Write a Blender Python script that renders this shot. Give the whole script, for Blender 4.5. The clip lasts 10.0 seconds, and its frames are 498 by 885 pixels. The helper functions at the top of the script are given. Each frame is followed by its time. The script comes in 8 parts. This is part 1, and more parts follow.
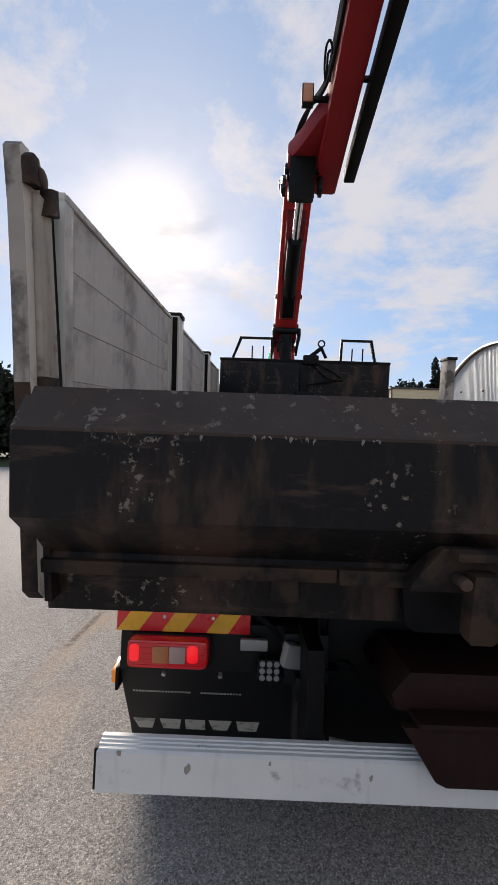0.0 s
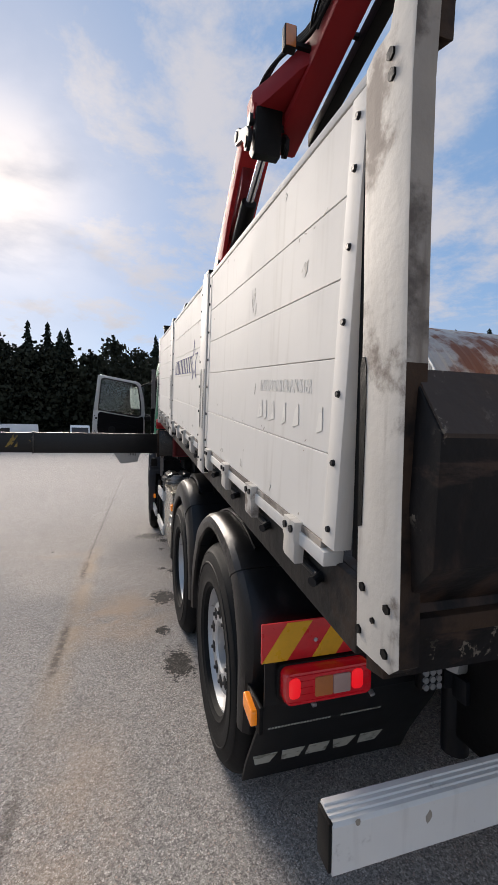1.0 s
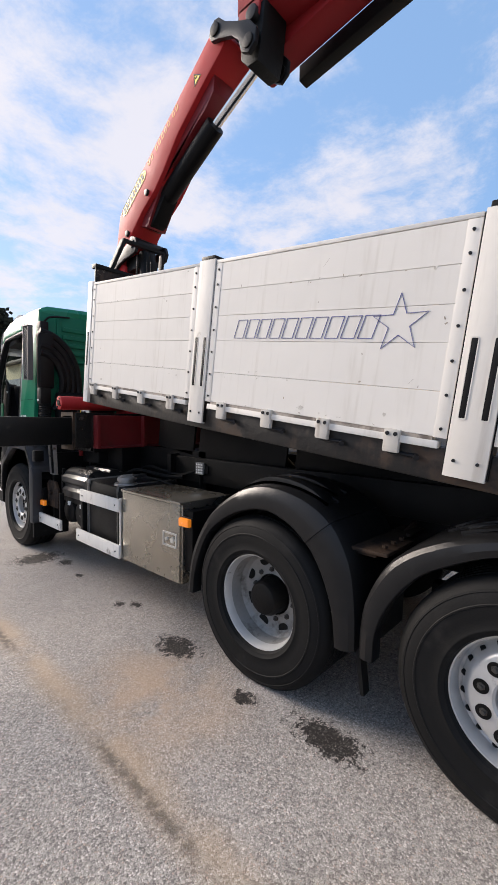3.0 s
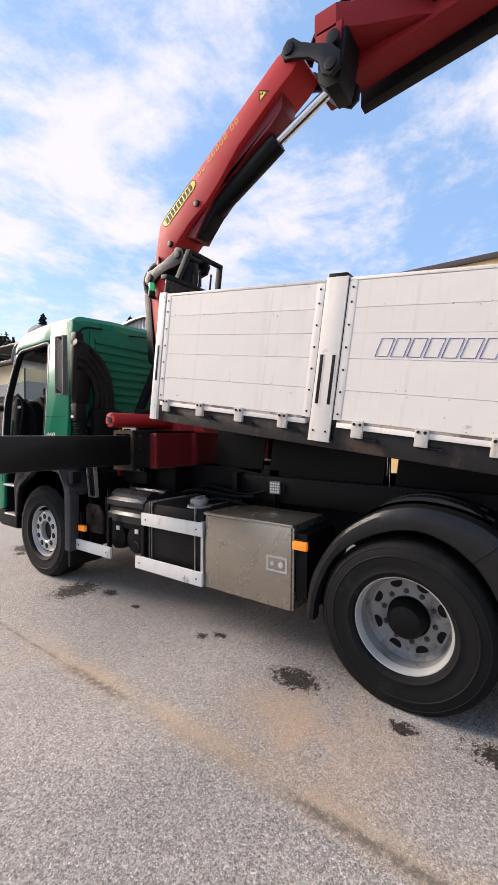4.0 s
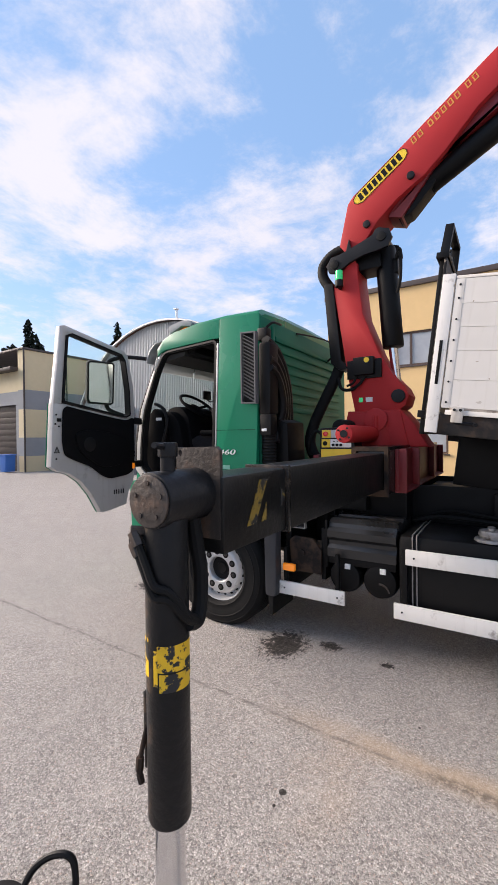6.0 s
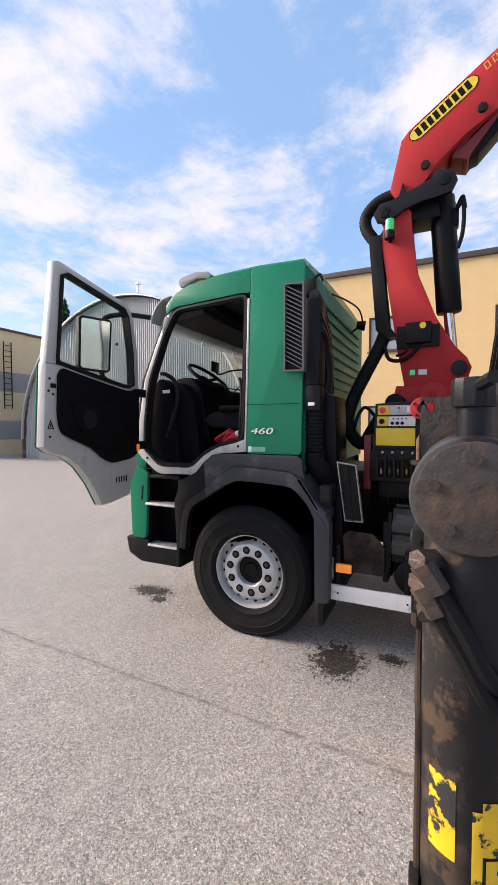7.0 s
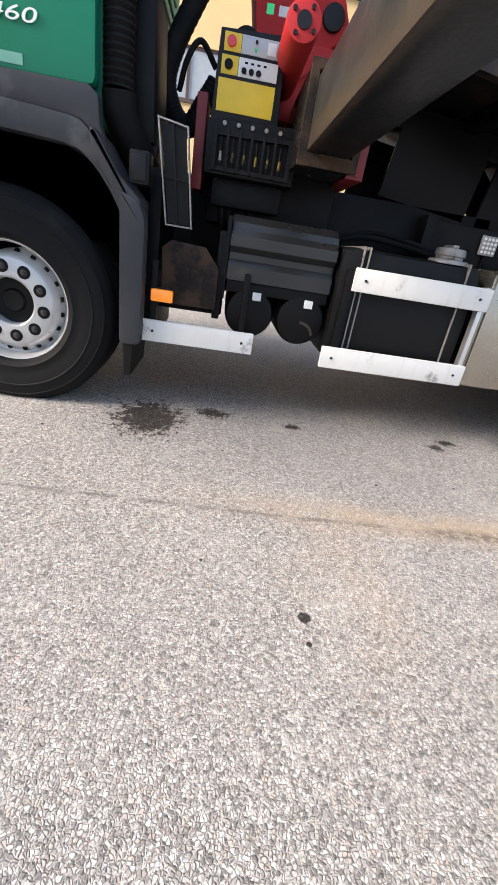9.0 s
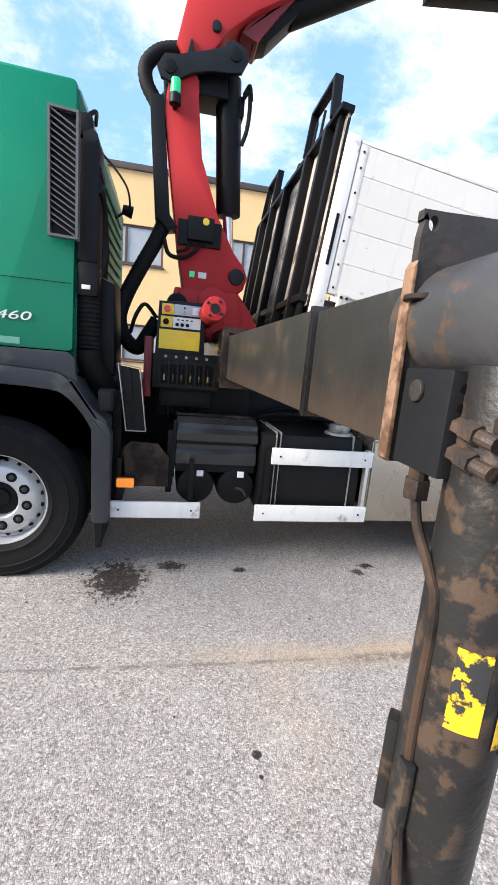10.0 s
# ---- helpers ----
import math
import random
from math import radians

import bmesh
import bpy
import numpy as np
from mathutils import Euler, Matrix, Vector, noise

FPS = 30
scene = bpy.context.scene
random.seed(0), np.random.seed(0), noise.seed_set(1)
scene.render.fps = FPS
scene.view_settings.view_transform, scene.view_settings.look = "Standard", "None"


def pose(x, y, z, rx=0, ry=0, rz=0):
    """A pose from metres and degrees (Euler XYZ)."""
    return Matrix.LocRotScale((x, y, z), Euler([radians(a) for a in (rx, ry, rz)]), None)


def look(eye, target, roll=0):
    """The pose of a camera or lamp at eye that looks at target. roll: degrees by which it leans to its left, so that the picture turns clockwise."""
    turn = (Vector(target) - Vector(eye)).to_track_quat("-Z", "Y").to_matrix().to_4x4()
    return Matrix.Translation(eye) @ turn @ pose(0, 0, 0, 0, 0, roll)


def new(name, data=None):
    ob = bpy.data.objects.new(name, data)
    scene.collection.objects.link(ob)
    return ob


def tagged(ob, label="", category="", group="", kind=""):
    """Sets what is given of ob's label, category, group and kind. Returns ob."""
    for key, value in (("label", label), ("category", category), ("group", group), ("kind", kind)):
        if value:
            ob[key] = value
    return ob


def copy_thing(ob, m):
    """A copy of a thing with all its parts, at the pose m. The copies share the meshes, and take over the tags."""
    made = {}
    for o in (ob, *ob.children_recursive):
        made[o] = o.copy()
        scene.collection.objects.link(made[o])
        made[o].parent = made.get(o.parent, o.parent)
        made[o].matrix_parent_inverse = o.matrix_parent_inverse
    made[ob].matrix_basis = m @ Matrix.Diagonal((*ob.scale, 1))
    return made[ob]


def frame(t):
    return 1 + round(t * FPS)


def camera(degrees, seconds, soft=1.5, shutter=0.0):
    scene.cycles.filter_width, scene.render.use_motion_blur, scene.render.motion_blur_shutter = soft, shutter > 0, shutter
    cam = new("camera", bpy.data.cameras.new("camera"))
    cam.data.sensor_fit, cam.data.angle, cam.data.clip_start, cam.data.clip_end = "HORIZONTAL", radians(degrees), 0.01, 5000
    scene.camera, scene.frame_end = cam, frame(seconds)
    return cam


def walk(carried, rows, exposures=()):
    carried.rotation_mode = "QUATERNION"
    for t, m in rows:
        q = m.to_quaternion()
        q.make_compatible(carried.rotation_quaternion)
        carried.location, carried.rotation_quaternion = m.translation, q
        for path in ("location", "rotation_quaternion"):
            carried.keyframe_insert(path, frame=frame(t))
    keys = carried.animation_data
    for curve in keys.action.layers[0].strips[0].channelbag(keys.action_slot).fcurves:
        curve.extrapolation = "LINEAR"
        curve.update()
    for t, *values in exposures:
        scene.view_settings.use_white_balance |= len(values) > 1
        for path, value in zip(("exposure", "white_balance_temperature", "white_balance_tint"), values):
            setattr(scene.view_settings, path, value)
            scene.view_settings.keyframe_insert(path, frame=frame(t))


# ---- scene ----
cam = camera(61.8, 10.0)
PATH = [
    (0, (-0.713, -1.309, 1.528), (-0.733, 0.689, 1.62), 2.0),
    (0.5, (-1.202, -1.2, 1.551), (-0.855, 0.77, 1.565), 1.7),
    (1, (-1.687, -0.883, 1.579), (-1.12, 1.035, 1.555), 0.7),
    (1.5, (-2.078, -0.554, 1.602), (-1.308, 1.29, 1.514), -0.8),
    (2, (-2.417, -0.063, 1.59), (-1.37, 1.631, 1.397), -1.3),
    (2.2, (-2.576, 0.136, 1.604), (-1.42, 1.753, 1.392), -0.9),
    (3.3, (-3.303, 1.24, 1.624), (-1.768, 2.52, 1.558), 0.9),
    (3.5, (-3.459, 1.428, 1.63), (-1.885, 2.662, 1.582), 0.7),
    (4, (-3.762, 1.925, 1.65), (-2.134, 3.085, 1.603), 0.4),
    (4.5, (-4.006, 2.52, 1.651), (-2.354, 3.646, 1.584), 0.3),
    (5, (-4.245, 3.076, 1.668), (-2.594, 4.204, 1.604), -0.1),
    (5.5, (-4.362, 3.716, 1.693), (-2.696, 4.823, 1.65), -0.2),
    (6.1, (-4.417, 4.367, 1.736), (-2.712, 5.413, 1.722), -0.7),
    (7.3, (-3.989, 5.419, 1.614), (-2.145, 6.176, 1.444), 0.2),
    (7.5, (-3.847, 5.514, 1.582), (-1.994, 6.213, 1.305), 0.8),
    (8, (-3.531, 5.621, 1.289), (-1.686, 6.122, 0.702), 2.4),
    (8.5, (-3.454, 5.582, 1.003), (-1.682, 5.638, 0.077), 6.1),
    (9, (-3.47, 5.552, 0.931), (-1.669, 5.344, 0.085), 9.5),
    (9.5, (-3.572, 5.553, 1.193), (-1.676, 5.265, 0.626), 7.0),
    (10, (-3.902, 5.614, 1.467), (-1.978, 5.22, 1.087), 5.1),
]
EXPOSURES = [(0.0, 0.16, 6650, 15), (0.5, 0.20, 6600, 15), (1.0, -0.02, 6500, 15), (2.0, 0.02, 6350, 14), (3.5, 0.64, 6600, 18), (5.0, 0.66, 6700, 19), (6.0, 0.60, 6600, 19), (7.5, 0.76, 6700, 19), (8.5, 1.0, 6550, 15), (9.0, 1.09, 6450, 14), (9.5, 1.29, 6250, 13), (10.0, 1.08, 6150, 13)]
walk(cam, [(t, look(e, g, r)) for t, e, g, r in PATH], EXPOSURES)

# ---- sky and sun ----
SUN_HEADING, SUN_HEIGHT = radians(-15), radians(27)
SUN_WAY = Vector((math.sin(SUN_HEADING) * math.cos(SUN_HEIGHT), math.cos(SUN_HEADING) * math.cos(SUN_HEIGHT), math.sin(SUN_HEIGHT)))


class Nodes:
    """Short hand for building node trees."""

    def __init__(self, tree):
        self.tree = tree

    def add(self, kind, values=(), **props):
        n = self.tree.nodes.new(kind)
        for key, value in props.items():
            setattr(n, key, value)
        for key, value in dict(values).items():
            if isinstance(value, bpy.types.NodeSocket):
                self.tree.links.new(value, n.inputs[key])
            else:
                n.inputs[key].default_value = value
        return n

    def math(self, op, a, b=0.0, clamp=False):
        return self.add("ShaderNodeMath", {0: a, 1: b}, operation=op, use_clamp=clamp).outputs[0]

    def vmath(self, op, a, b=(0, 0, 0)):
        return self.add("ShaderNodeVectorMath", {0: a, 1: b}, operation=op)

    def noise(self, vec, scale, detail=4.0, rough=0.55):
        return self.add("ShaderNodeTexNoise", {"Vector": vec, "Scale": scale, "Detail": detail, "Roughness": rough}).outputs["Fac"]

    def step(self, fac, lo, hi):
        return self.add("ShaderNodeMapRange", {"Value": fac, "From Min": lo, "From Max": hi}, interpolation_type="SMOOTHSTEP").outputs[0]

    def mix(self, fac, a, b, mode="MIX"):
        n = self.add("ShaderNodeMix", data_type="RGBA", blend_type=mode)
        for i, v in ((0, fac), (6, a), (7, b)):
            if isinstance(v, bpy.types.NodeSocket):
                self.tree.links.new(v, n.inputs[i])
            elif i == 0:
                n.inputs[i].default_value = v
            else:
                n.inputs[i].default_value = (*v[:3], 1)
        return n.outputs[2]


def make_world():
    w = bpy.data.worlds.new("world")
    scene.world = w
    w.use_nodes = True
    w.node_tree.nodes.clear()
    k = Nodes(w.node_tree)
    way = k.add("ShaderNodeTexCoord").outputs["Generated"]
    sky = k.add("ShaderNodeTexSky", sky_type="NISHITA", sun_disc=False, sun_elevation=SUN_HEIGHT, sun_rotation=SUN_HEADING,
                air_density=1.0, dust_density=0.35, ozone_density=1.6).outputs[0]
    clear = k.vmath("SCALE", sky)
    clear.inputs[3].default_value = 0.13
    xyz = k.add("ShaderNodeSeparateXYZ", {0: way})
    clear = k.mix(0.55, clear.outputs[0], (0.26, 0.47, 0.76))
    up = k.math("ADD", k.math("MAXIMUM", xyz.outputs[2], 0.0), 0.12)
    flat = k.add("ShaderNodeCombineXYZ", {0: k.math("DIVIDE", xyz.outputs[0], up), 1: k.math("DIVIDE", xyz.outputs[1], up), 2: 0.35}).outputs[0]
    warp = k.add("ShaderNodeTexNoise", {"Vector": flat, "Scale": 0.8, "Detail": 3.0}).outputs["Color"]
    bent = k.vmath("ADD", flat, k.vmath("MULTIPLY", warp, (0.45, 0.45, 0.0)).outputs[0]).outputs[0]
    veil = k.noise(bent, 0.55, 5.0, 0.55)
    puff = k.noise(bent, 2.4, 10.0, 0.66)
    both = k.math("ADD", k.math("MULTIPLY", veil, 0.38), k.math("MULTIPLY", puff, 0.62))
    cover = k.step(both, 0.44, 0.61)
    haze = k.step(xyz.outputs[2], 0.34, 0.0)
    near = k.math("POWER", k.math("MAXIMUM", k.vmath("DOT_PRODUCT", way, tuple(SUN_WAY)).outputs[1], 0.0), 48.0)
    wide = k.math("POWER", k.math("MAXIMUM", k.vmath("DOT_PRODUCT", way, tuple(SUN_WAY)).outputs[1], 0.0), 13.0)
    cover = k.math("MAXIMUM", k.math("MAXIMUM", k.math("MAXIMUM", k.math("MULTIPLY", cover, 0.88), k.math("MULTIPLY", wide, 0.58)), k.math("MULTIPLY", near, 0.95)), k.math("MULTIPLY", haze, 0.62))
    shade = k.noise(bent, 0.9, 4.0)
    tone = k.mix(shade, (0.565, 0.572, 0.603), (0.718, 0.713, 0.718))
    tone = k.mix(k.math("MULTIPLY", near, k.step(k.noise(bent, 2.6, 6.0), 0.25, 0.62)), tone, (1.24, 1.15, 1.05))
    colour = k.mix(cover, clear, tone)
    bg = k.add("ShaderNodeBackground", {"Color": colour, "Strength": 1.0})
    out = k.add("ShaderNodeOutputWorld")
    w.node_tree.links.new(bg.outputs[0], out.inputs[0])


make_world()
lamp = bpy.data.lights.new("sun", "SUN")
lamp.energy, lamp.angle, lamp.color = 5.0, radians(30), (1.0, 0.91, 0.77)
sun = new("sun", lamp)
sun.matrix_world = look(SUN_WAY * 50, (0, 0, 0))

# ---- materials ----


def material(name, base, rough=0.5, metal=0.0, grain=(8.0, 0.12), stain=None, bump=(60.0, 0.05), coat=0.0, streak=None, spec=0.5, vary=0.0):
    """A surface with grain, larger stains (scale, low, high, colour), vertical streaks (amount, colour) and fine relief."""
    m = bpy.data.materials.new(name)
    m.use_nodes = True
    k = Nodes(m.node_tree)
    p = m.node_tree.nodes["Principled BSDF"]
    at = k.add("ShaderNodeTexCoord").outputs["Object"]
    fine = k.noise(at, grain[0], 6.0)
    colour = k.mix(fine, [c * (1 - grain[1]) for c in base], [min(c * (1 + grain[1]), 1) for c in base])
    if vary:
        pick = k.add("ShaderNodeObjectInfo").outputs["Random"]
        colour = k.mix(pick, colour, k.mix(vary, colour, (0.25, 0.24, 0.22)))
    rough_out = k.math("ADD", k.math("MULTIPLY", k.noise(at, grain[0] * 0.37 + 1.0, 4.0), 0.24), rough - 0.12, True)
    metal_out = metal
    if streak:
        thin = k.vmath("MULTIPLY", at, (9.0, 9.0, 0.9)).outputs[0]
        colour = k.mix(k.math("MULTIPLY", k.step(k.noise(thin, 2.2, 6.0), 0.52, 0.75), streak[0]), colour, streak[1])
    if stain:
        mask = k.step(k.noise(at, stain[0], 9.0, 0.62), stain[1], stain[2])
        colour = k.mix(mask, colour, stain[3])
        rough_out = k.math("MAXIMUM", rough_out, k.math("MULTIPLY", mask, 0.75))
        if metal:
            metal_out = k.math("MULTIPLY", k.math("SUBTRACT", 1.0, mask), metal)
    for key, value in (("Base Color", colour), ("Roughness", rough_out), ("Metallic", metal_out)):
        if isinstance(value, bpy.types.NodeSocket):
            m.node_tree.links.new(value, p.inputs[key])
        else:
            p.inputs[key].default_value = value
    p.inputs["Coat Weight"].default_value = coat
    p.inputs["Coat Roughness"].default_value = 0.12
    p.inputs["Specular IOR Level"].default_value = spec
    if bump:
        b = k.add("ShaderNodeBump", {"Height": k.noise(at, bump[0], 5.0), "Strength": bump[1], "Distance": 0.01})
        m.node_tree.links.new(b.outputs[0], p.inputs["Normal"])
    return m


def glass_material(name, tint=(0.9, 0.95, 0.93), alpha=0.18):
    m = bpy.data.materials.new(name)
    m.use_nodes = True
    k = Nodes(m.node_tree)
    m.node_tree.nodes.remove(m.node_tree.nodes["Principled BSDF"])
    clear = k.add("ShaderNodeBsdfTransparent", {"Color": (*tint, 1)})
    gloss = k.add("ShaderNodeBsdfGlossy", {"Color": (1, 1, 1, 1), "Roughness": 0.02})
    facing = k.add("ShaderNodeLayerWeight", {"Blend": 0.5}).outputs["Facing"]
    fac = k.math("ADD", k.math("MULTIPLY", k.math("POWER", facing, 4.0), 0.55), alpha * 0.2, True)
    mix = k.add("ShaderNodeMixShader", {0: fac, 1: clear.outputs[0], 2: gloss.outputs[0]})
    m.node_tree.links.new(mix.outputs[0], m.node_tree.nodes["Material Output"].inputs[0])
    return m


def cloth_material(name, base):
    """Thin stuff that lets some of the daylight through."""
    m = material(name, base, 0.6, grain=(8.0, 0.08))
    k = Nodes(m.node_tree)
    through_light = k.add("ShaderNodeBsdfTranslucent", {"Color": (*base, 1)})
    both = k.add("ShaderNodeMixShader", {0: 0.55, 1: m.node_tree.nodes["Principled BSDF"].outputs[0], 2: through_light.outputs[0]})
    m.node_tree.links.new(both.outputs[0], m.node_tree.nodes["Material Output"].inputs[0])
    return m


def lens_material(name, base, glow=0.0):
    m = material(name, base, 0.22, grain=(30.0, 0.1), bump=(140.0, 0.12), coat=0.6)
    p = m.node_tree.nodes["Principled BSDF"]
    if glow:
        p.inputs["Emission Color"].default_value = (*base, 1)
        p.inputs["Emission Strength"].default_value = glow
    return m


# spills: x, y, radius across, radius along
SPILLS = [(-1.325, 3.26, 0.11, 0.17), (-1.32, 2.02, 0.10, 0.19), (-1.39, 2.545, 0.05, 0.07), (-1.164, 4.05, 0.035, 0.06), (-1.262, 4.16, 0.04, 0.05),
          (-1.30, 5.88, 0.23, 0.18), (-1.14, 5.53, 0.07, 0.085), (-0.86, 7.85, 0.12, 0.22), (-1.0, 7.66, 0.07, 0.09), (-1.20, 5.05, 0.03, 0.05)]
# drops: x, y, radius
DROPS = [(-2.622, 5.211, 0.020), (-2.71, 5.212, 0.009), (-2.82, 4.62, 0.010), (-2.42, 5.52, 0.006), (-1.80, 4.72, 0.008), (-1.62, 5.46, 0.007), (-1.75, 4.30, 0.007), (-1.55, 6.35, 0.009)]


def asphalt():
    """Worn, light asphalt with the coarse stones showing; spills, a sandy run and a worn joint."""
    m = bpy.data.materials.new("asphalt")
    m.use_nodes = True
    k = Nodes(m.node_tree)
    p = m.node_tree.nodes["Principled BSDF"]
    at = k.add("ShaderNodeTexCoord").outputs["Object"]

    def shifted(amount, scale):
        n = k.vmath("SCALE", k.add("ShaderNodeTexNoise", {"Vector": at, "Scale": scale, "Detail": 3.0}).outputs["Color"])
        n.inputs[3].default_value = amount
        return k.vmath("ADD", at, n.outputs[0]).outputs[0]
    bent = shifted(0.010, 95.0)
    cell = k.add("ShaderNodeTexVoronoi", {"Vector": bent, "Scale": 128.0, "Randomness": 1.0})
    edge = k.add("ShaderNodeTexVoronoi", {"Vector": bent, "Scale": 128.0}, feature="DISTANCE_TO_EDGE")
    small = k.add("ShaderNodeTexVoronoi", {"Vector": shifted(0.008, 150.0), "Scale": 205.0, "Randomness": 1.0})
    tone = k.add("ShaderNodeSeparateColor", {0: cell.outputs["Color"]})
    grit = k.add("ShaderNodeSeparateColor", {0: small.outputs["Color"]})
    stone = k.mix(tone.outputs[0], (0.27, 0.247, 0.227), (0.66, 0.608, 0.558))
    stone = k.mix(k.step(tone.outputs[1], 0.80, 0.93), stone, (0.78, 0.73, 0.68))
    stone = k.mix(k.math("MULTIPLY", k.step(tone.outputs[1], 0.30, 0.14), 0.85), stone, (0.13, 0.119, 0.111))
    stone = k.mix(k.step(tone.outputs[2], 0.86, 0.98), stone, (0.56, 0.43, 0.365))
    bed = k.mix(grit.outputs[0], (0.11, 0.100, 0.091), (0.60, 0.548, 0.497))
    # stones lie bare in most places and sink into the finer bed in others
    body = k.step(edge.outputs["Distance"], 0.02, 0.24)
    sunk = k.step(k.noise(at, 34.0, 3.0), 0.56, 0.70)
    show = k.math("MULTIPLY", body, k.math("SUBTRACT", 1.0, k.math("MULTIPLY", sunk, 0.75)))
    colour = k.mix(k.math("ADD", k.math("MULTIPLY", show, 0.9), 0.1), bed, stone)
    gap = k.math("SUBTRACT", 1.0, k.step(edge.outputs["Distance"], 0.0, 0.26))
    deep = k.step(k.noise(at, 85.0, 2.0), 0.40, 0.62)
    colour = k.mix(k.math("MULTIPLY", gap, k.math("MULTIPLY", k.math("ADD", k.math("MULTIPLY", tone.outputs[2], 0.45), 0.10), deep)), colour, (0.115, 0.104, 0.095))
    # handfuls of paler and darker stones
    colour = k.mix(k.math("MULTIPLY", k.step(k.noise(at, 46.0, 3.0, 0.7), 0.53, 0.63), 0.42), colour, (0.135, 0.124, 0.115))
    colour = k.mix(k.math("MULTIPLY", k.step(k.noise(at, 30.0, 4.0, 0.7), 0.55, 0.66), 0.20), colour, (0.74, 0.69, 0.64))
    big = k.noise(at, 0.55, 6.0)
    colour = k.mix(k.math("MULTIPLY", k.step(big, 0.42, 0.72), 0.20), colour, (0.24, 0.225, 0.212))
    mid = k.noise(at, 3.4, 6.0)
    colour = k.mix(k.math("MULTIPLY", k.step(mid, 0.5, 0.8), 0.25), colour, (0.60, 0.55, 0.50))
    xyz = k.add("ShaderNodeSeparateXYZ", {0: at})
    # a worn joint beside the wheels: sand and rust washed along it, dark where it has opened
    run = k.math("ADD", xyz.outputs[0], k.math("MULTIPLY", k.math("SUBTRACT", k.noise(at, 1.1, 5.0), 0.5), 0.07))
    run = k.math("SUBTRACT", run, k.math("MULTIPLY", k.math("MAXIMUM", k.math("SUBTRACT", xyz.outputs[1], 4.6), 0.0), 0.030))
    off = k.math("ABSOLUTE", k.math("ADD", run, 2.145))
    lane = k.math("SUBTRACT", 1.0, k.step(k.math("ABSOLUTE", k.math("ADD", run, 2.10)), 0.0, 0.16), True)
    span = k.math("MULTIPLY", k.step(xyz.outputs[1], 1.0, 2.6), k.step(xyz.outputs[1], 5.9, 4.6))
    sand = k.math("MULTIPLY", k.math("MULTIPLY", lane, span), k.step(k.noise(at, 1.9, 6.0, 0.6), 0.28, 0.56))
    colour = k.mix(k.math("MULTIPLY", sand, 0.58), colour, (0.52, 0.375, 0.24))
    for x, y, rx, ry, much in ((-1.70, 2.95, 0.60, 0.80, 0.60), (-2.45, 5.05, 0.55, 0.28, 0.20), (-1.9, 1.0, 0.35, 0.9, 0.30)):
        d = k.vmath("LENGTH", k.vmath("DIVIDE", k.vmath("SUBTRACT", at, (x, y, 0.0)).outputs[0], (rx, ry, 1.0)).outputs[0]).outputs[1]
        wash = k.math("MULTIPLY", k.step(d, 1.0, 0.1), k.step(k.noise(at, 2.6, 7.0, 0.65), 0.30, 0.60))
        colour = k.mix(k.math("MULTIPLY", wash, much), colour, (0.62, 0.43, 0.275))
    thin = k.math("SUBTRACT", 1.0, k.step(off, 0.006, 0.055), True)
    gaps = 0.0
    for y, reach in ((4.33, 0.38), (2.45, 0.50), (0.9, 0.3)):
        gaps = k.math("MAXIMUM", gaps, k.step(k.math("ABSOLUTE", k.math("SUBTRACT", xyz.outputs[1], y)), reach, reach * 0.55))
    opened = k.math("MULTIPLY", k.math("MULTIPLY", thin, k.math("ADD", gaps, 0.20)), k.step(k.noise(at, 24.0, 5.0, 0.7), 0.36, 0.56))
    seam = k.math("MULTIPLY", k.math("SUBTRACT", 1.0, k.step(off, 0.003, 0.017), True), k.step(xyz.outputs[1], 4.4, 5.0))
    colour = k.mix(k.math("MULTIPLY", seam, k.math("MULTIPLY", k.step(k.noise(at, 9.0, 5.0), 0.30, 0.60), 0.55)), colour, (0.11, 0.098, 0.088))
    colour = k.mix(k.math("MULTIPLY", opened, 0.58), colour, (0.095, 0.082, 0.069))
    wet = None
    rag = k.math("ADD", k.math("MULTIPLY", k.math("SUBTRACT", k.noise(at, 20.0, 8.0, 0.75), 0.5), 3.7), k.math("MULTIPLY", k.math("SUBTRACT", tone.outputs[2], 0.5), 0.5))
    for x, y, rx, ry in SPILLS:
        d = k.vmath("LENGTH", k.vmath("DIVIDE", k.vmath("SUBTRACT", at, (x, y, 0.0)).outputs[0], (rx, ry, 1.0)).outputs[0]).outputs[1]
        one = k.step(k.math("ADD", d, rag), 1.06, 0.86)
        wet = one if wet is None else k.math("MAXIMUM", wet, one)
    for x, y, r in DROPS:
        d = k.vmath("LENGTH", k.vmath("DIVIDE", k.vmath("SUBTRACT", bent, (x + 0.007, y + 0.007, 0.0)).outputs[0], (r, r, 1.0)).outputs[0]).outputs[1]
        wet = k.math("MAXIMUM", wet, k.step(d, 1.1, 0.8))
    soaked = k.math("MULTIPLY", wet, k.math("ADD", k.math("MULTIPLY", k.step(tone.outputs[0], 0.98, 0.55), 0.18), 0.79))
    colour = k.mix(soaked, colour, (0.016, 0.013, 0.011))
    m.node_tree.links.new(colour, p.inputs["Base Color"])
    dull = k.math("ADD", k.math("MULTIPLY", k.noise(at, 6.0, 4.0), 0.25), 0.62)
    m.node_tree.links.new(k.math("SUBTRACT", dull, k.math("MULTIPLY", wet, 0.12)), p.inputs["Roughness"])
    p.inputs["Specular IOR Level"].default_value = 0.2
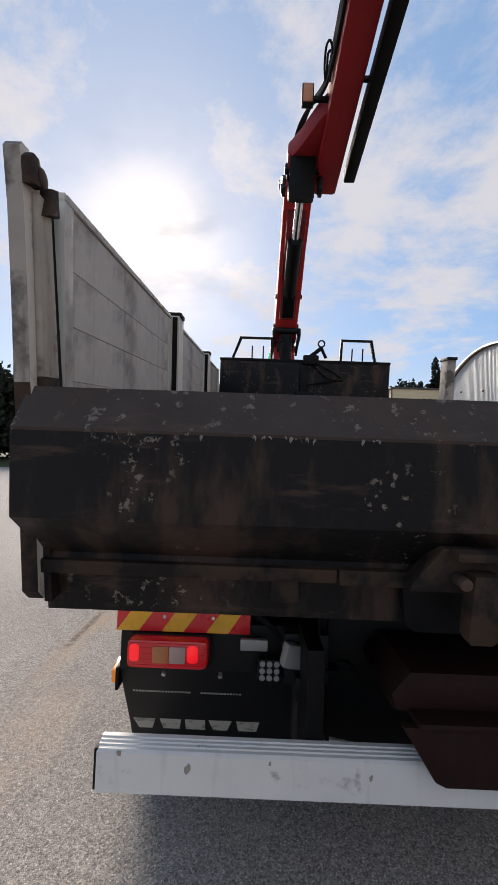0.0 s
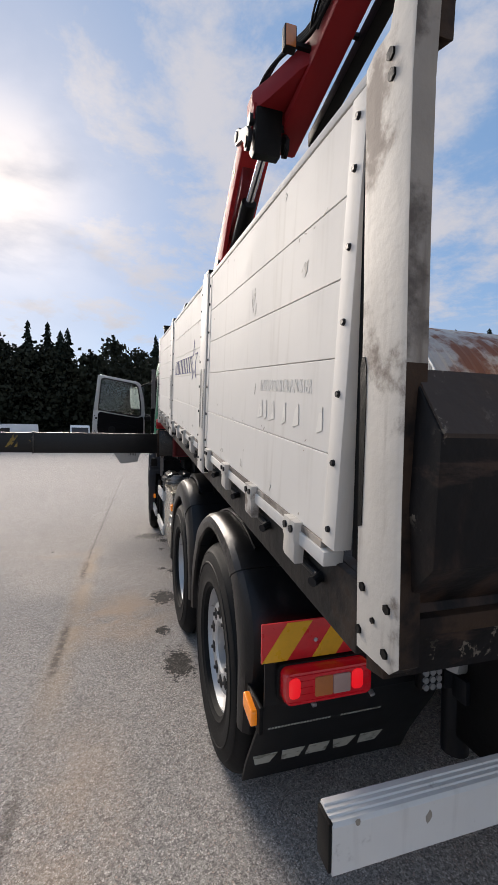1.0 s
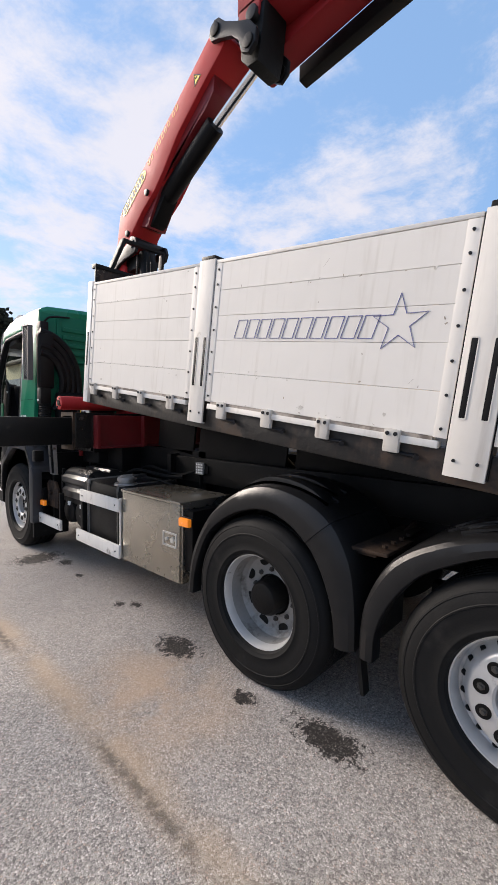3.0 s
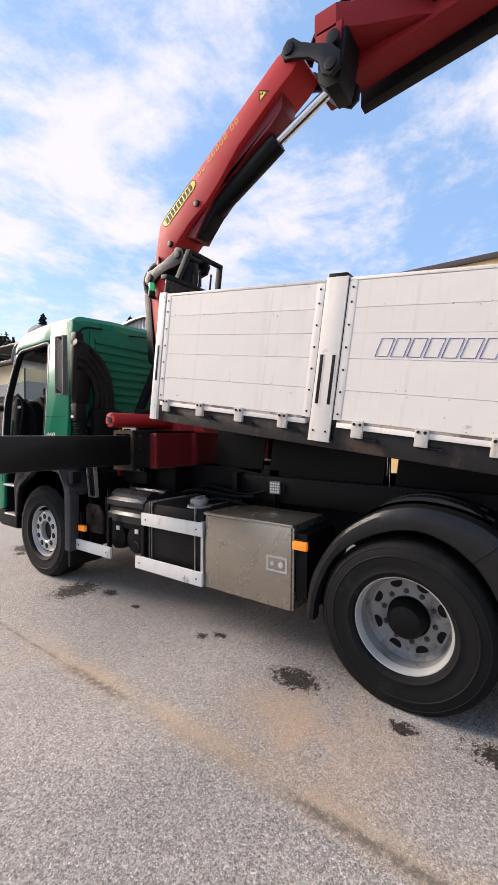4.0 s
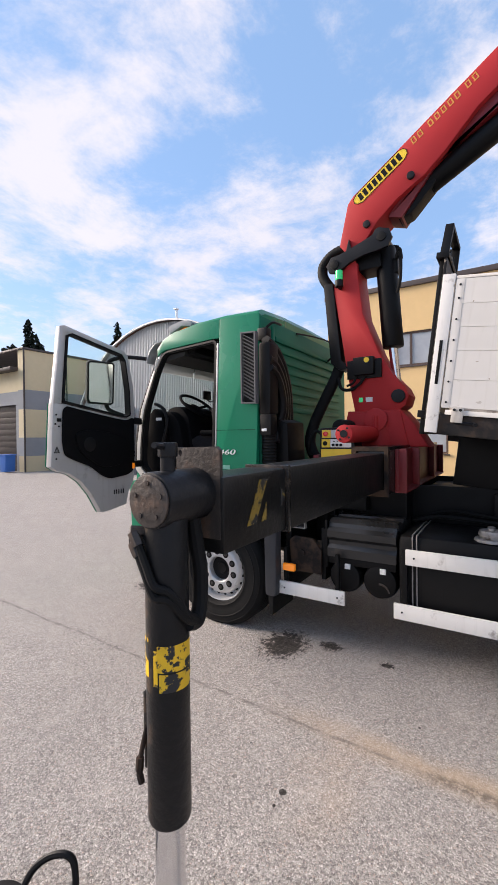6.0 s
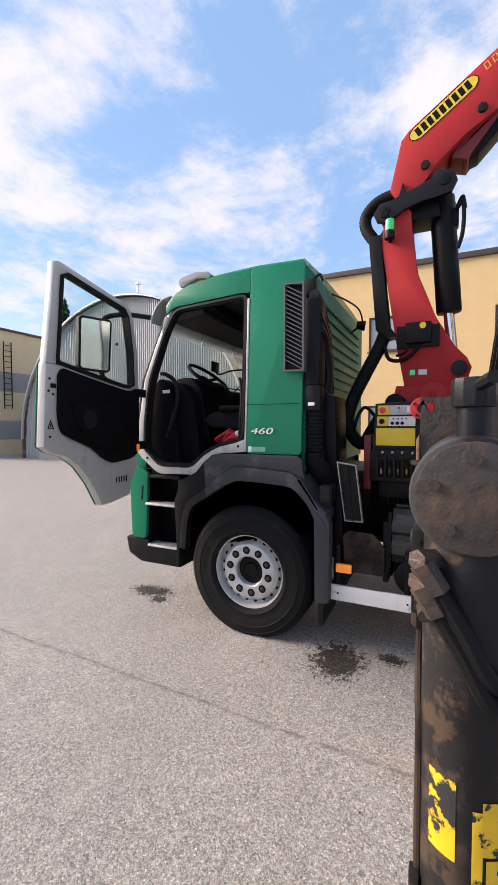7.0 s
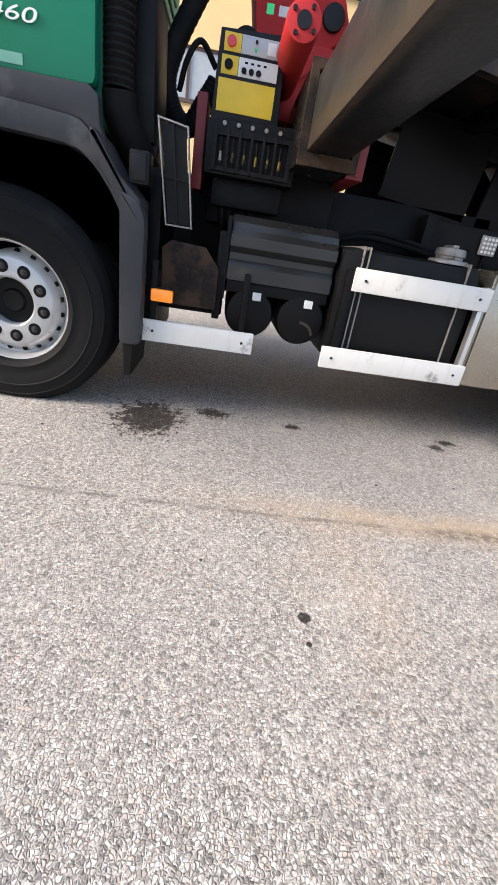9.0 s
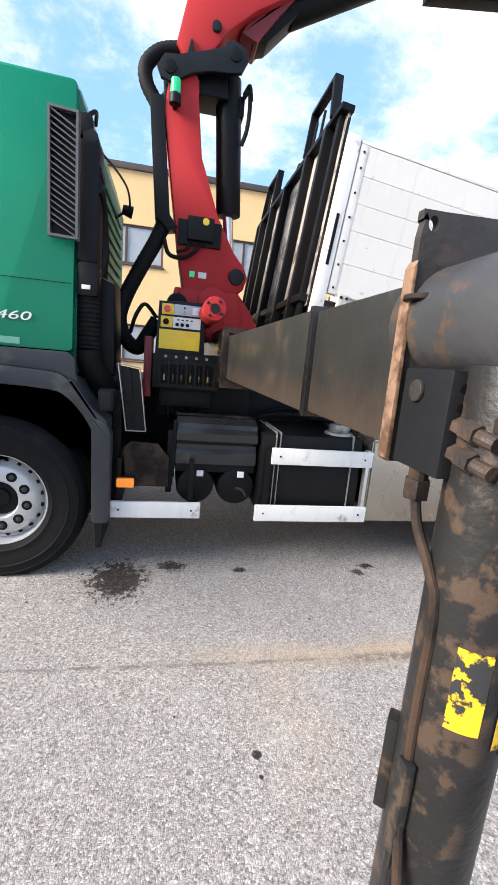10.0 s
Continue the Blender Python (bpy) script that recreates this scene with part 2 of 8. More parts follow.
    high = k.math("ADD", k.math("MULTIPLY", k.step(edge.outputs["Distance"], 0.0, 0.24), k.math("ADD", k.math("MULTIPLY", tone.outputs[2], 0.7), 0.3)), k.math("MULTIPLY", grit.outputs[1], 0.25))
    b = k.add("ShaderNodeBump", {"Height": high, "Strength": 0.7, "Distance": 0.006})
    m.node_tree.links.new(b.outputs[0], p.inputs["Normal"])
    return m


ASPHALT = asphalt()
WHITE_PANEL = material("dirty white panel paint", (0.66, 0.632, 0.585), 0.7, grain=(5.0, 0.06), stain=(3.4, 0.60, 0.80, (0.42, 0.38, 0.32)), streak=(0.35, (0.44, 0.40, 0.34)), bump=(40.0, 0.03), vary=0.10)
WHITE_POST = material("scraped white post paint", (0.54, 0.51, 0.46), 0.7, grain=(6.0, 0.16), stain=(5.0, 0.55, 0.66, (0.15, 0.12, 0.10)), streak=(0.75, (0.23, 0.19, 0.15)), bump=(50.0, 0.12))
WHITE_STAKE = material("scuffed white stake paint", (0.62, 0.59, 0.54), 0.65, grain=(6.0, 0.08), stain=(7.0, 0.64, 0.76, (0.34, 0.30, 0.25)), streak=(0.5, (0.40, 0.36, 0.31)), bump=(50.0, 0.06))
SMUDGE = material("grey-brown rubbed dirt", (0.44, 0.41, 0.36), 0.75, grain=(40.0, 0.35), stain=(30.0, 0.48, 0.56, (0.64, 0.61, 0.56)))
SCUFF = material("brown chips and scratches", (0.30, 0.26, 0.21), 0.7, grain=(60.0, 0.4))
POST_GRIME = material("grimy scraped post back", (0.34, 0.30, 0.255), 0.75, grain=(8.0, 0.4), stain=(6.0, 0.47, 0.60, (0.11, 0.09, 0.075)), streak=(0.85, (0.13, 0.105, 0.085)), bump=(40.0, 0.2))
INNER_PANEL = material("scuffed grey inner panel", (0.48, 0.462, 0.435), 0.65, 0.1, grain=(11.0, 0.22), stain=(3.0, 0.50, 0.70, (0.20, 0.185, 0.17)), streak=(0.6, (0.22, 0.20, 0.18)), bump=(45.0, 0.1))
ALU = material("bare aluminium", (0.66, 0.66, 0.65), 0.38, 0.85, grain=(14.0, 0.1), stain=(9.0, 0.66, 0.8, (0.33, 0.32, 0.30)), bump=(90.0, 0.05))
ALU_WHITE = material("white side guard", (0.70, 0.68, 0.64), 0.45, grain=(6.0, 0.08), stain=(9.0, 0.58, 0.72, (0.30, 0.27, 0.24)), streak=(0.3, (0.42, 0.39, 0.35)), bump=(60.0, 0.04))
STAINLESS = material("brushed stainless steel", (0.40, 0.37, 0.315), 0.27, 0.9, grain=(3.0, 0.12), stain=(2.2, 0.62, 0.80, (0.30, 0.27, 0.22)), bump=(160.0, 0.04))
DARK_STEEL = material("rust-stained dark steel", (0.010, 0.0092, 0.009), 0.48, 0.15, grain=(9.0, 0.35), stain=(4.6, 0.52, 0.66, (0.044, 0.028, 0.019)), streak=(0.6, (0.035, 0.025, 0.019)), bump=(24.0, 0.3), spec=0.35)


def one_sided(name, base, rough, side, rust, scale, cut, spec=0.25, low=None, sky_sheen=(0.060, 0.052, 0.044)):
    """Black paint that has kept on the side of the beam; towards the cab rust patches, and sky sheen put in as paler
    colour.
    """
    m = material(name, base, rough, grain=(12.0, 0.35), stain=(5.0, 0.62, 0.80, [c * 2.5 for c in base]), bump=(40.0, 0.25), spec=spec)
    k = Nodes(m.node_tree)
    p = m.node_tree.nodes["Principled BSDF"]
    at = k.add("ShaderNodeTexCoord").outputs["Object"]
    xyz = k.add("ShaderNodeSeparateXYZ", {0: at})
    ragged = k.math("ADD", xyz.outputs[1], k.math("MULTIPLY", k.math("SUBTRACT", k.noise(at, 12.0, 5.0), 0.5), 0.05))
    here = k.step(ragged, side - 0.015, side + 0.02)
    # skylight glancing off the cab side, mixed into the paint colour
    sky_sheen = k.mix(k.noise(at, 5.0, 6.0), [c * 1.8 for c in base], sky_sheen)
    worn = k.mix(k.step(k.noise(at, scale, 9.0, 0.64), cut, cut + 0.09), sky_sheen, rust)
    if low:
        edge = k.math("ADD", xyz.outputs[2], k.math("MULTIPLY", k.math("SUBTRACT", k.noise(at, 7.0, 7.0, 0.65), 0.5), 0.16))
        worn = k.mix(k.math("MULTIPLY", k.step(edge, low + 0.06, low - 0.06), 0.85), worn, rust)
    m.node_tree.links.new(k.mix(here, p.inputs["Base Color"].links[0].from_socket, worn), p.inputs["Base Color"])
    return m


def gate_material(name, base, brown, rough, spec, worn=0.50):
    """Battered steel: upright rust patches, a scraped band and clustered bare chips."""
    m = material(name, base, rough, 0.0, grain=(9.0, 0.3), bump=(30.0, 0.25), spec=spec)
    k = Nodes(m.node_tree)
    p = m.node_tree.nodes["Principled BSDF"]
    at = k.add("ShaderNodeTexCoord").outputs["Object"]
    colour = p.inputs["Base Color"].links[0].from_socket
    tall = k.vmath("MULTIPLY", at, (5.5, 3.0, 1.9)).outputs[0]
    rust = k.step(k.noise(tall, 1.0, 8.0, 0.6), 0.50, 0.64)
    colour = k.mix(k.math("MULTIPLY", rust, 0.85), colour, brown)
    scrape = k.step(k.noise(k.vmath("MULTIPLY", at, (3.0, 8.0, 14.0)).outputs[0], 1.3, 8.0, 0.65), 0.56, 0.70)
    colour = k.mix(k.math("MULTIPLY", scrape, 0.5), colour, [c * 1.5 for c in brown])
    place = k.step(k.noise(at, 4.6, 3.0), worn, worn + 0.12)
    chip = k.step(k.noise(at, 34.0, 9.0, 0.68), 0.585, 0.625)
    mask = k.math("MULTIPLY", place, chip)
    colour = k.mix(mask, colour, (0.17, 0.145, 0.115))
    m.node_tree.links.new(colour, p.inputs["Base Color"])
    return m


GATE_STEEL = gate_material("battered black gate steel", (0.0075, 0.0066, 0.0068), (0.060, 0.036, 0.025), 0.5, 0.2)
# brown of the upturned slope, lightened in colour for the sky above it
GATE_SKYLIT = gate_material("brown gate steel paled by skylight", (0.060, 0.047, 0.040), (0.074, 0.050, 0.036), 0.75, 0.15, 0.36)
BARE_SCRATCH = material("bare scratches", (0.20, 0.175, 0.15), 0.5, 0.5, grain=(60.0, 0.4))
BROWN_STEEL = material("rusty brown steel", (0.056, 0.035, 0.023), 0.72, 0.1, grain=(14.0, 0.45), stain=(7.0, 0.44, 0.60, (0.014, 0.011, 0.010)), bump=(35.0, 0.3), spec=0.18)
BLACK_PAINT = material("black chassis paint", (0.0042, 0.0042, 0.0044), 0.50, grain=(9.0, 0.3), stain=(6.0, 0.64, 0.8, (0.022, 0.019, 0.016)), bump=(40.0, 0.12), spec=0.16)
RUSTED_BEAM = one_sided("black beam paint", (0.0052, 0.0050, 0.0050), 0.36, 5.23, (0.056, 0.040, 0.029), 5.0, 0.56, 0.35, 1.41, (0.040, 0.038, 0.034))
BLACK_BEAM = material("worn black beam paint", (0.014, 0.0128, 0.012), 0.24, 0.2, grain=(7.0, 0.3), stain=(3.6, 0.52, 0.74, (0.058, 0.038, 0.024)), bump=(14.0, 0.06), spec=0.55)
HEAD_PAINT = one_sided("black leg head paint", (0.011, 0.011, 0.012), 0.42, 5.20, (0.085, 0.058, 0.041), 13.0, 0.52, sky_sheen=(0.075, 0.076, 0.078))
LEG_PAINT = one_sided("flaking black leg paint", (0.0065, 0.0065, 0.007), 0.42, 5.19, (0.064, 0.043, 0.029), 17.0, 0.50, sky_sheen=(0.022, 0.020, 0.018))
GREASY_CAP = material("greasy bare cap", (0.30, 0.28, 0.26), 0.5, 0.4, grain=(22.0, 0.3), stain=(14.0, 0.55, 0.7, (0.10, 0.07, 0.05)), bump=(50.0, 0.3))
HITCH = material("dark red-brown hitch steel", (0.027, 0.011, 0.009), 0.6, 0.1, grain=(14.0, 0.3), stain=(8.0, 0.5, 0.7, (0.018, 0.012, 0.010)), bump=(35.0, 0.3), spec=0.15)
TAN_RUST = material("tan flash rust", (0.22, 0.135, 0.085), 0.75, grain=(30.0, 0.4), stain=(18.0, 0.5, 0.62, (0.09, 0.05, 0.03)), bump=(60.0, 0.3), spec=0.2)
CAST_RUST = material("weathered bare casting", (0.050, 0.042, 0.037), 0.45, 0.35, grain=(22.0, 0.3), stain=(9.0, 0.5, 0.68, (0.075, 0.042, 0.026)), bump=(50.0, 0.4))
COVER_BLACK = material("glossy stained battery cover", (0.016, 0.016, 0.016), 0.30, grain=(9.0, 0.25), stain=(4.0, 0.58, 0.74, (0.060, 0.045, 0.034)), bump=(90.0, 0.05), spec=0.5)
BLACK_PLASTIC = material("black plastic", (0.0045, 0.0045, 0.0047), 0.52, grain=(14.0, 0.2), stain=(7.0, 0.66, 0.85, (0.030, 0.028, 0.026)), bump=(160.0, 0.06), spec=0.22)
GUARD_PLASTIC = material("dark weathered guard plastic", (0.0085, 0.0085, 0.009), 0.34, grain=(8.0, 0.3), stain=(6.0, 0.56, 0.72, (0.022, 0.0205, 0.019)), bump=(14.0, 0.25), spec=0.30)
GREY_PLASTIC = material("weathered grey plastic", (0.040, 0.041, 0.045), 0.55, grain=(8.0, 0.2), stain=(4.5, 0.56, 0.78, (0.10, 0.098, 0.095)), bump=(170.0, 0.06), spec=0.3)
FLAP_RUBBER = material("black rubber flap", (0.006, 0.006, 0.0065), 0.5, grain=(6.0, 0.3), stain=(4.0, 0.6, 0.8, (0.022, 0.020, 0.018)), bump=(120.0, 0.04), spec=0.3)
RUBBER = material("dusty tyre rubber", (0.0052, 0.0052, 0.0052), 0.72, grain=(10.0, 0.25), stain=(5.0, 0.55, 0.8, (0.019, 0.0175, 0.016)), bump=(90.0, 0.1), spec=0.22)
LOUVRE = material("weathered pale grey louvre", (0.09, 0.09, 0.093), 0.5, grain=(8.0, 0.2), bump=(120.0, 0.06))
RIM = material("silver rim paint", (0.52, 0.515, 0.505), 0.36, 0.35, grain=(16.0, 0.12), stain=(13.0, 0.62, 0.75, (0.20, 0.18, 0.16)), bump=(70.0, 0.05))
RIM_GRIMY = material("brake-dusted rim paint", (0.27, 0.262, 0.25), 0.5, 0.2, grain=(14.0, 0.2), stain=(9.0, 0.48, 0.66, (0.10, 0.09, 0.08)), bump=(70.0, 0.08))
NUT_STEEL = material("dull wheel nut steel", (0.07, 0.068, 0.065), 0.5, 0.6, grain=(30.0, 0.3), stain=(20.0, 0.5, 0.65, (0.05, 0.03, 0.02)))
HUB_BLACK = material("greasy black hub", (0.0050, 0.0050, 0.0050), 0.5, 0.2, grain=(20.0, 0.3), bump=(50.0, 0.2), spec=0.22)
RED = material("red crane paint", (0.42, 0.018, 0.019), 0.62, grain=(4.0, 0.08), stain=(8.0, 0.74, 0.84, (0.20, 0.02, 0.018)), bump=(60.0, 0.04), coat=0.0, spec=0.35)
# darker red for the outer boom and its cheek
RED_BOOM = material("dark red boom paint", (0.25, 0.013, 0.016), 0.6, grain=(4.0, 0.12), stain=(6.0, 0.66, 0.84, (0.09, 0.014, 0.014)), bump=(60.0, 0.05), spec=0.25)
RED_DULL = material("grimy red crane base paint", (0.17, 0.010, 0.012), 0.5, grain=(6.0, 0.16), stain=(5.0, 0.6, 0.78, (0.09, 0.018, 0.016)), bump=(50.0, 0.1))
GREEN = material("green cab paint", (0.002, 0.178, 0.091), 0.30, grain=(3.0, 0.06), stain=(7.0, 0.78, 0.9, (0.03, 0.12, 0.075)), bump=(80.0, 0.015), coat=0.08, spec=0.3)
# back wall green, darker and rougher than the cab sides
GREEN_BACK = material("dull green cab back", (0.003, 0.135, 0.075), 0.55, grain=(3.0, 0.1), stain=(5.0, 0.66, 0.85, (0.03, 0.09, 0.06)), bump=(60.0, 0.03), spec=0.25)
SILVER = material("silver-grey door paint", (0.46, 0.46, 0.445), 0.38, 0.25, grain=(5.0, 0.06), stain=(6.0, 0.56, 0.74, (0.27, 0.25, 0.225)), streak=(0.4, (0.30, 0.28, 0.26)), bump=(90.0, 0.03))
PALE_GREEN = material("pale green sticker", (0.16, 0.40, 0.30), 0.5, grain=(20.0, 0.1))
VISOR = material("smoked grey visor", (0.30, 0.31, 0.31), 0.25, grain=(4.0, 0.08), coat=0.4)
BLIND = cloth_material("translucent grey sun blind", (0.62, 0.64, 0.64))
SEAT_CLOTH = material("charcoal seat cloth", (0.014, 0.014, 0.016), 0.85, grain=(60.0, 0.35), bump=(240.0, 0.2), spec=0.15)
CAB_TRIM = material("charcoal cab trim", (0.005, 0.005, 0.0055), 0.7, grain=(20.0, 0.2), bump=(220.0, 0.08), spec=0.06)
LINER = material("dark grey roof liner", (0.028, 0.027, 0.026), 0.85, grain=(26.0, 0.15), bump=(240.0, 0.1))
CLOTH_RED = material("red cloth", (0.42, 0.018, 0.035), 0.85, grain=(30.0, 0.3), bump=(120.0, 0.3))
CLOTH_PALE = material("pale cloth", (0.62, 0.58, 0.56), 0.85, grain=(30.0, 0.2), bump=(120.0, 0.3))
CHROME = material("chromed rod", (0.72, 0.72, 0.73), 0.12, 1.0, grain=(20.0, 0.06), bump=None)
ORANGE = lens_material("orange marker lens", (0.85, 0.24, 0.015), 0.25)
LAMP_RED = lens_material("red lamp lens", (0.42, 0.004, 0.010), 0.16)
LAMP_LIT = lens_material("lit red lamp", (0.85, 0.008, 0.014), 0.62)
LAMP_AMBER = lens_material("amber lamp lens", (0.50, 0.17, 0.05))
LAMP_PINK = lens_material("clear lens with red behind", (0.46, 0.31, 0.27))
LAMP_CLEAR = lens_material("clear lamp lens", (0.30, 0.29, 0.275))
TAPE_RED = material("red reflective sheet", (0.72, 0.025, 0.03), 0.3, grain=(60.0, 0.12), bump=(200.0, 0.05), coat=0.4)
TAPE_YELLOW = material("yellow reflective sheet", (0.82, 0.42, 0.015), 0.3, grain=(60.0, 0.12), bump=(200.0, 0.05), coat=0.4)
YELLOW = material("yellow label", (0.80, 0.55, 0.03), 0.42, grain=(20.0, 0.1))
YELLOW_WORN = material("flaking yellow paint", (0.72, 0.44, 0.01), 0.5, grain=(20.0, 0.25), stain=(22.0, 0.48, 0.52, (0.02, 0.02, 0.02)), bump=(60.0, 0.2))
YELLOW_DULL = material("rubbed yellow mark", (0.22, 0.14, 0.016), 0.5, grain=(20.0, 0.2), stain=(16.0, 0.46, 0.54, (0.015, 0.014, 0.013)))
OCHRE_LETTER = material("faded gold lettering", (0.62, 0.28, 0.05), 0.5, grain=(30.0, 0.15))
WHITE_PLATE = material("white label", (0.75, 0.75, 0.73), 0.45, grain=(20.0, 0.06))
PALE_LETTER = material("pale worn lettering", (0.42, 0.42, 0.37), 0.5, grain=(40.0, 0.2), stain=(30.0, 0.5, 0.65, (0.22, 0.22, 0.18)))
BLUE_LINE = material("blue outline paint", (0.08, 0.085, 0.25), 0.5, grain=(30.0, 0.3), stain=(26.0, 0.6, 0.72, (0.55, 0.53, 0.52)))
FADED = material("faded lettering", (0.60, 0.575, 0.525), 0.6, grain=(40.0, 0.1), stain=(20.0, 0.42, 0.55, (0.71, 0.68, 0.62)))
DARK_GREY = material("dark grey casting", (0.0161, 0.0167, 0.0186), 0.42, 0.3, grain=(10.0, 0.2), bump=(50.0, 0.12), spec=0.22)
LENS_GREEN = lens_material("green beacon lens", (0.01, 0.55, 0.16), 0.15)
GLASS = glass_material("cab glass")
MIRROR = material("mirror glass", (0.86, 0.88, 0.88), 0.13, 1.0, grain=(0.01, 0.01), bump=None)
STUCCO = material("yellow render", (0.72, 0.50, 0.24), 0.85, grain=(3.0, 0.06), stain=(0.6, 0.55, 0.85, (0.60, 0.42, 0.22)), bump=(60.0, 0.15))
STUCCO_PALE = material("pale tan render", (0.62, 0.52, 0.33), 0.85, grain=(3.0, 0.06), stain=(0.8, 0.55, 0.85, (0.50, 0.42, 0.28)), bump=(60.0, 0.15))
STUCCO_GREY = material("grey painted band", (0.27, 0.28, 0.29), 0.85, grain=(3.0, 0.08), bump=(60.0, 0.15))
ROOF_EDGE = material("brown roof edging", (0.055, 0.042, 0.038), 0.5, grain=(6.0, 0.1))
FRAME_BROWN = material("brown window frame", (0.075, 0.045, 0.035), 0.5, grain=(10.0, 0.15))
PANE_DARK = material("window pane with pale blind", (0.34, 0.36, 0.38), 0.1, grain=(1.4, 0.35), bump=None, spec=0.8)
SHEET = material("galvanised corrugated sheet", (0.46, 0.47, 0.47), 0.45, 0.5, grain=(1.6, 0.1), stain=(0.7, 0.6, 0.8, (0.34, 0.33, 0.31)), bump=(30.0, 0.05))
SHEET_RUST = material("rusting corrugated roof", (0.40, 0.40, 0.39), 0.6, 0.3, grain=(2.0, 0.2), stain=(0.55, 0.42, 0.58, (0.16, 0.07, 0.045)), bump=(30.0, 0.1))
DOOR_BROWN = material("dark brown roller door", (0.045, 0.034, 0.030), 0.6, grain=(3.0, 0.15))
BLUE_BIN = material("blue bin plastic", (0.03, 0.13, 0.42), 0.5, grain=(6.0, 0.1))
NEEDLE = material("spruce needles", (0.018, 0.026, 0.018), 0.8, grain=(0.8, 0.45), bump=None, spec=0.2)
LEAF = material("dark summer leaves", (0.024, 0.027, 0.016), 0.75, grain=(0.45, 0.7), bump=None, spec=0.2)
BARK = material("dark bark", (0.06, 0.045, 0.035), 0.9, grain=(5.0, 0.3), bump=(20.0, 0.4))
GRASS = material("rough grass", (0.055, 0.075, 0.028), 0.9, grain=(1.2, 0.4), bump=(8.0, 0.5))
VAN_WHITE = material("white van paint", (0.75, 0.75, 0.74), 0.3, grain=(2.0, 0.03), coat=0.4)
VAN_GLASS = material("dark van window", (0.02, 0.022, 0.025), 0.08, grain=(2.0, 0.05), bump=None)

# ---- building helpers ----


def box(bm, x0, x1, y0, y1, z0, z1, bevel=0.0, turn=None):
    made = bmesh.ops.create_cube(bm, size=1.0)["verts"]
    for v in made:
        v.co = Vector(((x0 + x1) / 2 + v.co.x * (x1 - x0), (y0 + y1) / 2 + v.co.y * (y1 - y0), (z0 + z1) / 2 + v.co.z * (z1 - z0)))
    if turn is not None:
        for v in made:
            v.co = turn @ v.co
    if bevel:
        edges = list({e for v in made for e in v.link_edges})
        bmesh.ops.bevel(bm, geom=edges, offset=bevel, segments=2, affect="EDGES", profile=0.6)


def prism(bm, pts, axis, a, b, bevel=0.0):
    """A flat outline drawn out along an axis: x takes (y, z), y takes (x, z), z takes (x, y)."""
    def put(p, h):
        return {"x": (h, p[0], p[1]), "y": (p[0], h, p[1]), "z": (p[0], p[1], h)}[axis]
    one = [bm.verts.new(put(p, a)) for p in pts]
    two = [bm.verts.new(put(p, b)) for p in pts]
    n = len(pts)
    faces = [bm.faces.new(one), bm.faces.new(two[::-1])]
    for i in range(n):
        faces.append(bm.faces.new((one[i], two[i], two[(i + 1) % n], one[(i + 1) % n])))
    bmesh.ops.recalc_face_normals(bm, faces=faces)
    if bevel:
        edges = list({e for f in faces[:2] for e in f.edges})
        bmesh.ops.bevel(bm, geom=edges, offset=bevel, segments=2, affect="EDGES", profile=0.6)


def frame_prism(bm, outer, inner, axis, a, b):
    """A ring between two outlines of the same number of points, drawn out along an axis."""
    def put(p, h):
        return {"x": (h, p[0], p[1]), "y": (p[0], h, p[1]), "z": (p[0], p[1], h)}[axis]
    rows = [[bm.verts.new(put(p, h)) for p in line] for line, h in ((outer, a), (outer, b), (inner, b), (inner, a))]
    n = len(outer)
    faces = []
    for k in range(4):
        for i in range(n):
            j = (i + 1) % n
            faces.append(bm.faces.new((rows[k][i], rows[k][j], rows[(k + 1) % 4][j], rows[(k + 1) % 4][i])))
    bmesh.ops.recalc_face_normals(bm, faces=faces)


def shrink(pts, d):
    """The outline moved inwards by d."""
    n = len(pts)
    area = sum(pts[i][0] * pts[(i + 1) % n][1] - pts[(i + 1) % n][0] * pts[i][1] for i in range(n))
    s = 1 if area > 0 else -1
    out = []
    for i in range(n):
        p, q, r = (Vector(pts[j]) for j in ((i - 1) % n, i, (i + 1) % n))
        u, v = (q - p).normalized(), (r - q).normalized()
        nu, nv = Vector((-u.y, u.x)) * s, Vector((-v.y, v.x)) * s
        m = (nu + nv)
        m = m / max(m.length_squared / 2, 0.4)
        out.append(tuple(q + m * d))
    return out


def rounded(pts, r, n=4):
    """The outline with its corners rounded off, r at most."""
    out = []
    m = len(pts)
    for i in range(m):
        p, q, e = (Vector(pts[j]) for j in ((i - 1) % m, i, (i + 1) % m))
        d = min(r, (p - q).length * 0.45, (e - q).length * 0.45)
        a, b = q + (p - q).normalized() * d, q + (e - q).normalized() * d
        for k in range(n + 1):
            t = k / n
            out.append(tuple(a * (1 - t) ** 2 + q * 2 * t * (1 - t) + b * t * t))
    return out


def rod(bm, p, q, r, r2=None, seg=16, bevel=0.0):
    p, q = Vector(p), Vector(q)
    way = q - p
    turn = Matrix.Translation((p + q) / 2) @ way.to_track_quat("Z", "Y").to_matrix().to_4x4()
    made = bmesh.ops.create_cone(bm, cap_ends=True, segments=seg, radius1=r, radius2=r if r2 is None else r2, depth=way.length, matrix=turn)["verts"]
    if bevel:
        faces = {f for v in made for f in v.link_faces if len(f.verts) > 4}
        bmesh.ops.bevel(bm, geom=list({e for f in faces for e in f.edges}), offset=bevel, segments=2, affect="EDGES", profile=0.6)


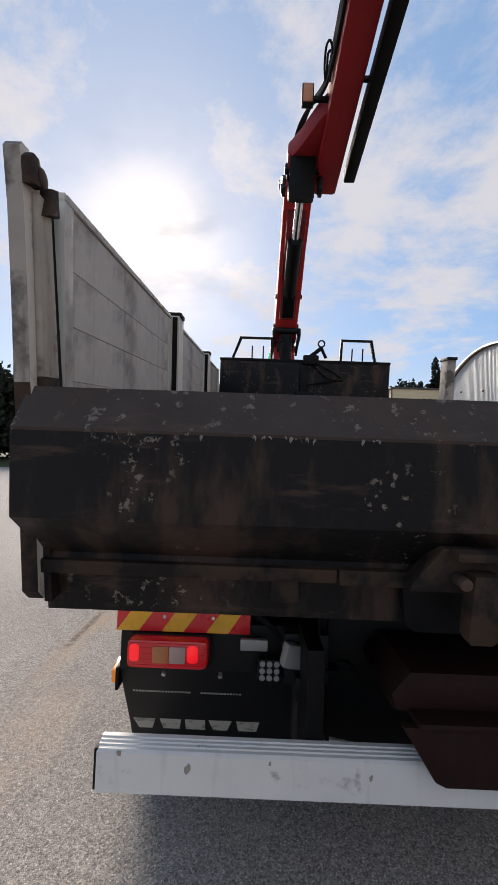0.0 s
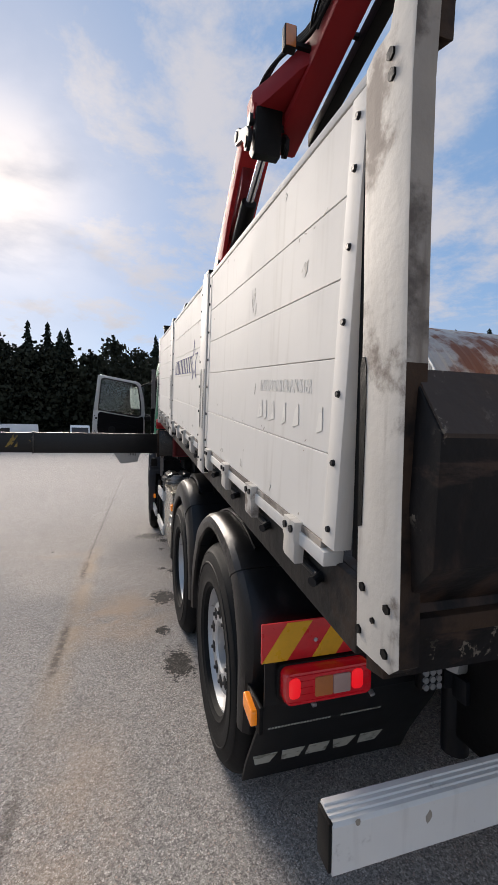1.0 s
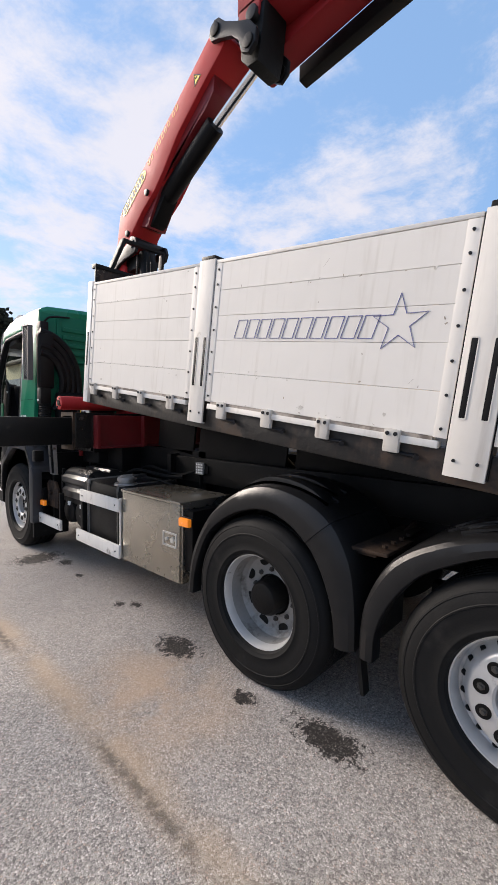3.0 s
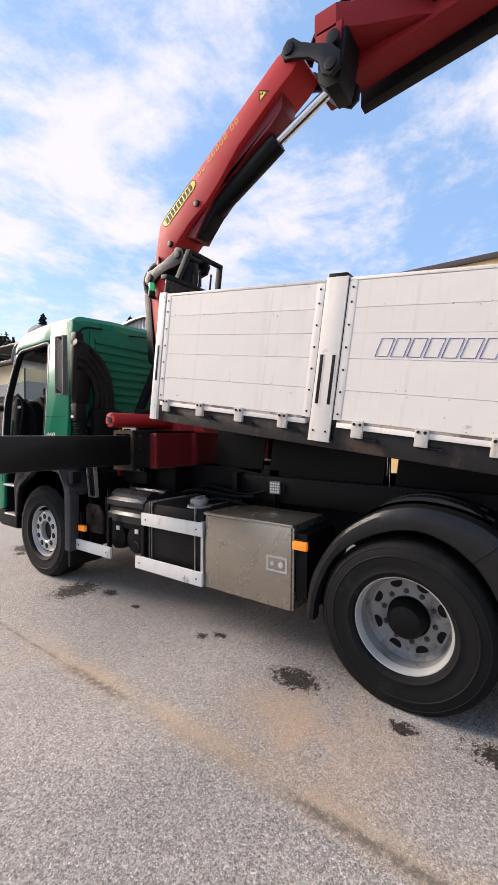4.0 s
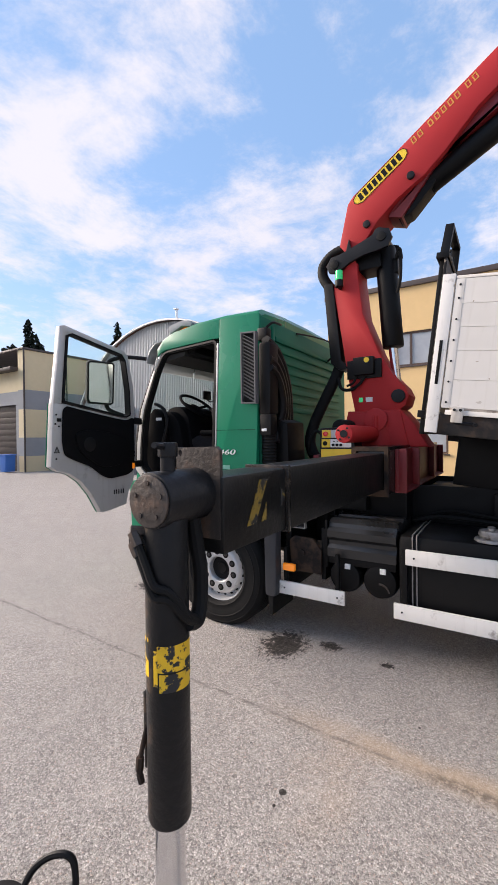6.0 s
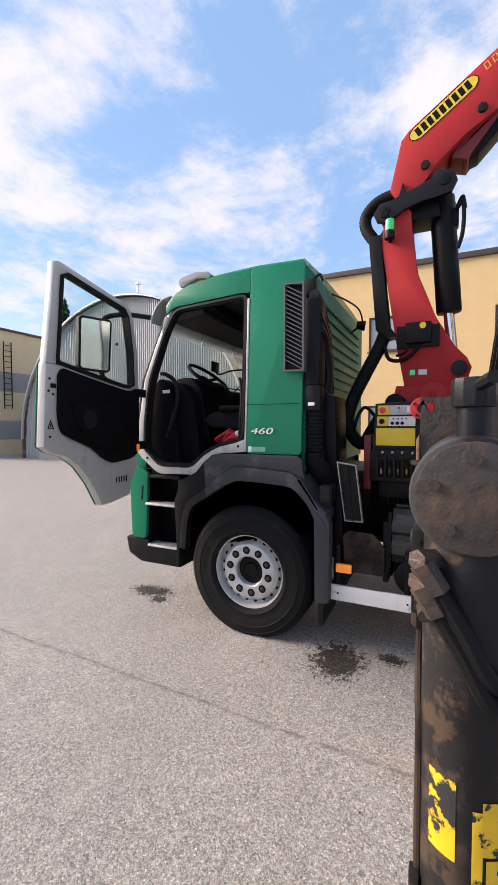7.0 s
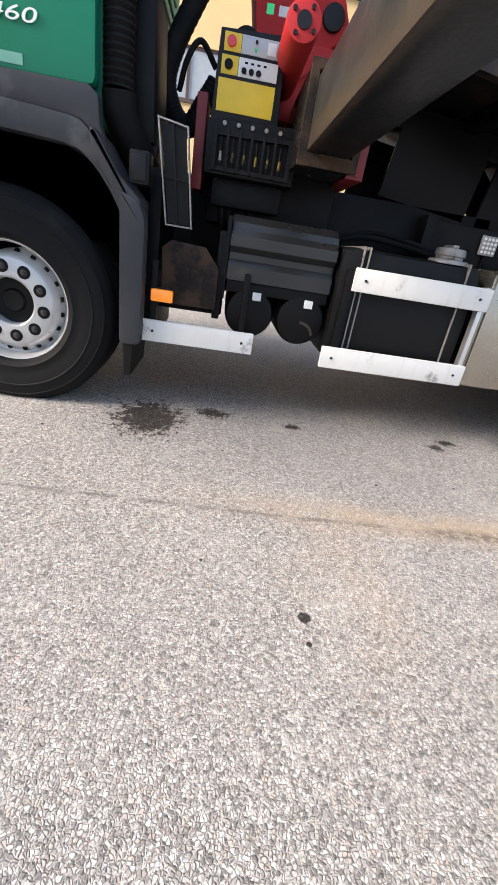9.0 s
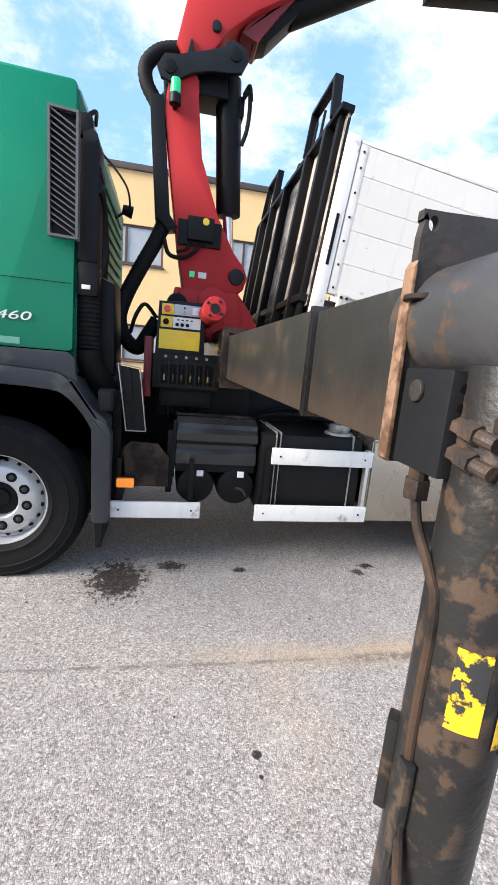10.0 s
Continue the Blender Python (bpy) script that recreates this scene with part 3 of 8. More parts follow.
def spline(pts, steps=6):
    pts = [Vector(p) for p in pts]
    full = [2 * pts[0] - pts[1], *pts, 2 * pts[-1] - pts[-2]]
    out = []
    for i in range(1, len(full) - 2):
        a, b, c, d = full[i - 1:i + 3]
        for s in range(steps):
            t = s / steps
            out.append(0.5 * (2 * b + (c - a) * t + (2 * a - 5 * b + 4 * c - d) * t * t + (3 * b - a - 3 * c + d) * t ** 3))
    return out + [pts[-1]]


def tube(bm, pts, r, seg=10, steps=6, ribs=0.0):
    """A hose along a smooth line; ribs: how far every other ring stands proud."""
    line = spline(pts, steps) if steps > 1 else [Vector(p) for p in pts]
    rings, side = [], None
    for i, p in enumerate(line):
        way = (line[min(i + 1, len(line) - 1)] - line[max(i - 1, 0)]).normalized()
        side = (way.orthogonal() if side is None else side - way * side.dot(way)).normalized()
        other = way.cross(side)
        rr = r + (ribs if i % 2 else 0.0)
        rings.append([bm.verts.new(p + (side * math.cos(a) + other * math.sin(a)) * rr) for a in (2 * math.pi * j / seg for j in range(seg))])
    faces = [bm.faces.new(rings[0][::-1]), bm.faces.new(rings[-1])]
    for u, v in zip(rings, rings[1:]):
        for j in range(seg):
            faces.append(bm.faces.new((u[j], u[(j + 1) % seg], v[(j + 1) % seg], v[j])))
    bmesh.ops.recalc_face_normals(bm, faces=faces)


def lathe(bm, prof, seg=48):
    """A profile of (radius, height) turned about the x axis; the height runs towards -x."""
    rings = []
    for r, h in prof:
        rings.append([bm.verts.new((-h, r * math.cos(a), r * math.sin(a))) for a in (2 * math.pi * j / seg for j in range(seg))])
    faces = []
    for u, v in zip(rings, rings[1:]):
        for j in range(seg):
            faces.append(bm.faces.new((u[j], u[(j + 1) % seg], v[(j + 1) % seg], v[j])))
    bmesh.ops.recalc_face_normals(bm, faces=faces)


def mesh_of(name, bm, mat, sharp=27):
    me = bpy.data.meshes.new(name)
    bm.to_mesh(me)
    bm.free()
    me.materials.append(mat)
    for p in me.polygons:
        p.use_smooth = True
    me.set_sharp_from_angle(angle=radians(sharp))
    return me


def part(name, bm, mat, parent, label="", at=None):
    ob = new(name, mesh_of(name, bm, mat))
    ob.parent = parent
    if at is not None:
        ob.matrix_basis = at
    return tagged(ob, label)


def thing(name, label, category, at=None, group="", kind=""):
    ob = new(name)
    if at is not None:
        ob.matrix_basis = at
    return tagged(ob, label, category, group, kind)


def solid(name, bm, mat, label, category, kind="", group=""):
    return tagged(new(name, mesh_of(name, bm, mat)), label, category, group, kind)


def piece(name, mesh, parent, at):
    ob = new(name, mesh)
    ob.parent = parent
    ob.matrix_basis = at
    return ob


def fresh():
    return bmesh.new()


def lettering(name, text, size, mat, parent, at, depth=0.001, squeeze=1.0, slant=0.0):
    """Built-in font, as a mesh; the text lies in the xy plane of at."""
    cu = bpy.data.curves.new(name, "FONT")
    cu.body, cu.size, cu.extrude, cu.shear = text, size, depth, slant
    cu.align_x, cu.align_y = "LEFT", "BOTTOM_BASELINE"
    tmp = bpy.data.objects.new(name, cu)
    me = bpy.data.meshes.new_from_object(tmp)
    bpy.data.objects.remove(tmp)
    me.materials.clear()
    me.materials.append(mat)
    ob = new(name, me)
    ob.parent = parent
    ob.matrix_basis = at @ Matrix.Diagonal((squeeze, 1, 1, 1))
    return ob

# ---- ground and surroundings ----
def build_ground():
    bm = fresh()
    bmesh.ops.create_grid(bm, x_segments=8, y_segments=8, size=900.0)
    solid("ground", bm, ASPHALT, "light grey worn asphalt yard with oil spills and rust run", "ground", "structure")
    bm = fresh()
    ring = [(math.sin(radians(a)), math.cos(radians(a))) for a in range(-60, 31, 5)]
    near = [bm.verts.new((x * 52, y * 52, 0.03)) for x, y in ring]
    mid = [bm.verts.new((x * 60, y * 60, 0.9)) for x, y in ring]
    far = [bm.verts.new((x * 120, y * 120, 1.5)) for x, y in ring]
    for u, v in ((near, mid), (mid, far)):
        for i in range(len(ring) - 1):
            bm.faces.new((u[i], v[i], v[i + 1], u[i + 1]))
    bmesh.ops.recalc_face_normals(bm, faces=bm.faces)
    solid("grass_verge", bm, GRASS, "rough grass bank below the far woods", "verge", "structure")


def spruce_mesh(bm, base, height, width, rng, layers=22):
    """Drooping whorls of ragged boughs round a thin stem."""
    base = Vector(base)
    for i in range(layers):
        f = i / layers
        z = height * (0.10 + 0.90 * f)
        reach = width * (1 - f) ** 0.75 * rng.uniform(0.8, 1.1) + 0.25
        n = max(6, int(9 * (1 - f) + 6))
        for j in range(n):
            if rng.random() < 0.10:
                continue
            a = 2 * math.pi * (j + rng.random()) / n
            r = reach * rng.uniform(0.5, 1.25)
            out = Vector((math.cos(a), math.sin(a), 0))
            side = Vector((-out.y, out.x, 0)) * r * rng.uniform(0.28, 0.46)
            p0 = base + Vector((0, 0, z + 1.1 * height / layers))
            p1 = base + out * r * 0.6 + Vector((0, 0, z - r * 0.10))
            p2 = base + out * r + Vector((0, 0, z - r * rng.uniform(0.25, 0.42)))
            v = [bm.verts.new(p) for p in (p0, p1 + side, p2, p1 - side, p1 - Vector((0, 0, r * 0.18 + 0.35 * height / layers)))]
            bm.faces.new((v[0], v[1], v[4]))
            bm.faces.new((v[0], v[4], v[3]))
            bm.faces.new((v[1], v[2], v[4]))
            bm.faces.new((v[4], v[2], v[3]))
    tip = [bm.verts.new(base + Vector((math.cos(a) * 0.07, math.sin(a) * 0.07, height * 0.92))) for a in (0, 2.1, 4.2)]
    top = bm.verts.new(base + Vector((0, 0, height * 1.0)))
    for i in range(3):
        bm.faces.new((tip[i], tip[(i + 1) % 3], top))


def leafy_mesh(bm, base, height, width, rng, clumps=70):
    base = Vector(base)
    for _ in range(clumps):
        a, f = rng.uniform(0, 6.283), rng.uniform(0.12, 1.0)
        r = width * math.sqrt(rng.random()) * math.sin(math.pi * min(f, 0.98) ** 0.75) ** 0.6
        c = base + Vector((math.cos(a) * r, math.sin(a) * r, height * f))
        for _ in range(7):
            u = Vector((rng.gauss(0, 1), rng.gauss(0, 1), rng.gauss(0, 0.7))).normalized()
            w = u.orthogonal().normalized() * rng.uniform(0.18, 0.36)
            t = u.cross(w).normalized() * rng.uniform(0.18, 0.40)
            o = c + Vector((rng.gauss(0, 0.45), rng.gauss(0, 0.45), rng.gauss(0, 0.4)))
            bm.faces.new([bm.verts.new(p) for p in (o - w, o - t * 0.8, o + w, o + t)])


def build_woods():
    rng = random.Random(4)
    bm, bl = fresh(), fresh()
    for i in range(150):
        a = radians(-52 + 78 * (i + rng.random()) / 150)
        r = rng.uniform(58, 74)
        base = (math.sin(a) * r, math.cos(a) * r, 0.8)
        if rng.random() < 0.07 + 0.10 * math.sin(i * 0.55):
            spruce_mesh(bm, base, rng.uniform(12.5, 17.0), rng.uniform(2.0, 2.9), rng, 30)
        else:
            leafy_mesh(bl, base, rng.uniform(9.5, 13.6), rng.uniform(3.4, 5.2), rng, 230)
    for x, y, h in ((-14.2, 60.0, 15.8), (-11.9, 60.5, 15.9), (-10.4, 61.0, 15.0), (-27.0, 56.0, 15.0), (-23.5, 57.0, 15.4), (-21.0, 56.5, 14.2), (-3.0, 62.0, 14.6), (-38.0, 48.0, 14.8)):
        spruce_mesh(bm, (x, y, 0.8), h, 2.3, rng, 34)
    solid("spruce_wood", bm, NEEDLE, "dark spruces of the far woods", "woods", "stuff")
    solid("leafy_wood", bl, LEAF, "dark leafy trees of the far woods", "woods", "stuff")
    for x, y, h, w in ((19.4, 45.0, 14.0, 1.9), (20.7, 45.8, 12.9, 1.5), (17.8, 45.0, 11.2, 1.6), (18.7, 46.2, 10.4, 1.5), (21.7, 46.5, 12.1, 1.5), (16.6, 46.0, 9.8, 1.5), (30.6, 45.0, 16.3, 2.1), (37.9, 45.0, 15.9, 2.2), (40.6, 45.0, 16.4, 1.6), (46.3, 45.0, 17.0, 3.0)):
        tree = thing("spruce_tree", "tall dark spruce standing behind the sheds", "tree", pose(x, y, 0), "spruces behind the sheds")
        bt = fresh()
        rod(bt, (0, 0, 0), (0, 0, h), 0.2, 0.02, 9)
        part("trunk", bt, BARK, tree)
        bc = fresh()
        spruce_mesh(bc, (0, 0, 0), h, w, rng, 64)
        part("crown", bc, NEEDLE, tree)


def wall_cells(bm, axis, face, back, u0, u1, z0, z1, holes):
    """A wall with rectangular holes, as butted blocks."""
    us = sorted({u0, u1, *[h[0] for h in holes], *[h[1] for h in holes]})
    zs = sorted({z0, z1, *[h[2] for h in holes], *[h[3] for h in holes]})
    for a, b in zip(us, us[1:]):
        for c, d in zip(zs, zs[1:]):
            m, n = (a + b) / 2, (c + d) / 2
            if any(h[0] < m < h[1] and h[2] < n < h[3] for h in holes):
                continue
            if axis == "x":
                box(bm, min(face, back), max(face, back), a, b, c, d)
            else:
                box(bm, a, b, min(face, back), max(face, back), c, d)


def build_office():
    ob = thing("office_building", "two-storey yellow rendered building with brown-framed windows", "building")
    holes = [(y - 1.72, y, z0, z1) for y in (7.70, 3.86, 0.02, -3.82) for z0, z1 in ((4.24, 5.44), (1.15, 2.36))]
    bm = fresh()
    wall_cells(bm, "x", 11.0, 11.3, -8.0, 10.2, 0.0, 7.0, holes)
    box(bm, 11.3, 21.0, 9.9, 10.2, 0.0, 7.0)
    box(bm, 11.3, 21.0, -8.0, -7.7, 0.0, 7.0)
    box(bm, 20.7, 21.0, -7.7, 9.9, 0.0, 7.0)
    part("wall", bm, STUCCO, ob)
    bm = fresh()
    box(bm, 10.9, 21.1, -8.1, 10.3, 7.0, 7.18, 0.02)
    part("roof", bm, ROOF_EDGE, ob, "flat roof with brown metal edging")
    for y0, y1, z0, z1 in holes:
        bm = fresh()
        outer = [(y0, z0), (y1, z0), (y1, z1), (y0, z1)]
        frame_prism(bm, outer, shrink(outer, 0.07), "x", 11.05, 11.13)
        box(bm, 11.05, 11.13, y0 + 1.14, y0 + 1.22, z0 + 0.07, z1 - 0.07)
        w = part("window", bm, FRAME_BROWN, ob, "brown window frame")
        for a, b in ((y0 + 0.07, y0 + 1.14), (y0 + 1.22, y1 - 0.07)):
            bp = fresh()
            box(bp, 11.085, 11.1, a, b, z0 + 0.07, z1 - 0.07)
            part("pane", bp, PANE_DARK, w)
        bs = fresh()
        box(bs, 10.94, 11.05, y0 - 0.05, y1 + 0.05, z0 - 0.05, z0 - 0.003, 0.008)
        part("sill", bs, ROOF_EDGE, w)


def build_barn():
    ob = thing("arched_barn", "round-roofed barn clad in grey corrugated sheet with rusting roof", "barn")
    cy, r, z0, x0, x1 = 18.3, 6.3, 1.0, 10.2, 32.0
    bm = fresh()
    n = 460
    last = None
    for i in range(n + 1):
        y = cy - r + 2 * r * i / n
        top = z0 + math.sqrt(max(r * r - (y - cy) ** 2, 0.0))
        dx = (0.0, 0.0, 0.06, 0.06)[i % 4]
        now = (bm.verts.new((x0 + dx, y, 0)), bm.verts.new((x0 + dx, y, top)), bm.verts.new((x0 + 0.1 + dx, y, 0)), bm.verts.new((x0 + 0.1 + dx, y, top)))
        if last:
            bm.faces.new((last[0], last[1], now[1], now[0]))
            bm.faces.new((last[2], now[2], now[3], last[3]))
            bm.faces.new((last[1], last[3], now[3], now[1]))
        last = now
    part("end_wall", bm, SHEET, ob, "vertical corrugated sheet end wall")
    bm = fresh()
    m = 60
    rows = []
    for i in range(m + 1):
        a = math.pi * i / m
        rows.append((cy - (r + 0.08) * math.cos(a), z0 + (r + 0.08) * math.sin(a)))
    rows = [(rows[0][0], 0.0), *rows, (rows[-1][0], 0.0)]
    prev = None
    k = 90
    for j in range(k + 1):
        x = x0 - 0.12 + (x1 - x0) * j / k
        s = 0.03 * math.cos(math.pi * j)
        cur = [bm.verts.new((x, cy + (y - cy) * (1 + s / r), z * (1 + s / 8))) for y, z in rows]
        if prev:
            for i in range(len(rows) - 1):
                bm.faces.new((prev[i], prev[i + 1], cur[i + 1], cur[i]))
        prev = cur
    part("roof", bm, SHEET_RUST, ob, "curved corrugated roof, rusting")
    bm = fresh()
    arch = [(cy - (r + 0.10) * math.cos(math.pi * i / 48), z0 + (r + 0.10) * math.sin(math.pi * i / 48)) for i in range(49)]
    inner = [(cy - (r + 0.02) * math.cos(math.pi * i / 48), z0 + (r + 0.02) * math.sin(math.pi * i / 48)) for i in range(49)]
    prism(bm, [*arch, *reversed(inner)], "x", x0 - 0.20, x0 - 0.10)
    part("edge_trim", bm, SHEET, ob, "grey sheet edging of the arch")
    bm = fresh()
    rod(bm, (10.6, 17.6, 7.0), (10.6, 17.6, 7.95), 0.05, seg=10)
    box(bm, 10.5, 10.7, 17.52, 17.68, 7.9, 7.96)
    part("chimney", bm, ALU, ob)
    bm = fresh()
    box(bm, 10.06, 10.115, 18.32, 18.44, 5.2, 5.32, 0.01)
    part("wall_bracket", bm, DARK_GREY, ob)
    bm = fresh()
    box(bm, 10.06, 10.115, 20.4, 20.5, 5.5, 5.6, 0.01)
    part("wall_bracket", bm, DARK_GREY, ob)
    bm = fresh()
    box(bm, 10.02, 10.15, 20.0, 23.4, 0.0, 3.4, 0.01)
    part("door", bm, STUCCO_GREY, ob, "grey sliding barn door")


def build_garage():
    ob = thing("garage_building", "tan rendered garage with grey bands and a dark roller door", "building")
    bm = fresh()
    bands = ((0.0, 0.9), (1.95, 3.55), (4.65, 6.9))
    greys = ((0.9, 1.95), (3.55, 4.65))
    for z0, z1 in bands:
        box(bm, 8.75, 16.0, 27.3, 27.6, z0, z1)
        box(bm, 8.75, 9.05, 27.6, 27.9, z0, z1)
    part("tower_wall", bm, STUCCO_PALE, ob)
    bm = fresh()
    for z0, z1 in greys:
        box(bm, 8.745, 16.0, 27.295, 27.6, z0, z1)
        box(bm, 8.745, 9.05, 27.6, 27.9, z0, z1)
    part("painted_band", bm, STUCCO_GREY, ob, "grey painted bands")
    bm = fresh()
    box(bm, 8.65, 16.1, 27.2, 34.0, 6.9, 7.02, 0.02)
    box(bm, 8.3, 8.95, 27.9, 40.0, 5.75, 5.95, 0.02)
    part("roof", bm, ROOF_EDGE, ob)
    bm = fresh()
    wall_cells(bm, "x", 8.8, 9.05, 27.9, 40.0, 4.6, 5.75, [])
    part("side_wall", bm, STUCCO_PALE, ob)
    bm = fresh()
    wall_cells(bm, "x", 8.8, 9.05, 27.9, 40.0, 0.0, 4.6, [(28.25, 31.8, 0.0, 3.85)])
    part("side_wall", bm, STUCCO_GREY, ob)
    bm = fresh()
    box(bm, 8.985, 9.0, 28.25, 31.8, 0.0, 3.86)
    rd = part("roller_door", bm, DOOR_BROWN, ob, "dark brown sectional door")
    for i in range(11):
        bm = fresh()
        box(bm, 8.93, 8.982, 28.25, 31.8, i * 0.35, i * 0.35 + 0.335, 0.01)
        part("panel", bm, DOOR_BROWN, rd)
    bm = fresh()
    rod(bm, (8.7, 27.22, 0), (8.7, 27.22, 6.9), 0.05, seg=8)
    part("downpipe", bm, ROOF_EDGE, ob)
    bm = fresh()
    for x in (10.9, 11.35):
        rod(bm, (x, 27.2, 2.6), (x, 27.2, 6.3), 0.03, seg=6)
    for i in range(12):
        rod(bm, (10.9, 27.2, 2.8 + 0.3 * i), (11.35, 27.2, 2.8 + 0.3 * i), 0.018, seg=6)
    part("ladder", bm, DARK_GREY, ob)
    bn = thing("waste_bin", "blue plastic bin standing by the garage", "bin", pose(8.2, 28.1, 0))
    bm = fresh()
    prism(bm, [(-0.26, 0.05), (0.26, 0.05), (0.32, 0.95), (-0.32, 0.95)], "x", -0.28, 0.28, 0.03)
    part("tub", bm, BLUE_BIN, bn)
    bm = fresh()
    box(bm, -0.32, 0.32, -0.36, 0.36, 0.95, 1.02, 0.025)
    part("lid", bm, BLUE_BIN, bn)


def build_van():
    van = thing("parked_van", "white van parked at the far edge of the yard", "van", pose(-16.3, 46.0, 0, 0, 0, 172), "parked vans")
    bm = fresh()
    prism(bm, [(-2.5, 0.35), (2.5, 0.35), (2.55, 1.15), (1.85, 1.42), (1.25, 2.45), (0.9, 2.66), (-2.4, 2.70), (-2.55, 0.9)], "x", -0.95, 0.95, 0.06)
    part("body", bm, VAN_WHITE, van)
    bm = fresh()
    prism(bm, [(1.845, 1.46), (1.30, 2.40), (1.22, 2.38), (1.75, 1.43)], "x", -0.82, 0.82)
    for s in (-1, 1):
        prism(bm, [(0.3, 1.50), (1.55, 1.50), (1.10, 2.25), (0.3, 2.28)], "x", s * 0.955, s * 0.965)
    part("window", bm, VAN_GLASS, van)
    for y in (-1.55, 1.6):
        for s in (-1, 1):
            bm = fresh()
            rod(bm, (s * 0.72, y, 0.33), (s * 0.97, y, 0.33), 0.33, seg=20, bevel=0.03)
            part("wheel", bm, RUBBER, van)
    for x, y, a in ((-13.2, 47.5, 118), (-6.5, 47.5, 187), (-19.4, 46.5, 204)):
        copy_thing(van, pose(x, y, 0, 0, 0, a))


def build_box_truck():
    lorry = thing("box_lorry", "small white box lorry parked behind the vans", "lorry", pose(-16.4, 50.5, 0, 0, 0, 190))
    bm = fresh()
    box(bm, -1.2, 1.2, -3.2, 1.2, 0.95, 3.62, 0.04)
    part("cargo_box", bm, VAN_WHITE, lorry)
    bm = fresh()
    prism(bm, [(1.3, 0.5), (3.1, 0.5), (3.1, 1.3), (2.75, 2.35), (1.3, 2.4)], "x", -1.0, 1.0, 0.06)
    cab = part("cab", bm, VAN_WHITE, lorry)
    bm = fresh()
    prism(bm, [(3.09, 1.36), (2.79, 2.26), (2.72, 2.24), (3.0, 1.33)], "x", -0.88, 0.88)
    part("windscreen", bm, VAN_GLASS, cab)
    bm = fresh()
    box(bm, -0.4, 0.4, -3.1, 2.6, 0.6, 0.95, 0.02)
    part("chassis", bm, BLACK_PAINT, lorry)
    for y in (-1.9, 2.1):
        for side in (-1, 1):
            bm = fresh()
            rod(bm, (side * 0.72, y, 0.42), (side * 1.0, y, 0.42), 0.42, seg=20, bevel=0.03)
            part("wheel", bm, RUBBER, lorry)


build_ground()
build_woods()
build_office()
build_barn()
build_garage()
build_van()
build_box_truck()

# ---- truck ----
LEFT = Matrix(((0, 0, -1, 0), (-1, 0, 0, 0), (0, 1, 0, 0), (0, 0, 0, 1)))  # writing that faces -x


def spot(m, x, y, z):
    return Matrix.Translation((x, y, z)) @ m


def tyre_mesh():
    bm = fresh()
    prof = [(0.29, 0.02), (0.30, 0.045), (0.318, 0.052), (0.322, 0.056), (0.330, 0.056), (0.334, 0.054), (0.37, 0.060), (0.40, 0.062), (0.416, 0.0625), (0.419, 0.0655), (0.425, 0.0655), (0.428, 0.0615), (0.455, 0.058), (0.470, 0.053), (0.473, 0.055), (0.480, 0.052), (0.482, 0.047), (0.495, 0.040), (0.517, 0.015), (0.523, 0.0), (0.525, -0.012)]
    h = -0.02
    for _ in range(4):
        prof += [(0.525, h), (0.513, h - 0.004), (0.513, h - 0.012), (0.525, h - 0.016)]
        h -= 0.052
    prof += [(0.523, -0.245), (0.517, -0.26), (0.455, -0.295), (0.40, -0.30), (0.30, -0.285), (0.29, -0.26)]
    lathe(bm, prof, 72)
    for v in bm.verts:
        v.co.z = max(v.co.z, -0.5)
    return mesh_of("tyre", bm, RUBBER, 40)


def rim_mesh(deep):
    bm = fresh()
    if deep:
        prof = [(0.292, 0.0), (0.302, 0.012), (0.298, 0.022), (0.284, 0.020), (0.277, 0.002), (0.268, -0.03), (0.262, -0.115), (0.240, -0.140), (0.205, -0.150), (0.15, -0.150), (0.13, -0.14)]
    else:
        prof = [(0.292, 0.0), (0.302, 0.012), (0.298, 0.022), (0.284, 0.020), (0.277, 0.0), (0.268, -0.050), (0.256, -0.056), (0.226, -0.006), (0.214, 0.008), (0.206, 0.012), (0.124, 0.012), (0.114, 0.002), (0.112, -0.05)]
    lathe(bm, prof, 72)
    me = mesh_of("rim", bm, RIM, 30)
    if deep:
        me.materials.append(RIM_GRIMY)
        for p in me.polygons:
            p.material_index = int(math.hypot(p.center.y, p.center.z) < 0.271)
    return me


TYRE = tyre_mesh()
RIMS = {True: rim_mesh(True), False: rim_mesh(False)}


def small_meshes():
    bm = fresh()
    rod(bm, (0.02, 0, 0), (-0.0035, 0, 0), 0.031, seg=20)
    well = mesh_of("nut_well", bm, HUB_BLACK)
    bm = fresh()
    rod(bm, (0.02, 0, 0), (-0.012, 0, 0), 0.019, 0.017, 6, 0.003)
    rod(bm, (-0.010, 0, 0), (-0.022, 0, 0), 0.010, 0.009, 12, 0.002)
    nut = mesh_of("wheel_nut", bm, NUT_STEEL)
    bm = fresh()
    rod(bm, (0.012, 0, 0), (-0.003, 0, 0), 0.017, seg=14)
    for v in bm.verts:
        v.co.z *= 0.72
    hole = mesh_of("vent_hole", bm, HUB_BLACK)
    bm = fresh()
    rod(bm, (0.01, 0, 0), (-0.004, 0, 0), 0.039, seg=18)
    for v in bm.verts:
        v.co.z *= 0.8
    big = mesh_of("hand_hole", bm, HUB_BLACK)
    bm = fresh()
    rod(bm, (0, 0, 0), (-0.006, 0, 0), 0.0075, 0.006, 8)
    rivet = mesh_of("rivet", bm, DARK_GREY)
    return nut, well, hole, big, rivet


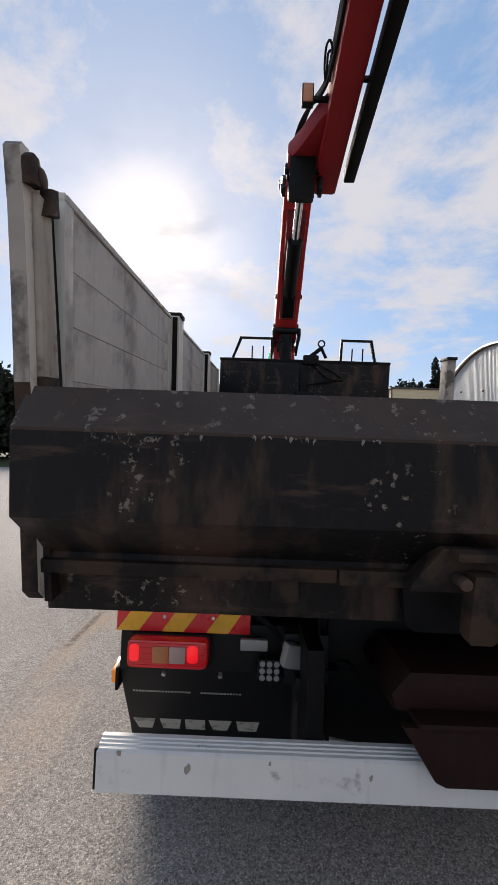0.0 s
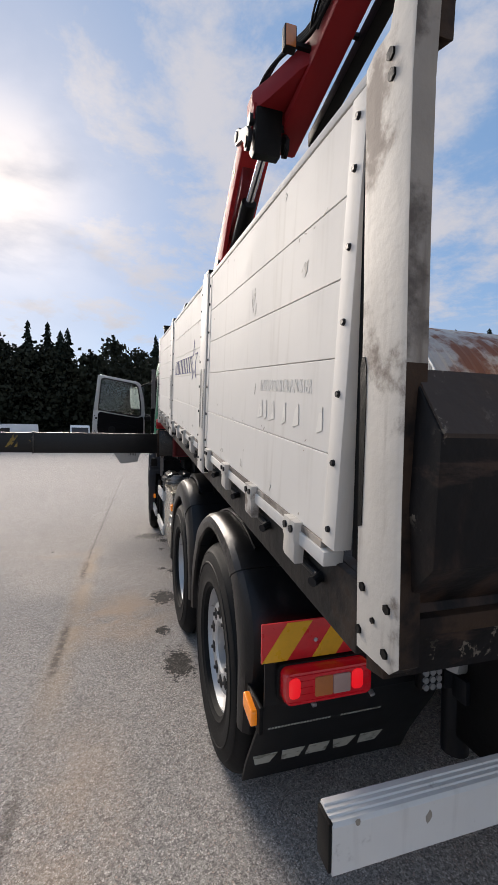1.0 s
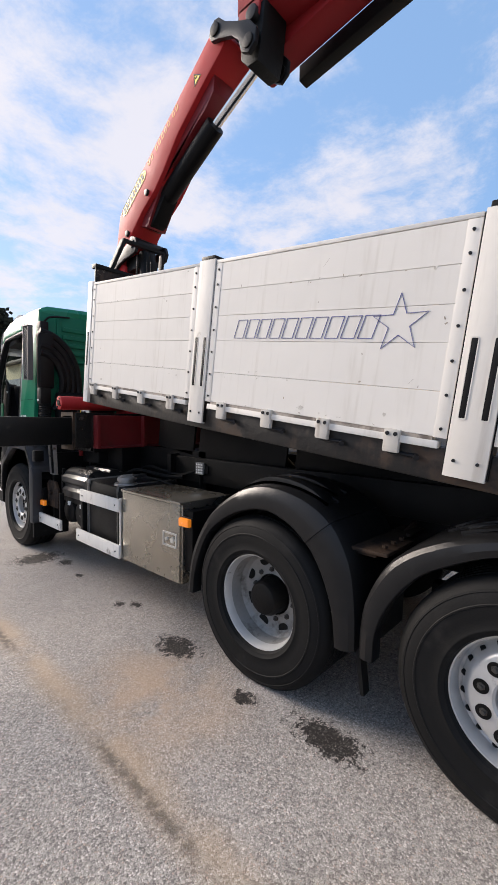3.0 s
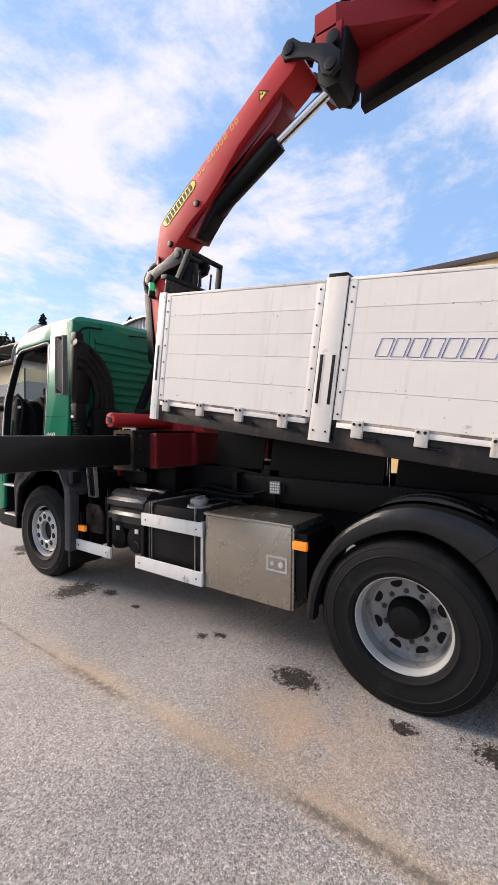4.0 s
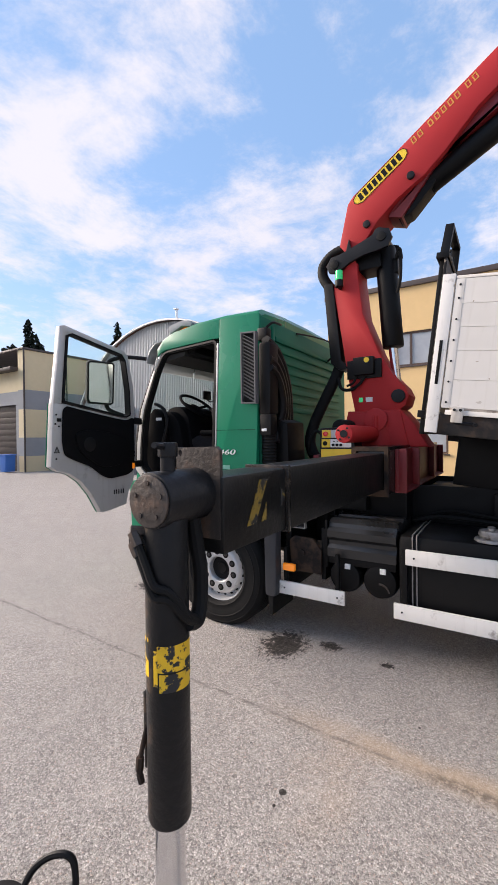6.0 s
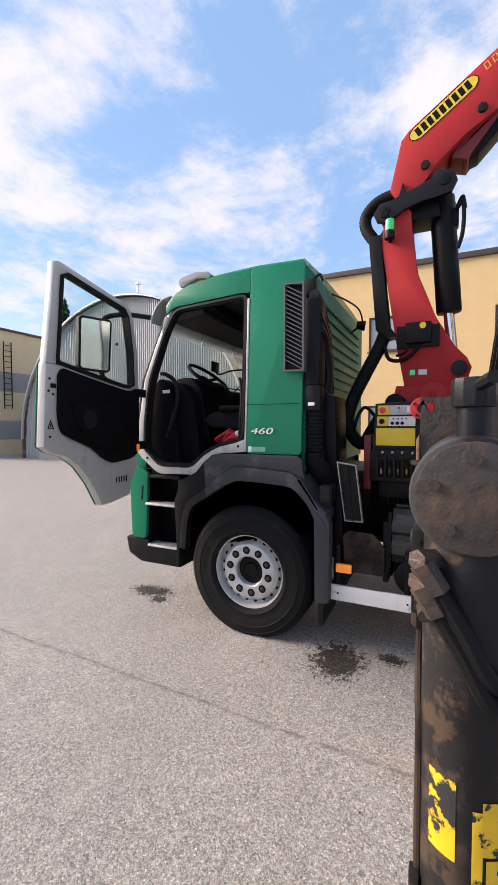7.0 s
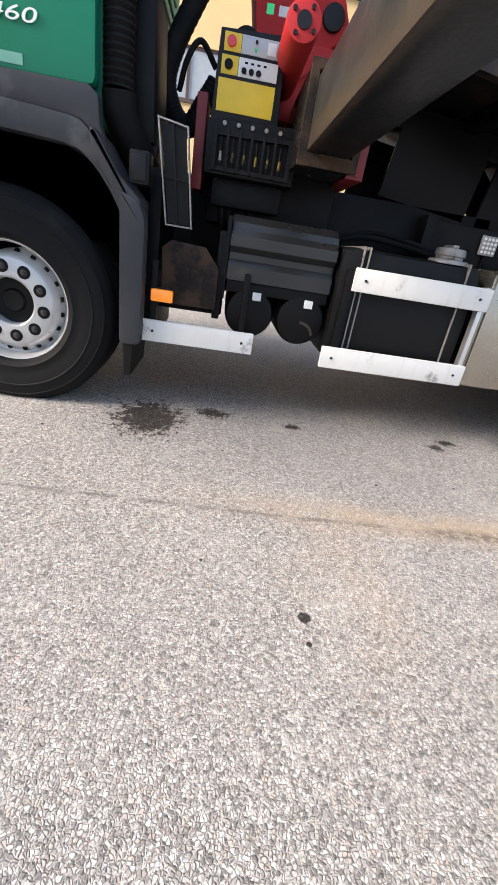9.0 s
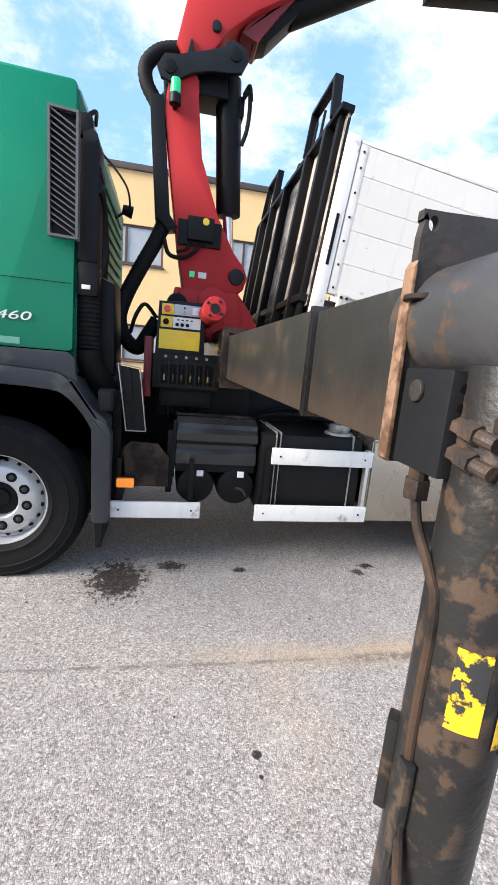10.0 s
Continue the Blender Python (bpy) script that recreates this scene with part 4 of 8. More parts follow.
NUT, NUT_WELL, VENT_HOLE, HAND_HOLE, RIVET = small_meshes()


def add_wheel(truck, name, x, y, deep, right=False, plain=False):
    bm = fresh()
    if deep:
        lathe(bm, [(0.0, -0.02), (0.07, -0.02), (0.095, -0.03), (0.112, -0.06), (0.118, -0.15), (0.16, -0.17)], 24)
    else:
        lathe(bm, [(0.0, -0.035), (0.05, -0.03), (0.06, -0.045), (0.095, -0.05), (0.112, -0.045), (0.113, -0.12)], 24)
    hub = part(name, bm, HUB_BLACK, truck, "", pose(x, y, 0.5, 0, 0, 180 if right else 0))
    piece("tyre", TYRE, hub, Matrix())
    piece("rim", RIMS[deep], hub, Matrix())
    if deep:
        piece("tyre", TYRE, hub, pose(0.33, 0, 0))
    if plain:
        return hub
    for i in range(10):
        a = 2 * math.pi * (i + 0.3) / 10
        if deep:
            piece("wheel_nut", NUT, hub, pose(0.15, math.cos(a) * 0.158, math.sin(a) * 0.158))
        else:
            piece("nut_well", NUT_WELL, hub, pose(-0.0105, math.cos(a) * 0.168, math.sin(a) * 0.168))
            piece("wheel_nut", NUT, hub, pose(-0.006, math.cos(a) * 0.168, math.sin(a) * 0.168))
    for i in range(8 if deep else 20):
        a = 2 * math.pi * (i + 0.5) / (8 if deep else 20)
        if deep:
            piece("hand_hole", HAND_HOLE, hub, pose(0.148, math.cos(a) * 0.215, math.sin(a) * 0.215, math.degrees(a) - 90))
        else:
            piece("vent_hole", VENT_HOLE, hub, Matrix.Translation((0.030, math.cos(a) * 0.2415, math.sin(a) * 0.2415)) @ Matrix.Rotation(a - math.pi / 2, 4, "X") @ Matrix.Rotation(radians(-50), 4, "Y") @ Matrix.Diagonal((1, 0.72, 0.8, 1)))
    return hub


def even(points, n):
    """n + 1 points at even steps along a smooth line."""
    line = [Vector(p) for p in spline([(a, b, 0) for a, b in points], 8)]
    run = [0.0]
    for p, q in zip(line, line[1:]):
        run.append(run[-1] + (q - p).length)
    at = [run[-1] * i / n for i in range(n + 1)]
    return [Vector((0, float(np.interp(a, run, [p.x for p in line])), float(np.interp(a, run, [p.y for p in line])))) for a in at]


def add_fender(truck, outer, inner, x0, x1):
    """A moulded wheel guard in three sections: a rounded outer face that turns over into the top shell."""
    n = 42
    top, rim = even(outer, n), even(inner, n)
    guard = None
    for a, b, inset in ((12, 31, 0.0), (0, 12, 0.004), (31, n, 0.004)):
        bm = fresh()
        rings = []
        for i in range(a, b + 1):
            o, e = top[i], rim[i]
            slip = (0.025 if i == a and a else 0.0) - (0.025 if i == b and b < n else 0.0)
            if slip:
                k = i + (1 if slip > 0 else -1)
                o, e = o.lerp(top[k], abs(slip)), e.lerp(rim[k], abs(slip))
            cut = [(0.075, 0.0), (0.012, 0.0), (0.0, 0.06), (-0.006, 0.40), (0.004, 0.72), (0.025, 0.90), (0.060, 0.985), (0.12, 1.0), (0.26, 1.02), (x1 - x0, 1.02), (x1 - x0, 0.86), (0.13, 0.84), (0.05, 0.70), (0.022, 0.35), (0.024, 0.10), (0.075, 0.10)]
            rings.append([bm.verts.new((x0 + inset + x, *e.lerp(o, f).yz)) for x, f in cut])
        m = len(rings[0])
        for p, q in zip(rings, rings[1:]):
            for k in range(m):
                bm.faces.new((p[k], p[(k + 1) % m], q[(k + 1) % m], q[k]))
        bm.faces.new(rings[0][::-1])
        bm.faces.new(rings[-1])
        bmesh.ops.recalc_face_normals(bm, faces=bm.faces)
        if guard is None:
            guard = part("mudguard", bm, GUARD_PLASTIC, truck, "weathered dark grey plastic mudguard")
        else:
            part("guard_leg", bm, GUARD_PLASTIC, guard)
    for k in range(2):
        bm = fresh()
        i0, i1 = 14 + k, 26 + k * 2
        low = [top[i].lerp(rim[i], -0.026) for i in range(i0, i1 + 1)]
        high = [top[i].lerp(rim[i], -0.26 * max(math.sin(math.pi * (i - i0) / (i1 - i0)), 0.0) ** 0.6 - 0.01) for i in range(i0, i1 + 1)]
        rib = [(p.y, p.z) for p in high] + [(p.y, p.z) for p in reversed(low)]
        prism(bm, rib, "x", x0 + 0.10 + k * 0.17, x0 + 0.21 + k * 0.17, 0.012)
        part("pressed_rib", bm, GUARD_PLASTIC, guard)
    return guard


def arc(points, steps=5):
    return [(v.x, v.y) for v in spline([(a, b, 0) for a, b in points], steps)]


def build_truck():
    truck = thing("truck", "green three-axle truck with an open driver's door", "truck")
    # frame
    for s in (-1, 1):
        bm = fresh()
        x = s * 0.43
        box(bm, x - 0.004, x + 0.004, 0.35, 7.6, 0.72, 1.02)
        box(bm, min(x, x - s * 0.08), max(x, x - s * 0.08), 0.35, 7.6, 1.012, 1.02)
        box(bm, min(x, x - s * 0.08), max(x, x - s * 0.08), 0.35, 7.6, 0.72, 0.728)
        part("chassis_rail", bm, BLACK_PAINT, truck)
        bm = fresh()
        box(bm, s * 0.43 - 0.04, s * 0.43 + 0.04, 0.2, 4.75, 1.03, 1.17, 0.006)
        part("subframe_rail", bm, BLACK_PAINT, truck)
    bm = fresh()
    box(bm, -0.62, 0.62, 4.30, 4.36, 1.0, 1.27, 0.01)
    box(bm, -0.56, -0.52, 1.0, 4.3, 1.02, 1.25, 0.01)
    box(bm, 0.52, 0.56, 1.0, 4.3, 1.02, 1.25, 0.01)
    rod(bm, (0, 3.2, 1.0), (0, 3.9, 1.6), 0.11, seg=20)
    part("hoist_frame", bm, HUB_BLACK, truck, "black tipping hoist frame")
    bm = fresh()
    box(bm, -0.52, 0.52, 5.78, 6.95, 0.70, 1.27, 0.04)
    box(bm, -0.40, 0.40, 5.0, 5.80, 0.62, 1.0, 0.05)
    rod(bm, (-0.2, 6.0, 0.62), (-0.2, 6.8, 0.62), 0.16, seg=18, bevel=0.03)
    part("engine_block", bm, HUB_BLACK, truck, "black greasy engine and gearbox")
    for s in (-1, 1):
        bm = fresh()
        box(bm, s * 0.50 - 0.012, s * 0.50 + 0.012, 3.9, 5.80, 0.74, 1.31, 0.004)
        part("subframe_plate", bm, BLACK_PAINT, truck)
    bm = fresh()
    box(bm, 0.40, 1.08, 3.95, 4.93, 1.04, 1.24, 0.03)
    box(bm, 0.56, 1.10, 2.9, 3.9, 0.5, 1.15, 0.03)
    part("oil_tank", bm, HUB_BLACK, truck, "black hydraulic oil tank")
    for y in (0.5, 1.9, 3.3, 4.2, 5.6):
        bm = fresh()
        box(bm, -0.42, 0.42, y - 0.06, y + 0.06, 0.76, 0.98, 0.01)
        part("cross_member", bm, BLACK_PAINT, truck)
    for y in (1.2, 2.6, 6.6):
        bm = fresh()
        rod(bm, (-1.0, y, 0.5), (1.0, y, 0.5), 0.075, seg=14)
        rod(bm, (-0.2, y, 0.52), (0.2, y, 0.52), 0.17 if y == 2.6 else 0.09, seg=18, bevel=0.03)
        for s in (-1, 1):
            rod(bm, (s * 0.78, y, 0.5), (s * 0.92, y, 0.5), 0.21, seg=20)
            box(bm, s * 0.5 - 0.05, s * 0.5 + 0.05, y - 0.6, y + 0.6, 0.60, 0.66, 0.01)
        part("axle", bm, HUB_BLACK, truck)
    for y in (0.75, 1.5, 2.2, 2.95):
        for s in (-1, 1):
            bm = fresh()
            rod(bm, (s * 0.55, y, 0.62), (s * 0.55, y, 0.9), 0.12, seg=18, bevel=0.02)
            part("air_spring", bm, RUBBER, truck)
    add_wheel(truck, "front_wheel", -1.215, 6.607, False)
    add_wheel(truck, "drive_wheel", -1.20, 2.605, True)
    add_wheel(truck, "trailing_wheel", -1.20, 1.20, False)
    add_wheel(truck, "front_wheel", 1.215, 6.607, False, True, True)
    add_wheel(truck, "drive_wheel", 1.20, 2.605, True, True, True)
    add_wheel(truck, "trailing_wheel", 1.20, 1.20, False, True, True)
    drive = arc([(2.00, 0.46), (2.06, 0.72), (2.21, 0.99), (2.44, 1.17), (2.70, 1.225), (2.94, 1.15), (3.13, 0.97), (3.26, 0.72), (3.32, 0.47)])
    trail = arc([(0.66, 0.47), (0.70, 0.74), (0.80, 0.98), (0.96, 1.13), (1.18, 1.205), (1.45, 1.12), (1.67, 0.95), (1.82, 0.72), (1.90, 0.47)])
    add_fender(truck, [(1.922, 0.455), (1.925, 0.647), (1.948, 0.859), (2.0, 0.99), (2.06, 1.08), (2.15, 1.15), (2.28, 1.205), (2.45, 1.235), (2.62, 1.225), (2.80, 1.155), (3.03, 0.977), (3.195, 0.706), (3.25, 0.40)],
               [(2.04, 0.45), (2.058, 0.603), (2.095, 0.729), (2.154, 0.851), (2.232, 0.95), (2.366, 1.043), (2.557, 1.085), (2.80, 1.012), (3.0, 0.868), (3.10, 0.70), (3.155, 0.535), (3.17, 0.395)], -1.262, -0.72)
    add_fender(truck, [(0.60, 0.455), (0.572, 0.62), (0.545, 0.75), (0.545, 0.86), (0.60, 0.97), (0.72, 1.06), (0.86, 1.13), (1.06, 1.175), (1.26, 1.185), (1.43, 1.15), (1.57, 1.095), (1.70, 1.02), (1.80, 0.92), (1.885, 0.75), (1.912, 0.60), (1.915, 0.45)],
               [(0.70, 0.455), (0.694, 0.617), (0.703, 0.739), (0.745, 0.856), (0.811, 0.97), (0.896, 1.033), (1.016, 1.075), (1.174, 1.105), (1.336, 1.085), (1.559, 0.974), (1.675, 0.868), (1.772, 0.72), (1.815, 0.59), (1.822, 0.455)], -1.262, -0.72)
    for f in (drive, trail):
        bm = fresh()
        prism(bm, [*f, *[(2 * a - (a - (2.66 if f is drive else 1.28)) * 0.03 - a, b - 0.02) for a, b in reversed(f)]], "x", 0.72, 1.25)
        part("mudguard", bm, GUARD_PLASTIC, truck)
    bm = fresh()
    prism(bm, [(1.885, 0.235), (1.905, 0.235), (1.945, 0.47), (1.915, 0.47)], "x", -1.21, -1.15)
    part("mud_flap", bm, RUBBER, truck)
    bm = fresh()
    for i in range(3):
        rod(bm, (-1.0 + i * 0.06, 1.93, 0.9), (-0.5, 1.93, 0.98 + i * 0.01), 0.012, seg=8)
    box(bm, -1.15, -0.5, 1.87, 2.0, 0.93, 0.97, 0.01)
    box(bm, -1.18, -0.85, 1.80, 2.04, 0.955, 0.975, 0.006)
    for i in range(4):
        rod(bm, (-1.12 + i * 0.10, 1.84, 0.985), (-1.12 + i * 0.10, 1.84, 1.0), 0.014, seg=6)
    tube(bm, [(-1.1, 1.96, 0.96), (-0.95, 2.0, 0.90), (-0.8, 1.96, 0.86), (-0.6, 1.93, 0.92)], 0.016, 8)
    part("guard_bracket", bm, BROWN_STEEL, truck, "rusty mudguard bracket")
    # tool box
    bm = fresh()
    box(bm, -1.215, -0.72, 3.345, 4.165, 0.392, 1.005, 0.008)
    tool = part("tool_box", bm, STAINLESS, truck, "brushed stainless steel tool box")
    bm = fresh()
    box(bm, -1.232, -1.213, 3.36, 4.155, 0.397, 0.985, 0.007)
    part("tool_box_door", bm, STAINLESS, tool)
    bm = fresh()
    box(bm, -1.24, -1.2, 3.345, 4.17, 0.985, 1.008, 0.008)
    part("drip_edge", bm, STAINLESS, tool)
    bm = fresh()
    outer = [(3.39, 0.655), (3.56, 0.655), (3.56, 0.765), (3.39, 0.765)]
    frame_prism(bm, outer, shrink(outer, 0.012), "x", -1.24, -1.228)
    rod(bm, (-1.23, 3.44, 0.71), (-1.242, 3.44, 0.71), 0.022, seg=14)
    rod(bm, (-1.23, 3.51, 0.71), (-1.246, 3.51, 0.71), 0.014, seg=12)
    part("latch", bm, ALU, tool, "recessed latch")
    bm = fresh()
    box(bm, -1.2, -0.75, 3.25, 3.34, 0.5, 0.95, 0.01)
    part("box_bracket", bm, BLACK_PAINT, truck)
    for y, z in ((3.283, 0.875), (5.853, 0.640)):
        bm = fresh()
        box(bm, -1.262, -1.225, y - 0.055, y + 0.055, z - 0.03, z + 0.03, 0.01)
        m = part("side_marker", bm, ORANGE, truck, "orange side marker lamp")
        bm = fresh()
        box(bm, -1.228, -1.215, y - 0.062, y + 0.062, z - 0.036, z + 0.036, 0.005)
        part("marker_base", bm, BLACK_PLASTIC, m)
    # side guards
    for y0, y1, z0, z1 in ((4.17, 4.907, 0.802, 0.916), (4.168, 4.992, 0.395, 0.510), (5.365, 5.950, 0.408, 0.518)):
        bm = fresh()
        box(bm, -1.262, -1.235, y0, y1, z0, z1, 0.008)
        g = part("side_guard", bm, ALU_WHITE, truck, "white aluminium side guard")
        for y in (y0 + 0.06, y1 - 0.06):
            piece("bolt", RIVET, g, pose(-1.262, y, (z0 + z1) / 2))
    for y0, y1, z0, z1 in ((4.178, 4.205, 0.40, 0.92), (4.90, 4.94, 0.40, 0.90), (5.42, 5.45, 0.42, 0.80), (5.88, 5.91, 0.42, 0.80)):
        bm = fresh()
        box(bm, -1.236, -1.19, y0, y1, z0, z1, 0.004)
        part("guard_post", bm, ALU if y0 == 4.178 else BLACK_PAINT, truck)
    # fuel tank
    bm = fresh()
    box(bm, -1.19, -0.55, 4.21, 4.975, 0.43, 1.005, 0.06)
    tank = part("fuel_tank", bm, BLACK_PLASTIC, truck, "black fuel tank behind white guards")
    for y in (4.30, 4.835, 4.865):
        bm = fresh()
        frame_prism(bm, [(-1.2, 0.42), (-0.54, 0.42), (-0.54, 1.015), (-1.2, 1.015)], [(-1.18, 0.44), (-0.56, 0.44), (-0.56, 1.0), (-1.18, 1.0)], "y", y, y + 0.007)
        part("strap", bm, GREASY_CAP, tank)
    bm = fresh()
    rod(bm, (-1.07, 4.37, 1.0), (-1.07, 4.37, 1.022), 0.108, 0.100, 28, 0.006)
    rod(bm, (-1.07, 4.37, 1.02), (-1.07, 4.37, 1.040), 0.070, 0.070, 28, 0.004)
    rod(bm, (-1.07, 4.37, 1.04), (-1.07, 4.37, 1.078), 0.082, 0.074, 14, 0.008)
    cap = part("filler_cap", bm, GREASY_CAP, tank, "dusty greasy filler cap")
    bm = fresh()
    prism(bm, rounded([(-1.12, 4.355), (-1.02, 4.345), (-0.99, 4.37), (-1.02, 4.395), (-1.12, 4.385)], 0.012), "z", 1.077, 1.094, 0.004)
    rod(bm, (-1.01, 4.37, 1.06), (-0.965, 4.36, 1.045), 0.014, seg=10)
    part("cap_lever", bm, GREASY_CAP, cap)
    bm = fresh()
    tube(bm, [(-0.97, 4.36, 1.04), (-0.92, 4.30, 1.06), (-0.86, 4.22, 1.05), (-0.80, 4.10, 1.02), (-0.74, 4.0, 0.98)], 0.013, 8)
    tube(bm, [(-0.70, 4.95, 1.03), (-0.72, 4.75, 1.08), (-0.70, 4.5, 1.07), (-0.66, 4.3, 1.05), (-0.62, 4.1, 1.06)], 0.017, 8)
    tube(bm, [(-0.62, 4.95, 1.02), (-0.60, 4.7, 1.11), (-0.63, 4.45, 1.10), (-0.58, 4.2, 1.07), (-0.55, 4.0, 1.12)], 0.014, 8)
    part("tank_hose", bm, RUBBER, tank)
    bm = fresh()
    box(bm, -0.590, -0.570, 3.845, 3.955, 1.10, 1.215, 0.006)
    led = part("work_lamp", bm, LAMP_CLEAR, truck, "small square work lamp")
    for i in range(4):
        for j in range(4):
            bm = fresh()
            rod(bm, (-0.589, 3.862 + i * 0.025, 1.12 + j * 0.025), (-0.593, 3.862 + i * 0.025, 1.12 + j * 0.025), 0.009, seg=8)
            part("led", bm, WHITE_PLATE, led)
    bm = fresh()
    rod(bm, (-0.578, 3.90, 1.10), (-0.565, 3.90, 0.98), 0.012, seg=8)
    box(bm, -0.575, -0.56, 3.80, 3.845, 1.11, 1.19, 0.006)
    part("lamp_stem", bm, BLACK_PAINT, led)
    bm = fresh()
    rod(bm, (-0.16, 3.03, 1.05), (-0.16, 3.03, 1.52), 0.034, seg=18)
    part("ram_rod", bm, CHROME, truck, "bright piston rod of the tipping ram")
    bm = fresh()
    box(bm, -0.50, -0.49, 2.44, 2.52, 1.345, 1.43, 0.003)
    part("tag", bm, CLOTH_PALE, truck, "yellowed paper tag")
    # battery cover with pressed ribs
    bm = fresh()
    ribs = [(-1.16, 0.76), (-1.16, 0.83), (-1.135, 0.86), (-1.135, 0.89), (-1.165, 0.92), (-1.165, 0.97), (-1.13, 1.0), (-1.12, 1.03), (-1.06, 1.065), (-0.98, 1.065), (-0.96, 1.04), (-0.90, 1.04), (-0.88, 1.065), (-0.80, 1.065), (-0.78, 1.04), (-0.72, 1.04), (-0.7, 1.065), (-0.6, 1.065), (-0.6, 0.76)]
    prism(bm, ribs, "y", 4.99, 5.545, 0.012)
    cover = part("battery_cover", bm, COVER_BLACK, truck, "black ribbed battery cover")
    bm = fresh()
    box(bm, -1.15, -0.6, 4.995, 5.54, 0.70, 0.76, 0.01)
    box(bm, -1.150, -1.12, 5.545, 5.565, 0.66, 1.05, 0.004)
    part("battery_tray", bm, BLACK_PAINT, cover)
    for y, r in ((5.40, 0.132), (5.12, 0.135)):
        bm = fresh()
        rod(bm, (-1.16, y, 0.605), (-0.35, y, 0.605), r, seg=28, bevel=0.05)
        t = part("air_tank", bm, BLACK_PAINT, truck, "black air tank")
        bm = fresh()
        box(bm, -1.166, -1.15, y - 0.05, y - 0.005, 0.675, 0.715, 0.002)
        part("label", bm, WHITE_PLATE, t)
        bm = fresh()
        rod(bm, (-0.9, y, 0.49), (-0.9, y, 0.44), 0.014, seg=8)
        part("drain_valve", bm, ALU, t)
    bm = fresh()
    for i in range(9):
        a = 0.25 + i * 0.16
        box(bm, -1.167, -1.161, 5.12 - 0.075 * math.cos(a) - 0.005, 5.12 - 0.075 * math.cos(a) + 0.005, 0.60 + 0.07 * math.sin(a) - 0.08, 0.60 + 0.07 * math.sin(a) - 0.065)
    part("tank_marking", bm, CAST_RUST, truck)
    # spring bracket and clutter behind the front wheel
    bm = fresh()
    prism(bm, [(5.585, 0.60), (5.86, 0.60), (5.875, 0.86), (5.83, 0.90), (5.66, 0.89), (5.585, 0.80)], "x", -1.19, -1.16, 0.008)
    rod(bm, (-1.19, 5.757, 0.765), (-1.215, 5.757, 0.765), 0.03, seg=12)
    part("spring_bracket", bm, BROWN_STEEL, truck, "rusty spring bracket")
    bm = fresh()
    box(bm, -1.15, -0.5, 5.56, 5.60, 0.55, 0.98, 0.01)
    box(bm, -1.1, -0.5, 5.90, 5.96, 0.4, 1.2, 0.01)
    box(bm, -1.0, -0.45, 5.55, 5.95, 0.55, 0.62, 0.01)
    part("bracket", bm, BLACK_PAINT, truck)
    bm = fresh()
    outer = [(5.74, 0.96), (5.87, 0.96), (5.93, 1.39), (5.79, 1.37)]
    frame_prism(bm, outer, shrink(outer, 0.007), "x", -1.16, -1.12)
    ladder = part("folding_step", bm, GREASY_CAP, truck, "folding step with bright edges")
    bm = fresh()
    prism(bm, shrink(outer, 0.013), "x", -1.145, -1.125)
    prism(bm, [(5.765, 1.15), (5.905, 1.16), (5.907, 1.175), (5.766, 1.165)], "x", -1.155, -1.147)
    prism(bm, [(5.808, 0.97), (5.820, 0.97), (5.868, 1.37), (5.856, 1.37)], "x", -1.156, -1.147)
    part("step_mesh", bm, BLACK_PLASTIC, ladder)
    bm = fresh()
    box(bm, -1.30, -1.20, 5.93, 6.02, 1.10, 1.23, 0.012)
    work = part("work_lamp", bm, BLACK_PLASTIC, truck, "square black work lamp")
    bm = fresh()
    box(bm, -1.305, -1.298, 5.945, 6.005, 1.115, 1.215, 0.004)
    part("lens", bm, DARK_GREY, work)
    before = set(truck.children)
    build_rear(truck)
    for ob in truck.children:
        if ob not in before:
            ob.location.x -= 0.025
    return truck


